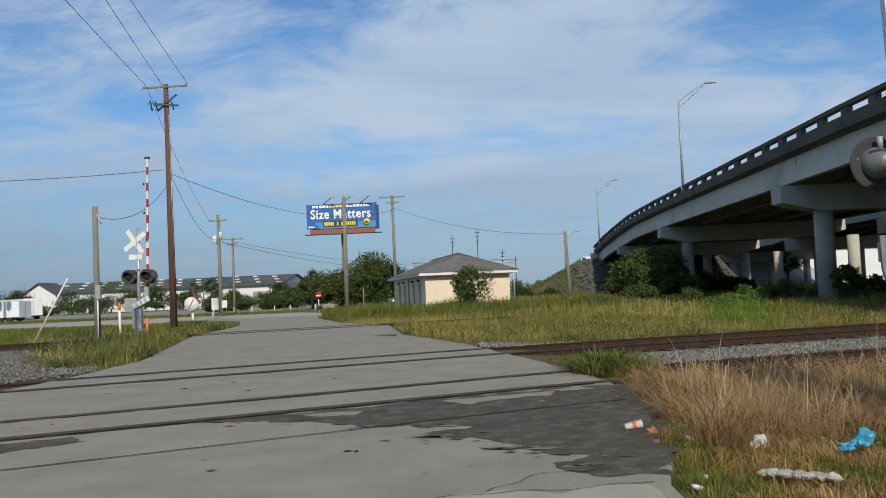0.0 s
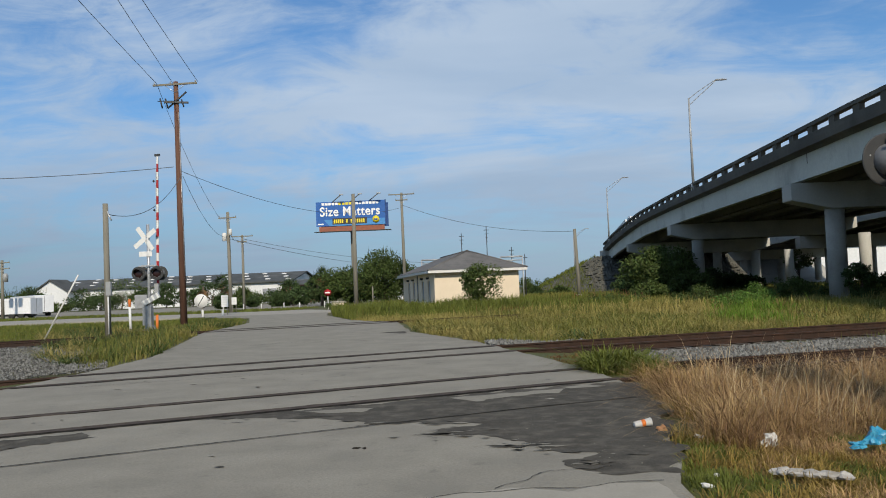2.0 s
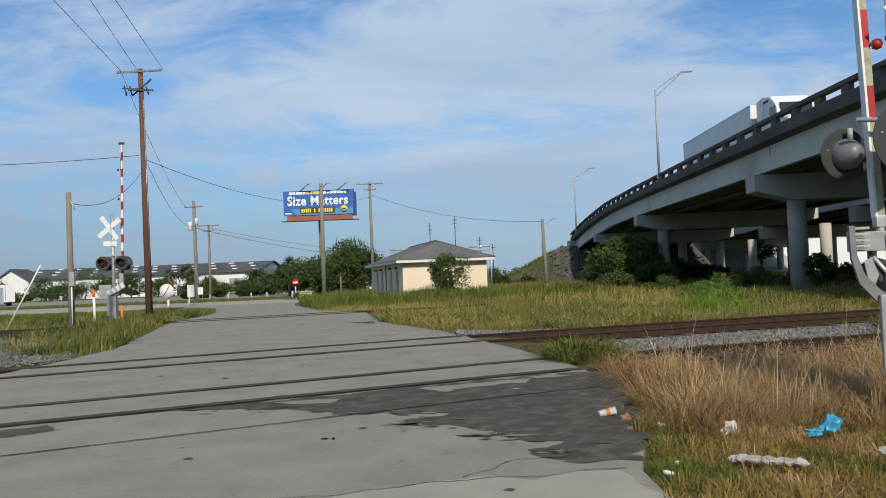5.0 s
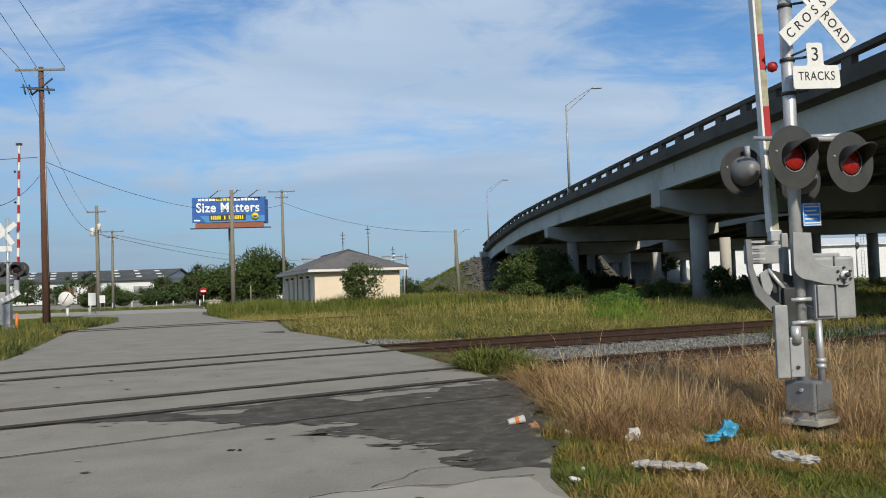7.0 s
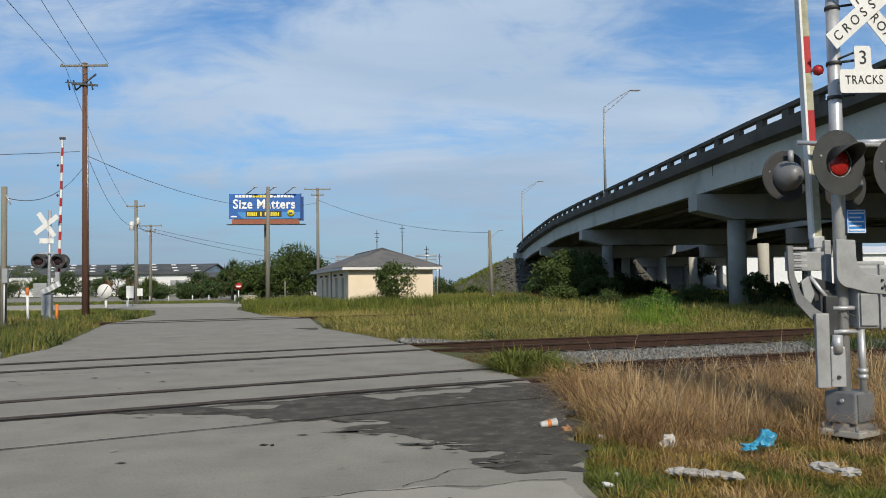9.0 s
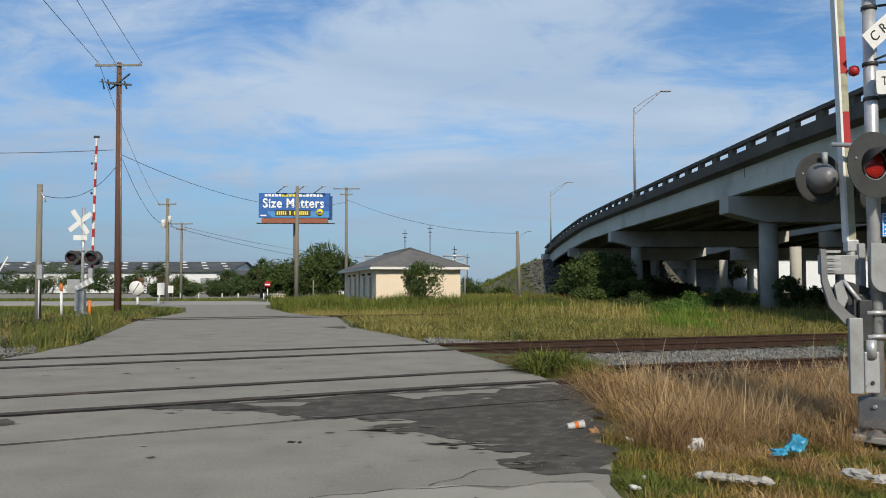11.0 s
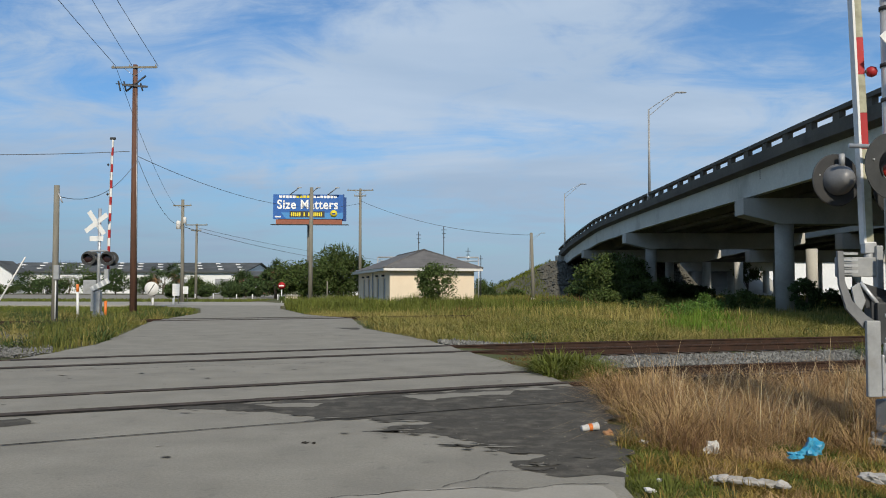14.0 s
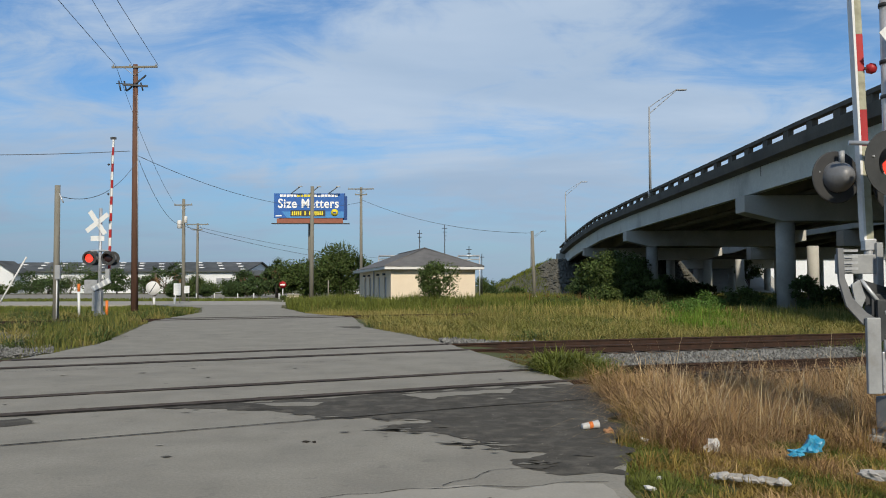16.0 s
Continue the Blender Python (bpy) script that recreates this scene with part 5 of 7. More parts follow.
def billboard():
    b = empty("billboard", pose(-24.3, 147, 0, 0, 0, 2))
    tagged(b, "large blue advertising billboard on a steel pole", "billboard")
    part("pole", tube((0, 2.4, -0.3), (0, 2.4, 13.0), 0.45, n=18), M["wood_grey"], b)
    w, z0, z1 = 6.15, 13.45, 17.8
    f = part("face", box(-w, -0.15, z0, w, 0.15, z1, 0.02), M["bb_blue"], b, "blue printed face")
    part("frame_edge", box(w + 0.003, -0.2, z0 - 0.1, w + 0.16, 0.3, z1 + 0.06), M["bb_dark"], f)
    part("lower_field", prism([(-w * 0.62, z0 + 0.02), (w * 0.99, z0 + 0.02), (w * 0.99, z0 + 1.15), (-w * 0.78, z0 + 1.15)], 1, -0.162, -0.152), M["bb_light"], f)
    part("small_field", box(-w * 0.95, -0.163, z0 + 0.28, -w * 0.78, -0.153, z0 + 0.5), M["bb_white"], f)
    text("headline", "Size Matters", 2.25, pose(-0.1, -0.17, z0 + 2.5) @ FRONT @ Matrix.Diagonal((0.88, 1.0, 1, 1)), M["bb_white"], f, 0.01, 1.08, 0.05)
    n = part("name_field", box(-w * 0.53, -0.175, z0 + 0.28, w * 0.47, -0.165, z0 + 1.38), M["black"], f, "dark field with plain yellow bars")
    for x0, x1 in ((-0.49, -0.20), (-0.13, -0.07), (0.0, 0.42)):
        k = int((x1 - x0) / 0.055)
        for i in range(max(k, 1)):
            xa = w * (x0 + (x1 - x0) * i / max(k, 1))
            part("bar", box(xa, -0.186, z0 + 0.5, xa + w * 0.04, -0.177, z0 + 1.16), M["bb_yellow"], n)
    part("roundel", lathe([(0, 0), (0.62, 0), (0.64, 0.02), (0, 0.022)], 24, pose(w * 0.73, -0.17, z0 + 0.95) @ FRONT), M["bb_yellow"], f)
    part("roundel_mark", box(w * 0.73 - 0.3, -0.205, z0 + 0.8, w * 0.73 + 0.3, -0.195, z0 + 1.1), M["bb_dark"], f)
    for i in range(17):
        xa = -w * 0.83 + i * w * 0.098
        part("top_bar", box(xa, -0.172, z1 - 0.62, xa + w * 0.078, -0.155, z1 - 0.2), M["bb_yellow"] if 4 < i < 9 else M["bb_white"], f)
    part("apron", box(-w * 0.92, -0.1, z0 - 1.0, w * 0.97, 0.1, z0 - 0.08), M["bb_rust"], b, "rust-red skirt board")
    part("catwalk", box(-w * 1.05, -1.0, z0 - 1.05, w * 1.16, 0.6, z0 - 0.97), M["dark_steel"], b)
    part("rear_face", box(-w, -0.12, z0, w, 0.12, z1, 0.02, pose(0.35, 3.0, 0, 0, 0, 14)), M["bb_dark"], b, "back of the second face")
    part("cross_beam", box(-w * 0.9, 0.3, z0 - 0.6, w * 0.9, 0.7, z0 - 0.1), M["dark_steel"], b)
    for x in (-w * 0.35, w * 0.18, w * 0.72):
        part("lamp_arm", tube((x - 1.0, -0.2, z1 - 0.05), (x + 0.8, -1.9, z1 + 1.0), 0.09, n=8), M["mid_steel"], b)
        part("lamp_shade", box(x + 0.5, -2.1, z1 + 0.92, x + 1.2, -1.7, z1 + 1.10, 0.03, None), M["galv_paint"], b)


billboard()

# ---- pump house ----


def pump_house():
    h = empty("pump_house", pose(-4.15, 62.0, -0.15, 0, 0, 12.7))
    tagged(h, "small cream stucco building with a grey hip roof", "building")
    w, d, e = 6.45, 19.5, 2.95
    part("wall", box(0, 0, -0.2, w, 0.25, e), M["stucco"], h, "sunlit cream end wall")
    part("wall", box(0, d - 0.25, -0.2, w, d, e), M["stucco"], h)
    part("wall", box(w - 0.25, 0.252, -0.2, w, d - 0.252, e), M["stucco"], h)
    # side wall with four doorways
    bays = [(2.2, 3.5), (5.6, 6.9), (11.2, 12.5), (14.6, 15.9)]
    cuts = [0.252] + [v for b in bays for v in b] + [d - 0.252]
    for i in range(0, len(cuts), 2):
        part("wall", box(0, cuts[i], -0.2, 0.25, cuts[i + 1], e), M["stucco"], h)
    for a, b in bays:
        part("lintel", box(0, a + 0.002, 2.3, 0.25, b - 0.002, e), M["stucco"], h)
        dr = part("door", box(0.10, a + 0.03, -0.1, 0.16, b - 0.03, 2.28, 0.01), M["door"], h, "grey steel door")
        part("door_handle", tube((0.06, a + 0.2, 1.0), (0.10, a + 0.2, 1.0), 0.03, n=8), M["galv"], dr)
        part("wall_lamp", box(-0.22, a + 0.5, 2.42, -0.002, a + 0.8, 2.58, 0.02), M["dark_steel"], h)
    part("downpipe", tube((-0.06, 9.0, 0), (-0.06, 9.0, e - 0.1), 0.05, n=8), M["galv_paint"], h)
    o = 0.55
    part("fascia", box(-o, -o, e - 0.12, w + o, d + o, e + 0.10), M["trim"], h, "white fascia board")
    bm = bmesh.new()
    z0, z1 = e + 0.10, e + 1.62
    c = [bm.verts.new(q) for q in ((-o - 0.05, -o - 0.05, z0), (w + o + 0.05, -o - 0.05, z0), (w + o + 0.05, d + o + 0.05, z0), (-o - 0.05, d + o + 0.05, z0))]
    r = [bm.verts.new((w / 2, w / 2 + 0.2, z1)), bm.verts.new((w / 2, d - w / 2 - 0.2, z1))]
    for f in ((c[0], c[1], r[0]), (c[1], c[2], r[1], r[0]), (c[2], c[3], r[1]), (c[3], c[0], r[0], r[1]), (c[3], c[2], c[1], c[0])):
        bm.faces.new(f)
    bmesh.ops.recalc_face_normals(bm, faces=bm.faces[:])
    roof = part("roof", bm, M["shingle"], h, "grey shingle hip roof")
    for a, b in (((-o, -o, z0), (w / 2, w / 2 + 0.2, z1)), ((w + o, -o, z0), (w / 2, w / 2 + 0.2, z1)), ((w / 2, w / 2, z1), (w / 2, d - w / 2, z1))):
        part("ridge_cap", tube(a, b, 0.07, n=8), M["shingle"], roof)


pump_house()


def antenna(x, y, h, label, z=0.0, arms=3):
    a = empty("antenna_mast", pose(x, y, z))
    tagged(a, label, "antenna mast", "antenna masts")
    part("mast", tube((0, 0, -0.3), (0, 0, h), 0.07, 0.04, 8), M["dark_steel"], a)
    for i in range(arms):
        part("crosspiece", tube((-0.3 + 0.1 * i, 0, h - 0.4 - 0.45 * i), (0.3 - 0.06 * i, 0, h - 0.4 - 0.45 * i), 0.035, n=6), M["dark_steel"], a)


antenna(-3.2, 98, 8.0, "thin dark antenna mast behind the building")
antenna(-0.25, 98, 8.6, "thin dark antenna mast behind the building", arms=4)
antenna(2.6, 98, 6.1, "thin dark antenna mast behind the building", arms=4)
antenna(4.1, 98, 5.2, "thin dark antenna mast behind the building", arms=1)
gantry = empty("pipe_gantry", pose(1.0, 92, 0))
tagged(gantry, "galvanised pipe frame showing behind the roof", "pipe frame")
for x in (-8.5, -4.8, 0.2, 2.6):
    part("upright", tube((x, 0, -0.3), (x, 0, 4.75), 0.07, n=8), M["galv"], gantry)
for x0, x1 in ((-8.5, -4.8), (0.2, 2.6)):
    part("beam", tube((x0, 0, 4.75), (x1, 0, 4.75), 0.09, n=8), M["galv"], gantry)
    part("beam", tube((x0, 0, 4.35), (x1, 0, 4.35), 0.06, n=8), M["galv"], gantry)

# ---- warehouses in the distance ----


def warehouse(x0, x1, y0, y1, eave, ridge, wall, roof, label, doors=0, lights=0):
    wh = empty("warehouse", pose(x0, y0, -0.1))
    tagged(wh, label, "warehouse", "far warehouses")
    w, d = x1 - x0, y1 - y0
    part("front_wall", box(0, 0, 0, w, 0.4, eave), wall, wh)
    part("rear_wall", box(0, d - 0.4, 0, w, d, eave), wall, wh)
    for xx in (0, w - 0.4):
        part("gable_wall", prism([(0.402, 0), (d - 0.402, 0), (d - 0.402, eave), (d / 2, ridge - 0.1), (0.402, eave)], 0, xx, xx + 0.4), wall, wh)
    rf = part("roof", prism([(-0.8, eave - 0.1), (d / 2, ridge), (d + 0.8, eave - 0.1), (d + 0.8, eave + 0.15), (d / 2, ridge + 0.25), (-0.8, eave + 0.15)], 0, -0.6, w + 0.6), roof, wh)
    for i in range(doors):
        xx = w * (i + 0.5) / doors
        part("door", box(xx - 1.6, -0.06, 0, xx + 1.6, -0.003, min(3.4, eave - 0.6)), M["door"], wh)
    for i in range(lights):
        u = 0.12 + 0.8 * ((i * 7) % 11) / 10
        zz = eave + (ridge - eave) * u
        xx = w * (i + 0.5) / lights
        part("roof_vent", box(xx - 0.55, d / 2 * u - 0.4, zz, xx + 0.55, d / 2 * u + 0.4, zz + 0.42), M["ware_white"], rf, "white roof vent")


warehouse(-104, -46, 190, 222, 4.9, 7.3, M["ware_white"], M["ware_roof"], "long white warehouse with a dark metal roof", 6, 34)
warehouse(-47, -39.5, 186, 200, 4.0, 5.0, M["brickred"], M["ware_roof"], "low red-brown building beside the warehouse", 1, 0)
warehouse(-41, -33, 230, 250, 6.3, 6.6, M["ware_white"], M["ware_white"], "white flat-roofed building far off", 0, 0)
warehouse(62, 150, 172, 215, 7.2, 9.4, M["ware_white"], M["ware_white"], "big pale warehouse beyond the overpass", 0, 0)
warehouse(-17, -9, 150, 160, 2.8, 3.2, M["ware_white"], M["ware_roof"], "small white shed behind the trees", 0, 0)

# gabled wing at the end of the long warehouse
wing = empty("warehouse_wing", pose(-102.6, 183.0, -0.1) @ Matrix.Diagonal((0.75, 1, 1, 1)))
tagged(wing, "white gabled wing with a dark metal roof", "warehouse", "far warehouses")
part("gable_wall", prism([(0, 0), (10, 0), (10, 4.6), (5, 7.0), (0, 4.6)], 1, 0, 0.4), M["ware_white"], wing)
for xw in (0, 9.6):
    part("side_wall", box(xw, 0.402, 0, xw + 0.4, 6.9, 4.6), M["ware_white"], wing)
part("roof", prism([(-0.7, 4.3), (5, 7.05), (10.7, 4.3), (10.7, 4.55), (5, 7.35), (-0.7, 4.55)], 1, -0.5, 7.5), M["ware_roof"], wing)

# rail signal far beyond the bridge
rs = empty("rail_signal", pose(68.0, 112.0, -0.2))
tagged(rs, "slim railway signal mast with a ladder", "rail signal")
part("mast", tube((0, 0, 0), (0, 0, 7.6), 0.1, n=10), M["galv"], rs)
for z in (7.0, 5.2):
    part("signal_head", lathe([(0, 0), (0.42, 0), (0.42, 0.1), (0, 0.12)], 20, Matrix.Translation((0, -0.2, z)) @ FRONT @ Matrix.Diagonal((0.7, 1.15, 1, 1))), M["black"], rs)
for sx in (0.7, 1.15):
    part("ladder_rail", tube((sx, 0, 0), (sx, 0, 6.8), 0.035, n=6), M["galv"], rs)
for i in range(12):
    part("rung", tube((0.7, 0, 0.5 + 0.5 * i), (1.15, 0, 0.5 + 0.5 * i), 0.025, n=6), M["galv"], rs)

# ---- vehicles ----


def wheel(thing, x, y, z, r, w):
    wh = part("wheel", lathe([(r * 0.55, -w / 2), (r * 0.92, -w / 2), (r, -w * 0.35), (r, w * 0.35), (r * 0.92, w / 2), (r * 0.55, w / 2)], 20, pose(x, y, z, 0, 90, 0)), M["rubber"], thing, "black tyre")
    part("rim", lathe([(0.0, -w * 0.40), (r * 0.56, -w * 0.42), (r * 0.56, w * 0.42), (0.0, w * 0.40)], 14, pose(x, y, z, 0, 90, 0)), M["galv"], wh)


def parked_trailer(x, y, length, label, turn, zb=0.75, zt=2.85):
    t = empty("box_trailer", pose(x, y, -0.03, 0, 0, turn))
    tagged(t, label, "trailer", "parked trailers")
    b = part("body", box(-1.25, 0, zb, 1.25, length, zt, 0.05), M["trailer"], t, "white box body")
    for i in range(int(length / 0.6)):
        for sx in (-1.252, 1.238):
            part("rib", box(sx, 0.25 + 0.6 * i, zb + 0.1, sx + 0.014, 0.29 + 0.6 * i, zt - 0.1), M["trailer"], b)
    part("rear_frame", box(-1.22, -0.05, zb - 0.05, 1.22, 0.0, zt - 0.03, 0.01), M["trailer"], b)
    part("door_seam", box(-0.02, -0.06, zb + 0.1, 0.02, -0.051, zt - 0.1), M["dark_steel"], b)
    part("chassis", box(-0.5, 0.3, zb - 0.25, 0.5, length - 0.3, zb - 0.01), M["dark_steel"], t)
    for yy in (1.4, 2.6):
        for sx in (-1.0, 1.0):
            wheel(t, sx, yy, 0.46, 0.46, 0.3)
    for sx in (-0.6, 0.6):
        part("landing_leg", box(sx - 0.06, length - 2.6, 0.0, sx + 0.06, length - 2.45, zb), M["dark_steel"], t)


parked_trailer(-56.4, 101.0, 14.0, "white box trailer parked in the yard", 86, 0.55, 2.5)
parked_trailer(-62.5, 114.0, 13.0, "white box trailer parked in the yard", 44, 0.62, 2.95)


def semi_truck():
    t = empty("semi_truck", None)
    tagged(t, "white semi-truck with a long plain box trailer", "truck")
    # origin at the trailer's rear, on the deck; it drives towards -y
    L = 16.4
    b = part("trailer", box(0, -L, 1.15, 2.55, 0, 3.45, 0.03), M["trailer"], t, "long plain white box trailer")
    for i in range(26):
        part("rib", box(-0.012, -L + 0.3 + 0.62 * i, 1.25, -0.001, -L + 0.34 + 0.62 * i, 3.35), M["trailer"], b)
    part("roof_edge", box(-0.02, -L, 3.41, 0.02, 0, 3.48), M["galv"], b)
    part("reefer_unit", box(0.5, -L - 0.5, 2.0, 2.0, -L - 0.002, 3.3, 0.06), M["black"], b, "black cooling unit on the front wall")
    part("chassis", box(0.8, -L, 0.95, 1.75, -0.3, 1.148), M["dark_steel"], t)
    cab = part("cab", prism([(-L - 1.3, 0.75), (-L - 1.3, 3.5), (-L - 2.0, 3.56), (-L - 3.2, 3.35), (-L - 4.1, 2.7), (-L - 4.4, 1.95), (-L - 5.9, 1.6), (-L - 6.1, 0.55)], 0, 0.1, 2.45, 0.08), M["trailer"], t, "white sleeper cab with a roof fairing")
    part("windscreen", prism([(-L - 4.14, 2.75), (-L - 4.40, 2.0), (-L - 4.46, 2.0), (-L - 4.2, 2.78)], 0, 0.3, 2.25), M["glass_dark"], cab)
    part("side_window", box(0.08, -L - 4.0, 2.0, 0.099, -L - 3.1, 2.65), M["glass_dark"], cab)
    part("fairing_panel", box(0.06, -L - 2.1, 0.8, 0.098, -L - 1.0, 3.4), M["trailer"], cab)
    part("roof_mark", box(0.085, -L - 3.0, 3.05, 0.098, -L - 2.0, 3.2), M["dark_steel"], cab)
    for y in (-1.5, -2.8, -L - 0.2, -L - 1.5, -L - 5.0):
        for sx in (0.25, 2.3):
            wheel(t, sx, y, 0.5, 0.5, 0.34)
    part("tank", tube((0.3, -L - 2.0, 0.75), (0.3, -L - 3.4, 0.75), 0.3, n=16), M["galv"], t)
    return t


truck = semi_truck()

# ---- litter ----


def crumple(name, x, y, z, sx, sy, sz, material, label, seed, category="litter", turn=0.0, level=2):
    bm = bmesh.new()
    bmesh.ops.create_icosphere(bm, subdivisions=level, radius=1.0)
    for v in bm.verts:
        n = v.co.normalized()
        k = 0.65 + 0.55 * noise.noise(n * 1.4 + Vector((seed, 0, 0))) + 0.35 * noise.noise(n * 3.7 + Vector((0, seed, 0)))
        v.co = Vector((n.x * sx * k, n.y * sy * k, max(n.z * sz * k, -sz * 0.4) + sz * 0.4))
    ob = obj_from(name, bm, material)
    ob.matrix_world = pose(x, y, z, 0, 0, turn)
    return tagged(ob, label, category, "litter on the verge")


cup = empty("paper_cup", pose(1.44, 8.48, 0.042, 0, 83, 12) @ Matrix.Diagonal((0.8, 0.8, 0.8, 1)))
tagged(cup, "crushed white paper cup with orange bands lying on asphalt", "cup", "litter on the verge")
c_ = part("body", lathe([(0.0, -0.10), (0.036, -0.10), (0.038, -0.098), (0.05, 0.11), (0.053, 0.112), (0.053, 0.12), (0.046, 0.12), (0.034, -0.09), (0.0, -0.09)], 24), M["paper"], cup)
part("band", lathe([(0.0425, -0.01), (0.0435, -0.01), (0.0462, 0.045), (0.0452, 0.045)], 24), M["orange"], c_, "orange printed band")
crumple("wrapper", 1.60, 8.28, 0.0, 0.075, 0.05, 0.05, M["cardboard"], "crumpled brown food wrapper on the asphalt", 3.3)
crumple("paper_scrap", 2.39, 7.60, -0.04, 0.12, 0.06, 0.10, M["paper"], "crumpled white paper standing in grass", 5.1, turn=20)
crumple("plastic_bag", 3.20, 7.38, 0.0, 0.15, 0.09, 0.11, M["plastic_blue"], "torn bright blue plastic bag in dry grass", 8.2, turn=35, level=3)
crumple("plastic_bag", 3.04, 7.33, -0.03, 0.10, 0.07, 0.06, M["plastic_blue"], "torn bright blue plastic bag in dry grass", 9.7, turn=10, level=3)
for i, (x, y, s) in enumerate(((2.10, 6.46, 0.08), (2.19, 6.40, 0.10), (2.29, 6.34, 0.08), (2.39, 6.29, 0.10), (2.47, 6.24, 0.06))):
    crumple("foam_strip", x, y, -0.03, s * 1.25, 0.062, 0.055, M["plastic_white"], "dirty white crumpled plastic strip in grass", 11.0 + i, turn=-28)
crumple("paper_scrap", 1.46, 6.08, -0.02, 0.07, 0.04, 0.03, M["paper"], "small white paper scrap in grass", 21.0, turn=-20)
crumple("paper_scrap", 1.62, 6.42, -0.02, 0.035, 0.03, 0.02, M["paper"], "small white paper scrap in grass", 23.0)
crumple("paper_scrap", 1.86, 7.95, -0.02, 0.06, 0.03, 0.03, M["paper"], "small white paper scrap in grass", 24.0, turn=-15)
crumple("plastic_film", 3.20, 6.30, 0.0, 0.14, 0.06, 0.06, M["plastic_white"], "dirty white plastic film in grass", 26.0, turn=-40, level=3)
crumple("plastic_film", 3.33, 6.16, 0.0, 0.10, 0.06, 0.05, M["plastic_white"], "dirty white plastic film in grass", 27.0, turn=-10, level=3)
crumple("road_chip", -1.3, 7.82, 0.0, 0.05, 0.03, 0.015, M["strip"], "dark chip of asphalt lying on the road", 28.0)
crumple("road_chip", -1.22, 7.80, 0.0, 0.03, 0.03, 0.015, M["strip"], "dark chip of asphalt lying on the road", 29.0)

# ---- plants ----
rng = np.random.default_rng(4)


def blades(name, x, y, z, h, w, lean, material, label, category="grass", segs=2):
    """Blades of grass: tapering bent strips rooted at the given places."""
    n = len(x)
    ang = rng.uniform(0, 2 * np.pi, n)
    dx, dy = np.cos(ang), np.sin(ang)
    px_, py_ = -dy, dx
    la = np.abs(rng.normal(0, 1, n)) * lean
    V = np.zeros((n, 5, 3))
    for k, (t, ww) in enumerate(((0.0, 1.0), (0.55, 0.75))):
        off = la * h * t * t
        for s, sg in ((0, -1), (1, 1)):
            V[:, 2 * k + s, 0] = x + dx * off + sg * px_ * w * ww / 2
            V[:, 2 * k + s, 1] = y + dy * off + sg * py_ * w * ww / 2
            V[:, 2 * k + s, 2] = z + h * t
    V[:, 4, 0], V[:, 4, 1], V[:, 4, 2] = x + dx * la * h, y + dy * la * h, z + h * np.maximum(0.45, 1 - 0.35 * la)
    base = (np.arange(n) * 5)[:, None]
    F = np.concatenate([base + np.array([[0, 1, 3]]), base + np.array([[0, 3, 2]]), base + np.array([[2, 3, 4]])], 0)
    ob = np_mesh(name, V.reshape(-1, 3), F, material)
    tagged(ob, label, category, kind="stuff")
    return ob


def patchy(x, y, s, seed):
    return np.array([noise.noise((a * s, b * s, seed)) for a, b in zip(x, y)])


def off_tracks(x, y, margin):
    keep = np.ones(len(x), bool)
    for far_c, near_c, sl in TRACKS.values():
        mid = (far_c + near_c) / 2
        xx = np.maximum(x, 0)
        yc = np.where(x <= 0, mid + sl * x, mid + 0.33 * xx + (sl - 0.33) * 2 * (1 - np.exp(-xx / 2)))
        keep &= np.abs(y - yc) > margin
    return keep


def edge_x(table, y):
    return np.interp(y, [p[0] for p in table], [p[1] for p in table])


def scatter(n, x0, x1, y0, y1):
    return rng.uniform(x0, x1, n), rng.uniform(y0, y1, n)


def tufts(cx, cy, per, spread, h_lo, h_hi, width, flare, material, name, label, category, ok=None):
    """Clumps whose blades fan outwards and arch over."""
    n = len(cx) * per
    a = rng.uniform(0, 2 * np.pi, n)
    q = np.sqrt(rng.uniform(0, 1, n))
    x = np.repeat(cx, per) + np.cos(a) * q * spread
    y = np.repeat(cy, per) + np.sin(a) * q * spread
    a = a + rng.normal(0, 0.7, n)
    size = np.repeat(rng.uniform(0.6, 1.15, len(cx)), per)
    h = rng.uniform(h_lo, h_hi, n) * size
    out = flare * (0.25 + q) * rng.uniform(0.2, 1.5, n) * h
    if ok is not None:
        k = ok(x, y)
        x, y, a, h, out = x[k], y[k], a[k], h[k], out[k]
    n = len(x)
    z = ground_z(x, y) - 0.02
    dx, dy = np.cos(a), np.sin(a)
    V = np.zeros((n, 7, 3))
    for k, (t, ww) in enumerate(((0.0, 1.0), (0.4, 0.9), (0.75, 0.6))):
        for s_, sg in ((0, -1), (1, 1)):
            V[:, 2 * k + s_, 0] = x + dx * out * t ** 1.8 - sg * dy * width * ww / 2
            V[:, 2 * k + s_, 1] = y + dy * out * t ** 1.8 + sg * dx * width * ww / 2
            V[:, 2 * k + s_, 2] = z + h * (t - 0.22 * t * t * np.minimum(out / h, 1.5))
    V[:, 6, 0], V[:, 6, 1], V[:, 6, 2] = x + dx * out, y + dy * out, z + h * np.maximum(0.25, 1 - 0.42 * np.minimum(out / h, 1.6))
    base = (np.arange(n) * 7)[:, None]
    F = np.concatenate([base + np.array([t_]) for t_ in ((0, 1, 3), (0, 3, 2), (2, 3, 5), (2, 5, 4), (4, 5, 6))], 0)
    ob = np_mesh(name, V.reshape(-1, 3), F, material)
    tagged(ob, label, category, kind="stuff")


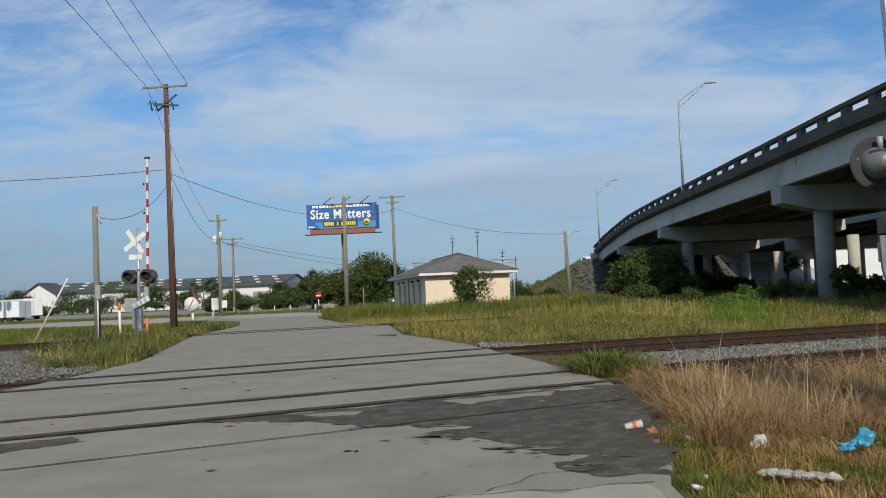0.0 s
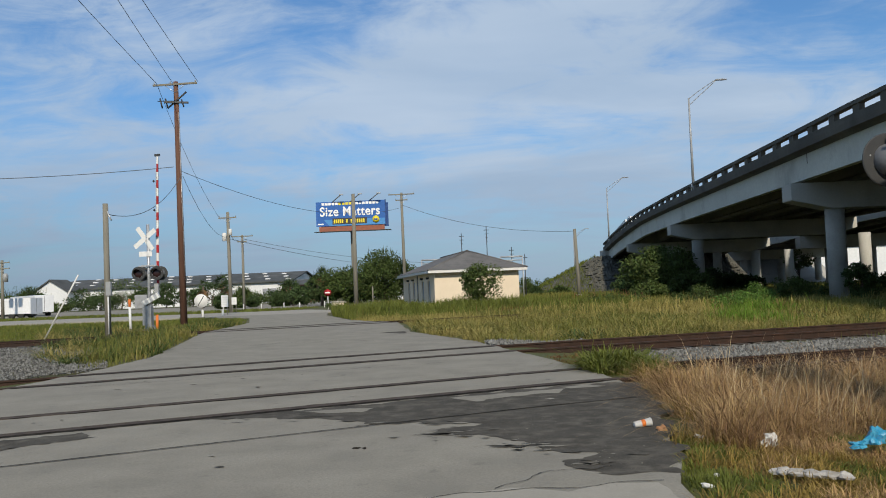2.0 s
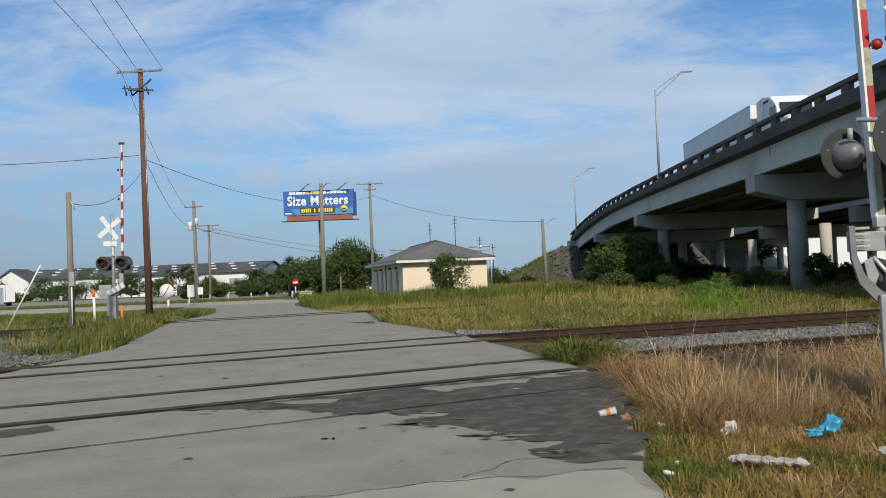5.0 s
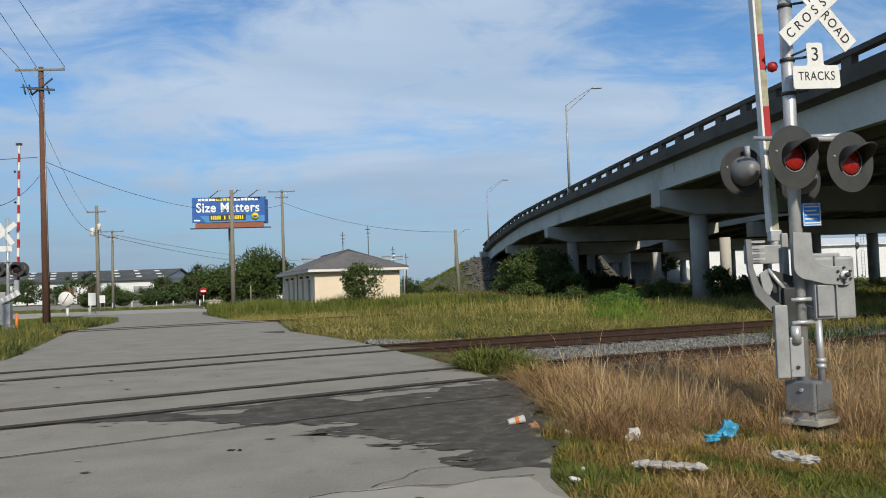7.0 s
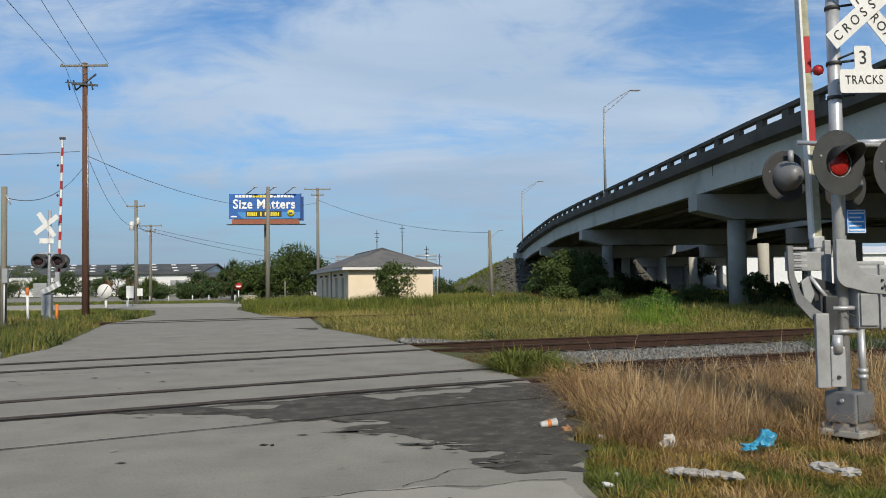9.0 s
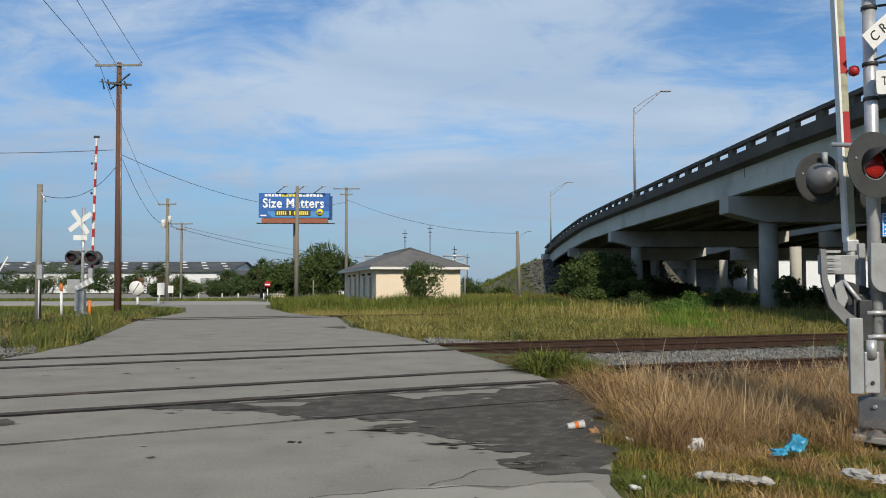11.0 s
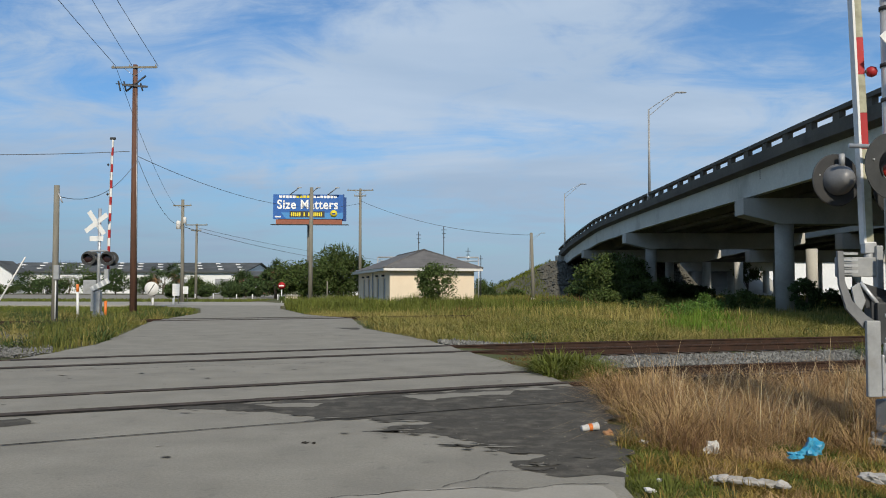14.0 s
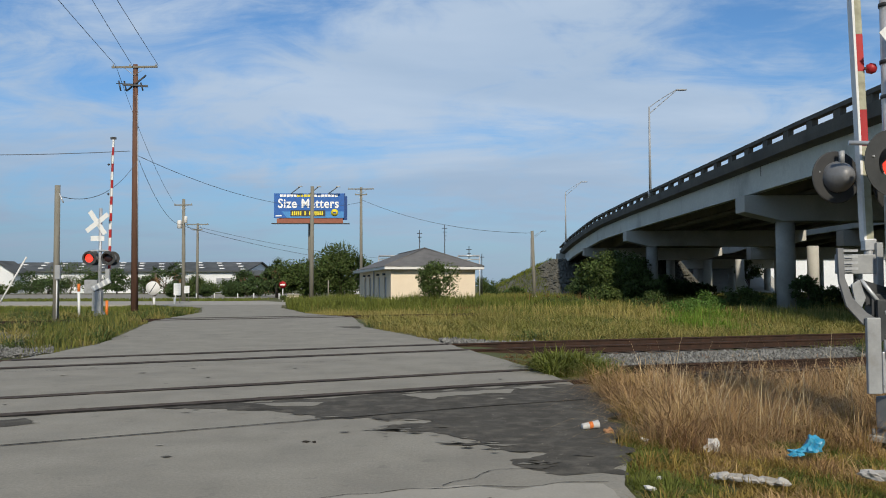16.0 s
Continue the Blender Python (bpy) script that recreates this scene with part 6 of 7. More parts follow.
def near_grass():
    verge = lambda x, y: (x > edge_x(ROAD_R, y) - 0.03) & ~((np.abs(x - 4.55) < 0.30) & (np.abs(y - 8.38) < 0.42))

    def brush_spots(n, pad=0.28):
        cx, cy = scatter(n, 1.9, 10.5, 7.3, 14.0)
        lump = patchy(cx, cy, 0.9, 31.0)
        near_line = 7.95 + 0.35 * np.sin(cx * 2.1) + 0.3 * lump
        k = (cx > edge_x(ROAD_R, cy) + pad + 0.25 * lump) & (cy > near_line) & (cy < 11.5 + 0.33 * cx) & (lump > -0.75)
        return cx[k], cy[k]

    cx, cy = brush_spots(720)
    tufts(cx, cy, 80, 0.15, 0.22, 0.70, 0.0052, 1.5, M["straw"], "dry_brush", "tangled dry straw-coloured brush on the verge", "dry grass", verge)
    cx, cy = brush_spots(330)
    tufts(cx, cy, 60, 0.16, 0.15, 0.55, 0.0062, 1.5, M["straw_dark"], "brown_brush", "brown dry stems tangled in the brush", "dry grass", verge)
    cx, cy = brush_spots(130)
    tufts(cx, cy, 45, 0.12, 0.15, 0.45, 0.008, 1.0, M["grass_yellow"], "yellow_tufts", "yellowing tufts in the dry brush", "grass", verge)
    cx, cy = brush_spots(210, 0.6)
    tufts(cx, cy, 6, 0.07, 0.55, 0.95, 0.0065, 1.0, M["straw_pale"], "pale_stalks", "pale broken stalks tangled in the brush", "dry grass", verge)
    cx, cy = brush_spots(150, 0.7)
    tufts(cx, cy, 3, 0.05, 0.7, 1.08, 0.007, 0.5, M["straw_pale"], "seed_stalks", "thin dry seed stalks above the brush", "dry grass", verge)
    # sward nearest the eye, in green and yellow patches
    cx, cy = scatter(3400, 1.2, 9.0, 4.2, 8.5)
    g = patchy(cx, cy, 1.0, 3.0) + 0.10 * (6.6 - cy) + rng.normal(0, 0.10, len(cx))
    inside = (cx > edge_x(ROAD_R, cy) + 0.02 + 0.12 * patchy(cx, cy, 2.5, 6.0)) & (cy < 8.3 + 0.25 * np.sin(cx * 2.1))
    for sel, m_, nm, lb, hh in ((inside & (g > 0.06), "grass_green", "green_sward", "short green grass on the verge", 0.15), (inside & (g <= 0.06) & (g > -0.27), "grass_yellow", "yellow_sward", "short yellowing grass on the verge", 0.20), (inside & (g <= -0.27), "straw", "straw_sward", "short straw-coloured grass on the verge", 0.22)):
        tufts(cx[sel], cy[sel], 34, 0.09, 0.05, hh, 0.0075, 1.1, M[m_], nm, lb, "grass", verge)
    cx, cy = scatter(900, 1.0, 9.0, -5.0, 4.3)
    k = cx > edge_x(ROAD_R, cy) + 0.15
    tufts(cx[k], cy[k], 22, 0.11, 0.05, 0.18, 0.009, 1.1, M["grass_green"], "low_verge_grass", "short green grass on the verge", "grass", verge)
    # darker growth past the signal
    cx, cy = scatter(330, 6.2, 14.5, 10.5, 21.0)
    k = (cx / cy > 0.50) & (cx / cy < 0.75) & off_tracks(cx, cy, 0.9)
    tufts(cx[k], cy[k], 46, 0.22, 0.15, 0.60, 0.016, 1.1, M["leaf_dark"], "rank_weeds", "dark green rank weeds past the signal", "weeds", verge)
    # weeds growing at the road's edge beside the rails
    n = 75
    cx = rng.normal(2.15, 0.32, n)
    cy = 14.6 + 0.45 * (cx - 2.1) + rng.normal(0, 0.5, n)
    tufts(cx[:45], cy[:45], 60, 0.15, 0.16, 0.55, 0.024, 1.3, M["grass_green"], "leafy_weeds", "leafy dark green weeds between the rails", "weeds", verge)
    tufts(cx, cy, 40, 0.15, 0.10, 0.42, 0.018, 1.1, M["grass_green"], "edge_weeds", "leafy green weeds between the rails", "weeds", verge)
    cx = rng.uniform(0.3, 2.6, 60)
    cy = 15.6 + 0.4 * cx + rng.normal(0, 0.9, 60)
    tufts(cx, cy, 30, 0.16, 0.05, 0.16, 0.014, 1.4, M["weed_red"], "edge_stubble", "low rust-brown stubble between the rails", "grass", verge)
    cx, cy = scatter(70, 2.6, 12.0, 14.6, 19.5)
    tufts(cx, cy, 24, 0.14, 0.06, 0.26, 0.012, 1.1, M["straw_dark"], "track_weeds", "dry brown weeds on the ballast", "weeds", verge)
    cx, cy = scatter(26, 2.2, 3.6, 11.2, 13.4)
    tufts(cx, cy, 50, 0.12, 0.15, 0.45, 0.010, 0.9, M["grass_yellow"], "edge_tufts", "yellowing tufts beside the near rail", "grass", verge)


def field_grass():
    # the field between the tracks and the overpass
    x, y = scatter(210000, -8, 48, 21, 62)
    r = edge_x(ROAD_R, y)
    k = (x > r + 0.25) & (off_tracks(x, y, 1.75) | ((x > 1.5) & (y > 34)))
    x, y = x[k], y[k]
    g = patchy(x, y, 0.16, 2.0)
    h = np.clip(0.36 + 0.42 * g + 0.0045 * (y - 22), 0.08, 1.0) * rng.uniform(0.5, 1.2, len(x))
    h *= smooth(0.1, 1.2, x - edge_x(ROAD_R, y)) * 0.75 + 0.25
    kind = patchy(x, y, 0.09, 12.0) + rng.normal(0, 0.16, len(x))
    green = kind > 0.17
    tan = kind < -0.10
    w = 0.007 + 0.00032 * y
    for sel, m_, nm, lb in ((~green & ~tan, "grass_olive", "field_grass", "tall olive field grass"), (tan, "tan_grass", "field_straw", "tall tan field grass gone to seed"), (green, "grass_green", "field_weeds", "taller green weeds in the field")):
        blades(nm, x[sel], y[sel], ground_z(x[sel], y[sel]) - 0.03, h[sel], w[sel], 0.85, M[m_], lb)
    # leaning clumps that break up the sward
    for n, m_, nm, lb, lo in ((1100, "grass_olive", "field_tufts", "leaning olive clumps in the field", -0.1), (1000, "tan_grass", "seed_tufts", "leaning tan clumps in the field", -0.1), (420, "leaf", "weed_tufts", "dark green leafy clumps in the field", 0.18)):
        cx, cy = scatter(n, -4, 22, 22, 48)
        k = (cx > edge_x(ROAD_R, cy) + 0.35) & off_tracks(cx, cy, 1.9) & (patchy(cx, cy, 0.3, len(nm) * 1.7) > lo)
        tufts(cx[k], cy[k], 48, 0.35, 0.2, 0.62, 0.020, 1.5, M[m_], nm, lb, "grass")
    # rank green growth before the building
    x, y = scatter(42000, -13, 9, 47, 61.5)
    k = (x > edge_x(ROAD_R, y) + 0.4) & off_tracks(x, y, 1.2)
    x, y = x[k], y[k]
    h = (1.0 + 0.40 * patchy(x, y, 0.35, 5.0)) * rng.uniform(0.4, 1.2, len(x)) * (0.35 + 0.65 * smooth(47, 53, y))
    blades("tall_weeds", x, y, ground_z(x, y) - 0.03, h, np.full(len(x), 0.05), 0.4, M["grass_green"], "rank green weeds in front of the building", "weeds")
    def stand(name, n, cx, cy, sx, sy, hh, material, label):
        x, y = rng.normal(cx, sx, n), rng.normal(cy, sy, n)
        k = (x > edge_x(ROAD_R, y) + 0.4) & off_tracks(x, y, 1.5)
        x, y = x[k], y[k]
        blades(name, x, y, ground_z(x, y) - 0.03, hh * rng.uniform(0.35, 1.15, len(x)) * (0.8 + 0.5 * patchy(x, y, 1.1, 3.0)), 0.016 + 0.0006 * y, 0.7, material, label, "weeds")

    stand("lime_weeds", 1500, 9.2, 30.5, 0.45, 1.7, 0.8, M["lime"], "lime green weeds standing in the field")
    stand("lime_weeds", 1400, 11.6, 38.5, 0.7, 2.2, 0.95, M["lime"], "lime green weeds standing in the field")
    stand("red_weeds", 2600, 7.6, 59.0, 1.1, 1.6, 1.25, M["weed_red"], "red-brown dry weeds by the pole")
    stand("red_weeds", 900, 1.3, 50.0, 0.8, 0.9, 0.7, M["weed_red"], "red-brown dry weeds in the field")
    stand("seed_grass", 7000, 9.5, 45.0, 5.0, 4.0, 0.95, M["tan_grass"], "tan grass gone to seed in the field")
    # far side, towards the bridge's end and the columns
    x, y = scatter(46000, -14, 60, 60, 122)
    k = (x > edge_x(ROAD_R, np.minimum(y, 66)) + 0.6) & ~((x > -9.5) & (x < 3.5) & (y > 61.5) & (y < 84))
    x, y = x[k], y[k]
    h = (0.62 + 0.3 * patchy(x, y, 0.2, 8.0)) * rng.uniform(0.5, 1.2, len(x))
    blades("far_field_grass", x, y, ground_z(x, y) - 0.03, h, np.full(len(x), 0.075), 0.4, M["grass_olive"], "rough grass under and beside the overpass")


def left_grass():
    x, y = scatter(150000, -62, -8, 16, 66)
    l = edge_x(ROAD_L, y)
    k = (x < l - 0.15) & off_tracks(x, y, 1.8) & (x > -0.95 * y - 6) & ~((x < -0.49 * y + 0.3 * np.sin(y * 3)) & (y < 32)) & (x < -9.2 + 0.02 * y)
    x, y = x[k], y[k]
    g = patchy(x, y, 0.25, 7.0)
    near = smooth(-7, 0, x - edge_x(ROAD_L, y)) * (1 - smooth(36, 44, y))
    h = np.clip(0.22 + 0.12 * g + 0.42 * near, 0.06, 0.9) * rng.uniform(0.5, 1.25, len(x))
    h *= smooth(0.1, 1.0, edge_x(ROAD_L, y) - x) * 0.7 + 0.3
    tan = (patchy(x, y, 0.4, 17.0) * 0.5 + near * 0.55 + rng.normal(0, 0.25, len(x))) > 0.33
    w = 0.010 + 0.0005 * y
    for sel, m_, nm, lb in ((~tan, "grass_green", "left_verge_grass", "green grass beside the road"), (tan, "grass_olive", "left_verge_weeds", "tall tan and green weeds round the signal")):
        blades(nm.replace("left_", ""), x[sel], y[sel], ground_z(x[sel], y[sel]) - 0.03, h[sel], w[sel], 0.5, M[m_], lb)
    for n, m_, nm, lb, hi in ((420, "leaf", "verge_clumps", "dark green leafy weeds beside the road", 0.75), (360, "tan_grass", "verge_straw", "leaning tan grass beside the road", 0.7)):
        cx, cy = scatter(n, -24, -8.5, 20, 46)
        k = (cx < edge_x(ROAD_L, cy) - 0.25) & off_tracks(cx, cy, 1.5) & (cx > -0.55 * cy) & (patchy(cx, cy, 0.35, hi * 9) > -0.12)
        tufts(cx[k], cy[k], 46, 0.3, 0.15, hi, 0.022, 1.2, M[m_], nm, lb, "weeds")
    x, y = scatter(22000, -150, -20, 82.5, 97)
    blades("street_verge", x, y, ground_z(x, y) - 0.03, rng.uniform(0.12, 0.35, len(x)), np.full(len(x), 0.09), 0.5, M["grass_green"], "green verge beyond the street")


near_grass()
field_grass()
left_grass()


def leaf_cloud(centres, radii, per, size, material, name, parent):
    """Small leaves scattered in uneven clumps."""
    c = np.repeat(centres, per, 0)
    rr = np.repeat(radii, per)
    n = len(c)
    d = rng.normal(0, 1, (n, 3))
    d /= np.linalg.norm(d, axis=1)[:, None]
    p = c + d * (rr * rng.uniform(0.25, 1.1, n) ** 0.7)[:, None] * np.array([1, 1, 0.8])
    u = rng.normal(0, 1, (n, 3))
    u /= np.linalg.norm(u, axis=1)[:, None]
    v = np.cross(u, rng.normal(0, 1, (n, 3)))
    v /= np.linalg.norm(v, axis=1)[:, None]
    s = size * rng.uniform(0.6, 1.4, n)[:, None]
    V = np.stack([p - u * s, p + v * s * 0.42, p + u * s, p - v * s * 0.42], 1)
    F = np.arange(n * 4).reshape(n, 4)
    return np_mesh(name, V.reshape(-1, 3), F, material, parent)


def bush(kind, x, y, w, h, label, material, clumps, per, size, trunk=0.15, base=0.15, spiky=False, depth=None, z=-0.15, category="tree", lift=0.0):
    t = empty(kind, pose(x, y, z))
    tagged(t, label, category)
    depth = depth or w * 0.8
    n = clumps
    d = rng.normal(0, 1, (n, 3))
    d /= np.linalg.norm(d, axis=1)[:, None]
    rad = rng.uniform(0.35, 1.0, n) ** 0.6
    zc = h * (0.5 + base / 2)
    c = d * rad[:, None] * np.array([w / 2 * 0.82, depth / 2 * 0.82, h * (0.5 - base / 2) * 0.84]) + np.array([0, 0, zc + lift])
    c[:, 0] *= 1 + 0.25 * rng.normal(0, 1, n) * 0.5
    radii = rng.uniform(0.09, 0.19, n) * (w + h) / 2
    tr = bmesh.new()
    bm_tube(tr, (0, 0, -0.3), (0.05 * w, 0, h * 0.45), trunk, trunk * 0.6, 10)
    part("trunk", tr, M["bark"], t)
    for i in range(min(9, n)):
        q = Vector(c[i])
        part("limb", tube((0.03 * w, 0, h * (0.18 + 0.03 * i)), q, trunk * 0.38, trunk * 0.1, 7), M["bark"], t)
    leaf_cloud(c, radii, per, size, material, "crown", t)
    if spiky:
        m = 420
        x_ = rng.normal(0, w * 0.20, m)
        y_ = rng.normal(0, depth * 0.2, m)
        zz = h * (0.80 + 0.14 * rng.uniform(-1, 1, m)) * np.clip(1.06 - 0.9 * (x_ / w) ** 2 * 3, 0.5, 1.1)
        L = rng.uniform(0.5, 1.2, m)
        a = rng.uniform(0, 2 * np.pi, m)
        el = rng.uniform(0.5, 1.4, m)
        dirv = np.stack([np.cos(a) * np.cos(el), np.sin(a) * np.cos(el), np.sin(el)], 1) * L[:, None]
        side = np.stack([-np.sin(a), np.cos(a), np.zeros(m)], 1) * 0.045
        p0 = np.stack([x_, y_, zz], 1)
        V = np.stack([p0 - side, p0 + side, p0 + dirv], 1)
        tagged(np_mesh("shoot_spray", V.reshape(-1, 3), np.arange(m * 3).reshape(m, 3), material, t), kind="stuff")
    return t


# by the building and the billboard
bush("tree", -0.6, 57.5, 3.5, 3.6, "leafy young tree before the cream wall", M["leaf"], 64, 70, 0.09, 0.07, 0.10)
bush("tree", -13.2, 102, 8.6, 6.7, "broad dark green tree with upright shoots", M["leaf"], 120, 110, 0.17, 0.25, 0.0, True)
bush("tree", -18.4, 106, 8.5, 5.0, "dense dark green roadside tree", M["leaf"], 80, 100, 0.2, 0.2, 0.05)
bush("tree", -22.8, 112, 5.4, 4.4, "dense dark green roadside tree", M["leaf_dark"], 60, 90, 0.2, 0.2, 0.05, True)
bush("bush", -27.2, 120, 5.5, 3.0, "low dark green bush at the street", M["leaf_dark"], 40, 80, 0.2, 0.12, 0.0, category="bush")
bush("bush", -14.9, 80, 2.2, 0.9, "clipped green bush at the road fork", M["leaf"], 26, 70, 0.08, 0.05, 0.0, category="bush")
# under and beside the bridge
bush("bush", 16.2, 80, 8.0, 4.9, "big dark vine-covered bush beside the bridge", M["leaf"], 120, 120, 0.15, 0.15, 0.0, depth=9, category="bush")
bush("bush", 14.6, 86, 5.0, 2.6, "big dark vine-covered bush beside the bridge", M["leaf_dark"], 70, 100, 0.15, 0.15, 0.0, category="bush")
bush("bush", 21.5, 88, 6.5, 2.8, "dark green bush under the bridge", M["leaf_dark"], 70, 90, 0.15, 0.15, 0.0, category="bush")
bush("bush", 27.0, 92, 6.5, 2.2, "dark green bush under the bridge", M["leaf_dark"], 60, 90, 0.15, 0.15, 0.0, category="bush")
bush("bush", 13.4, 72, 3.6, 1.5, "dark green bush beside the bridge", M["leaf"], 60, 80, 0.14, 0.1, 0.0, category="bush")
bush("bush", 17.6, 74, 4.5, 2.4, "dark green bush beside the bridge", M["leaf"], 60, 80, 0.14, 0.1, 0.0, category="bush")
bush("bush", 20.0, 46.6, 1.9, 2.35, "green bush against a bridge column", M["leaf_dark"], 40, 80, 0.09, 0.06, 0.0, category="bush")
bush("weed_clump", 14.5, 47.0, 2.6, 1.25, "bright green weeds in the field", M["leaf_light"], 36, 60, 0.07, 0.02, 0.0, category="weeds")
bush("weed_clump", 12.0, 40.5, 3.4, 0.85, "bright green weeds in the field", M["leaf_light"], 40, 60, 0.06, 0.02, 0.0, category="weeds")
bush("weed_clump", 17.2, 49.0, 2.2, 1.7, "dark green weeds in the field", M["leaf"], 36, 60, 0.08, 0.02, 0.0, category="weeds")
bush("bush", 28.0, 60.0, 4.0, 1.6, "green bush under the bridge", M["leaf_dark"], 40, 60, 0.1, 0.05, 0.0, category="bush")
bush("tree", 46.0, 128.0, 5.0, 5.6, "slim tree seen under the bridge", M["leaf"], 36, 60, 0.16, 0.12, 0.4)
for i in range(16):
    x = 7.0 + 3.0 * i + 1.2 * math.sin(i * 5.1)
    bush("weed_clump", x, 52.5 + 2.0 * math.sin(i * 2.3) + 0.3 * i, 3.2, 0.9 + 0.35 * math.sin(i * 3.7), "green weeds along the overpass", M["leaf"], 26, 50, 0.07, 0.02, 0.0, category="weeds")


def hedge_row(n, x0, x1, y, hmin, hmax, label, material=None):
    for i in range(n):
        x = x0 + (x1 - x0) * (i + 0.5) / n + random.uniform(-1.6, 1.6)
        h = random.uniform(hmin, hmax) * random.choice((0.7, 0.9, 1.0, 1.15))
        w = (x1 - x0) / n * random.uniform(1.3, 2.6)
        bush("tree", x, y + random.uniform(-4, 4), w, h, label, material or random.choice((M["leaf"], M["leaf_dark"], M["leaf_dark"])), 38, 60, 0.2, 0.15, 0.0, random.random() < 0.4)


def palm(x, y, h, label, fronds=22, reach=1.7, z=-0.15):
    """A cabbage palm: trunk, hanging dead fronds and a round head of fans."""
    t = empty("palm_tree", pose(x, y, z))
    tagged(t, label, "palm tree", "palms at the yard")
    part("trunk", tube((0, 0, -0.3), (0.1, 0, h - reach * 0.5), 0.22, 0.16, 10), M["bark"], t)
    for nm, count, mat_, lo, hi in (("dead_fronds", 12, M["straw_dark"], -75, -35), ("crown", fronds, M["leaf_dark"], -25, 85)):
        V, F = [], []
        for i in range(count):
            a, e = rng.uniform(0, 2 * np.pi), radians(rng.uniform(lo, hi))
            out = np.array([np.cos(a) * np.cos(e), np.sin(a) * np.cos(e), np.sin(e)])
            side = np.array([-np.sin(a), np.cos(a), 0.0])
            root = np.array([0.1, 0, h - reach * 0.55])
            L = reach * rng.uniform(0.75, 1.1)
            for k in range(9):
                b = radians(-70 + 17.5 * k)
                tip = root + out * L * (0.45 + 0.55 * np.cos(b)) + side * L * 0.5 * np.sin(b) + np.array([0, 0, -0.25 * L * abs(np.sin(b))])
                mid = root + out * L * 0.42
                n0 = len(V)
                V += [mid - side * 0.05, mid + side * 0.05 + np.array([0, 0, 0.06]), tip]
                F.append((n0, n0 + 1, n0 + 2))
        np_mesh(nm, np.array(V), np.array(F), mat_, t)


for px_, py_, ph_ in ((-45.8, 131, 4.6), (-43.4, 133, 5.3), (-41.9, 130, 4.4)):
    palm(px_, py_, ph_, "short cabbage palm with hanging brown fronds", 26, 1.9)
palm(-22.2, 109, 5.0, "cabbage palm at the roadside trees", 26, 1.5)
hedge_row(26, -150, -36, 163, 2.6, 5.6, "dark green trees before the warehouses")
hedge_row(6, -38.5, -29, 118, 1.6, 2.7, "low green bushes at the yard's edge")
hedge_row(18, -45, 60, 245, 4.0, 6.5, "far dark green trees on the skyline")
hedge_row(10, -330, -150, 260, 5.0, 8.0, "far dark green trees on the skyline")
hedge_row(8, 120, 330, 260, 5.0, 8.0, "far dark green trees on the skyline")
hedge_row(4, 4.5, 11, 118, 0.9, 1.5, "far dark green trees on the skyline")


def stones(n, fx, label, small=0.025, large=0.075):
    """Loose ballast, small angular stones."""
    x, y = fx(n)
    m = len(x)
    s = rng.uniform(small, large, m)
    base = np.array([(1, 0, 0), (-1, 0, 0), (0, 1, 0), (0, -1, 0), (0, 0, 1), (0, 0, -0.6)], float)
    V = base[None] * s[:, None, None] * rng.uniform(0.6, 1.3, (m, 6, 1))
    a = rng.uniform(0, 6.28, m)
    R_ = np.stack([np.stack([np.cos(a), -np.sin(a), 0 * a], 1), np.stack([np.sin(a), np.cos(a), 0 * a], 1), np.stack([0 * a, 0 * a, 1 + 0 * a], 1)], 1)
    V = np.einsum("nij,nkj->nki", R_, V)
    V += np.stack([x, y, ground_z(x, y) + 0.055 + rng.uniform(-0.03, 0.03, m)], 1)[:, None]
    T = np.array([(0, 2, 4), (2, 1, 4), (1, 3, 4), (3, 0, 4), (2, 0, 5), (1, 2, 5), (3, 1, 5), (0, 3, 5)])
    F = (np.arange(m) * 6)[:, None, None] + T[None]
    ob = np_mesh("ballast_stones", V.reshape(-1, 3), F.reshape(-1, 3), M["stone"])
    tagged(ob, label, "gravel", kind="stuff")


def between(c0, c1, x0, x1):
    def place(n):
        x = rng.uniform(x0, x1, n)
        u = rng.uniform(0, 1, n)
        y = np.array([course(c0 + (c1 - c0) * b, 0.5, a) for a, b in zip(x, u)])
        k = (x > edge_x(ROAD_R, y) + 0.1) | (x < edge_x(ROAD_L, y) - 0.1)
        return x[k], y[k]
    return place


stones(19000, between(15.2, 17.4, 2.2, 15), "grey crushed stone between the tracks", 0.02, 0.06)
def left_bed(n):
    y = rng.uniform(17.5, 31, n)
    x = -0.49 * y - rng.uniform(-0.4, 8.0, n)
    k = (x < edge_x(ROAD_L, y) - 0.1)
    return x[k], y[k]


stones(22000, left_bed, "grey crushed stone beside the track", 0.018, 0.042)
stones(5000, between(20.9, 22.4, -1.5, 2.5), "grey crushed stone beside the track")


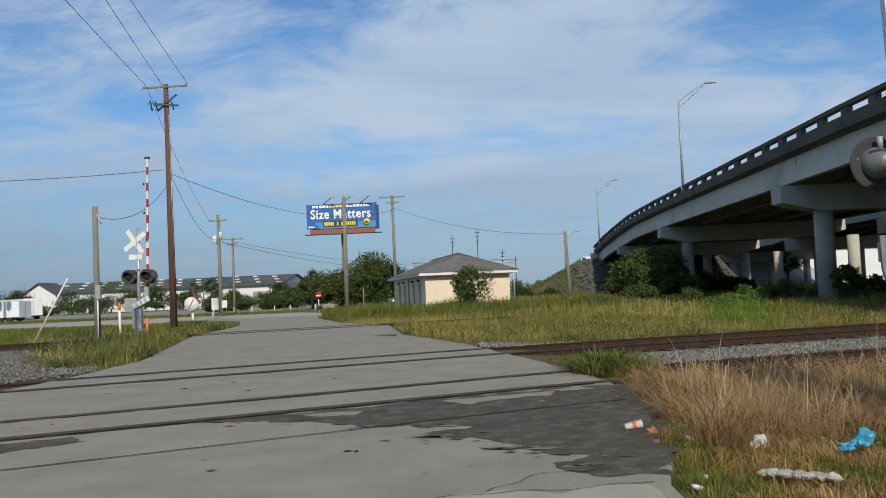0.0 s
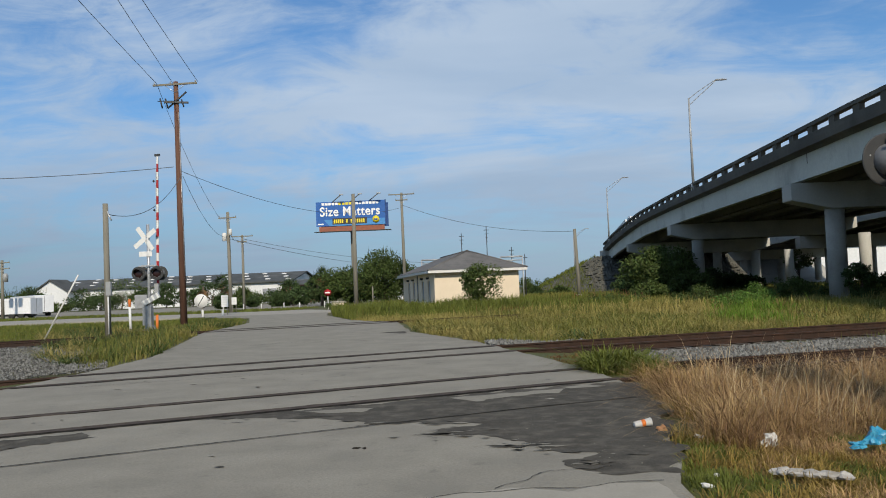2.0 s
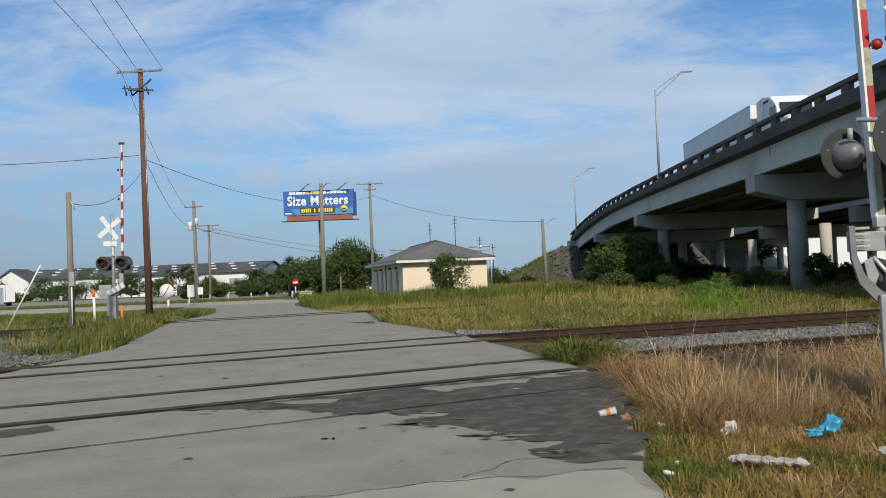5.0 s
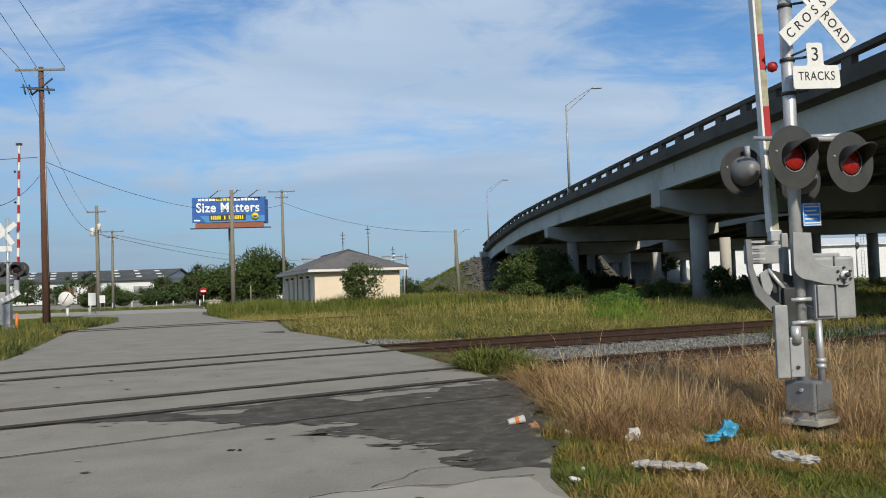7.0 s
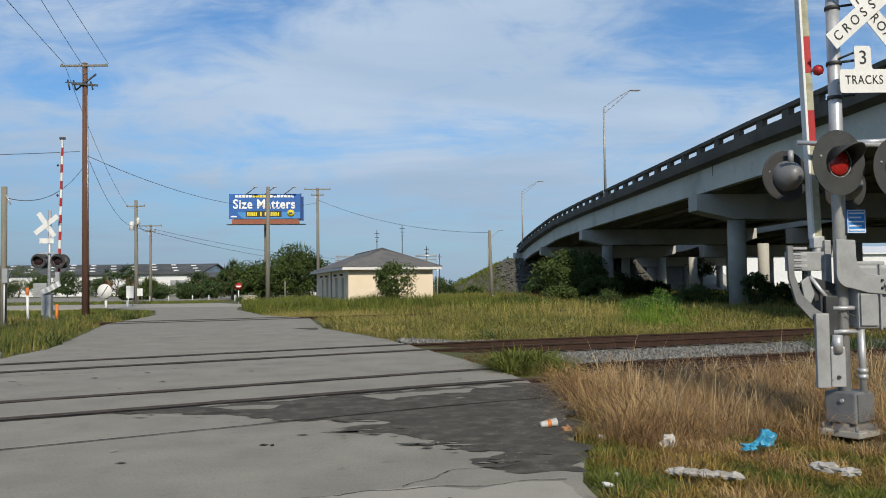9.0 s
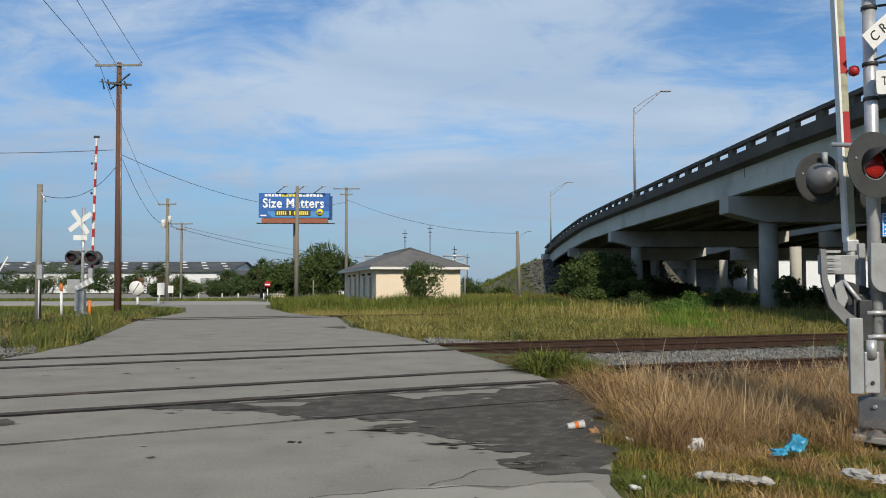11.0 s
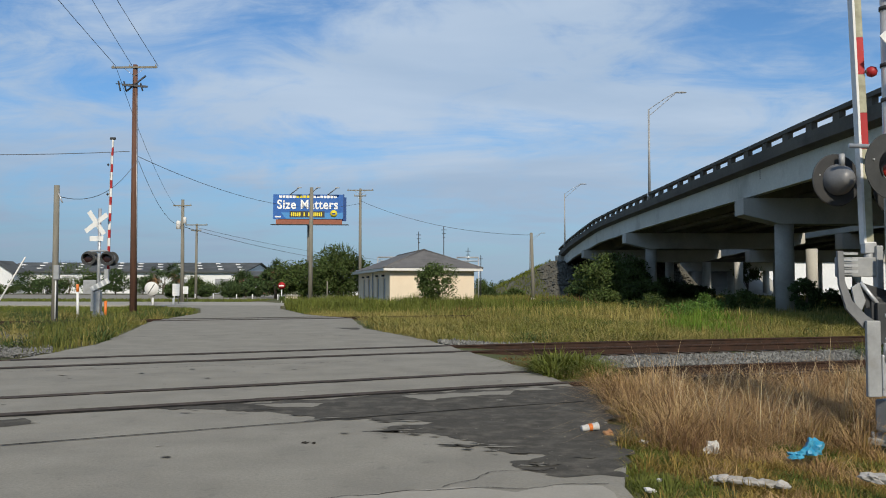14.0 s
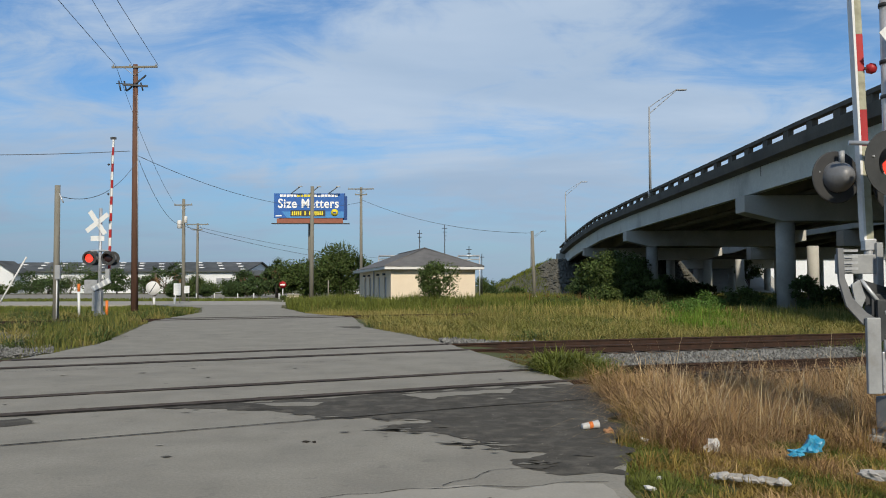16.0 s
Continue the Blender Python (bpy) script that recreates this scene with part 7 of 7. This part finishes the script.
def slope_cover():
    """Grass and loose rock on the slope at the bridge's end."""
    x, y = scatter(26000, 0.0, 16.2, 110, 175)
    z = np.array([bank_height(a, b) for a, b in zip(x, y)])
    k = (z > 0.05) & ((x < 14.0) | (y > 128))
    x, y, z = x[k], y[k], z[k]
    blades("slope_grass", x, y, z - 0.1, rng.uniform(0.25, 0.7, len(x)), np.full(len(x), 0.10), 0.5, M["grass_green"], "rough olive grass on the bank of the ramp")
    x, y = scatter(2000, 13.8, 34, 109.5, 124)
    z = np.array([bank_height(a, b) for a, b in zip(x, y)])
    m = len(x)
    s_ = rng.uniform(0.15, 0.5, m)
    base = np.array([(1, 0, 0), (-1, 0, 0), (0, 1, 0), (0, -1, 0), (0, 0, 0.8), (0, 0, -0.6)], float)
    V = base[None] * s_[:, None, None] * rng.uniform(0.6, 1.4, (m, 6, 1)) + np.stack([x, y, z + 0.05], 1)[:, None]
    T = np.array([(0, 2, 4), (2, 1, 4), (1, 3, 4), (3, 0, 4), (2, 0, 5), (1, 2, 5), (3, 1, 5), (0, 3, 5)])
    F = (np.arange(m) * 6)[:, None, None] + T[None]
    tagged(np_mesh("riprap", V.reshape(-1, 3), F.reshape(-1, 3), M["rock"]), "loose grey rock on the slope under the bridge end", "rocks", kind="stuff")


slope_cover()


def motions():
    # the truck crosses the bridge towards and past the eye
    rows = []
    for i in range(65):
        t = i * 0.25
        y = 60.6 - 21.7 * (t - 5.5)
        a = deck_top(y - 1.5) - 0.86
        b = deck_top(y - 20) - 0.86
        pitch = math.degrees(math.atan2(a - b, 18.5))
        rows.append((t, pose(19.6, y, a + (a - b) / 18.5 * 1.5, pitch, 0, 0)))
    walk(truck, rows)
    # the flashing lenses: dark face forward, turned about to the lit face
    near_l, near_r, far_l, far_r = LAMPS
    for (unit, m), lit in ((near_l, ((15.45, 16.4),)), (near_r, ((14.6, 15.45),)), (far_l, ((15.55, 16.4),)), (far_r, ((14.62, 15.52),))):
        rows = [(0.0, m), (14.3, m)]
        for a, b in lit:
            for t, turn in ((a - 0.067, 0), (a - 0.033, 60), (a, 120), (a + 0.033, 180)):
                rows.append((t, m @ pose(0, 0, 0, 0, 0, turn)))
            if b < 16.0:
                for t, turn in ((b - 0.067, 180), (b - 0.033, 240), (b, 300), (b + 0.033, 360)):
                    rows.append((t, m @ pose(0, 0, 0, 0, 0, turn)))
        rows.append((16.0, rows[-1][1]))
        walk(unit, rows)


motions()
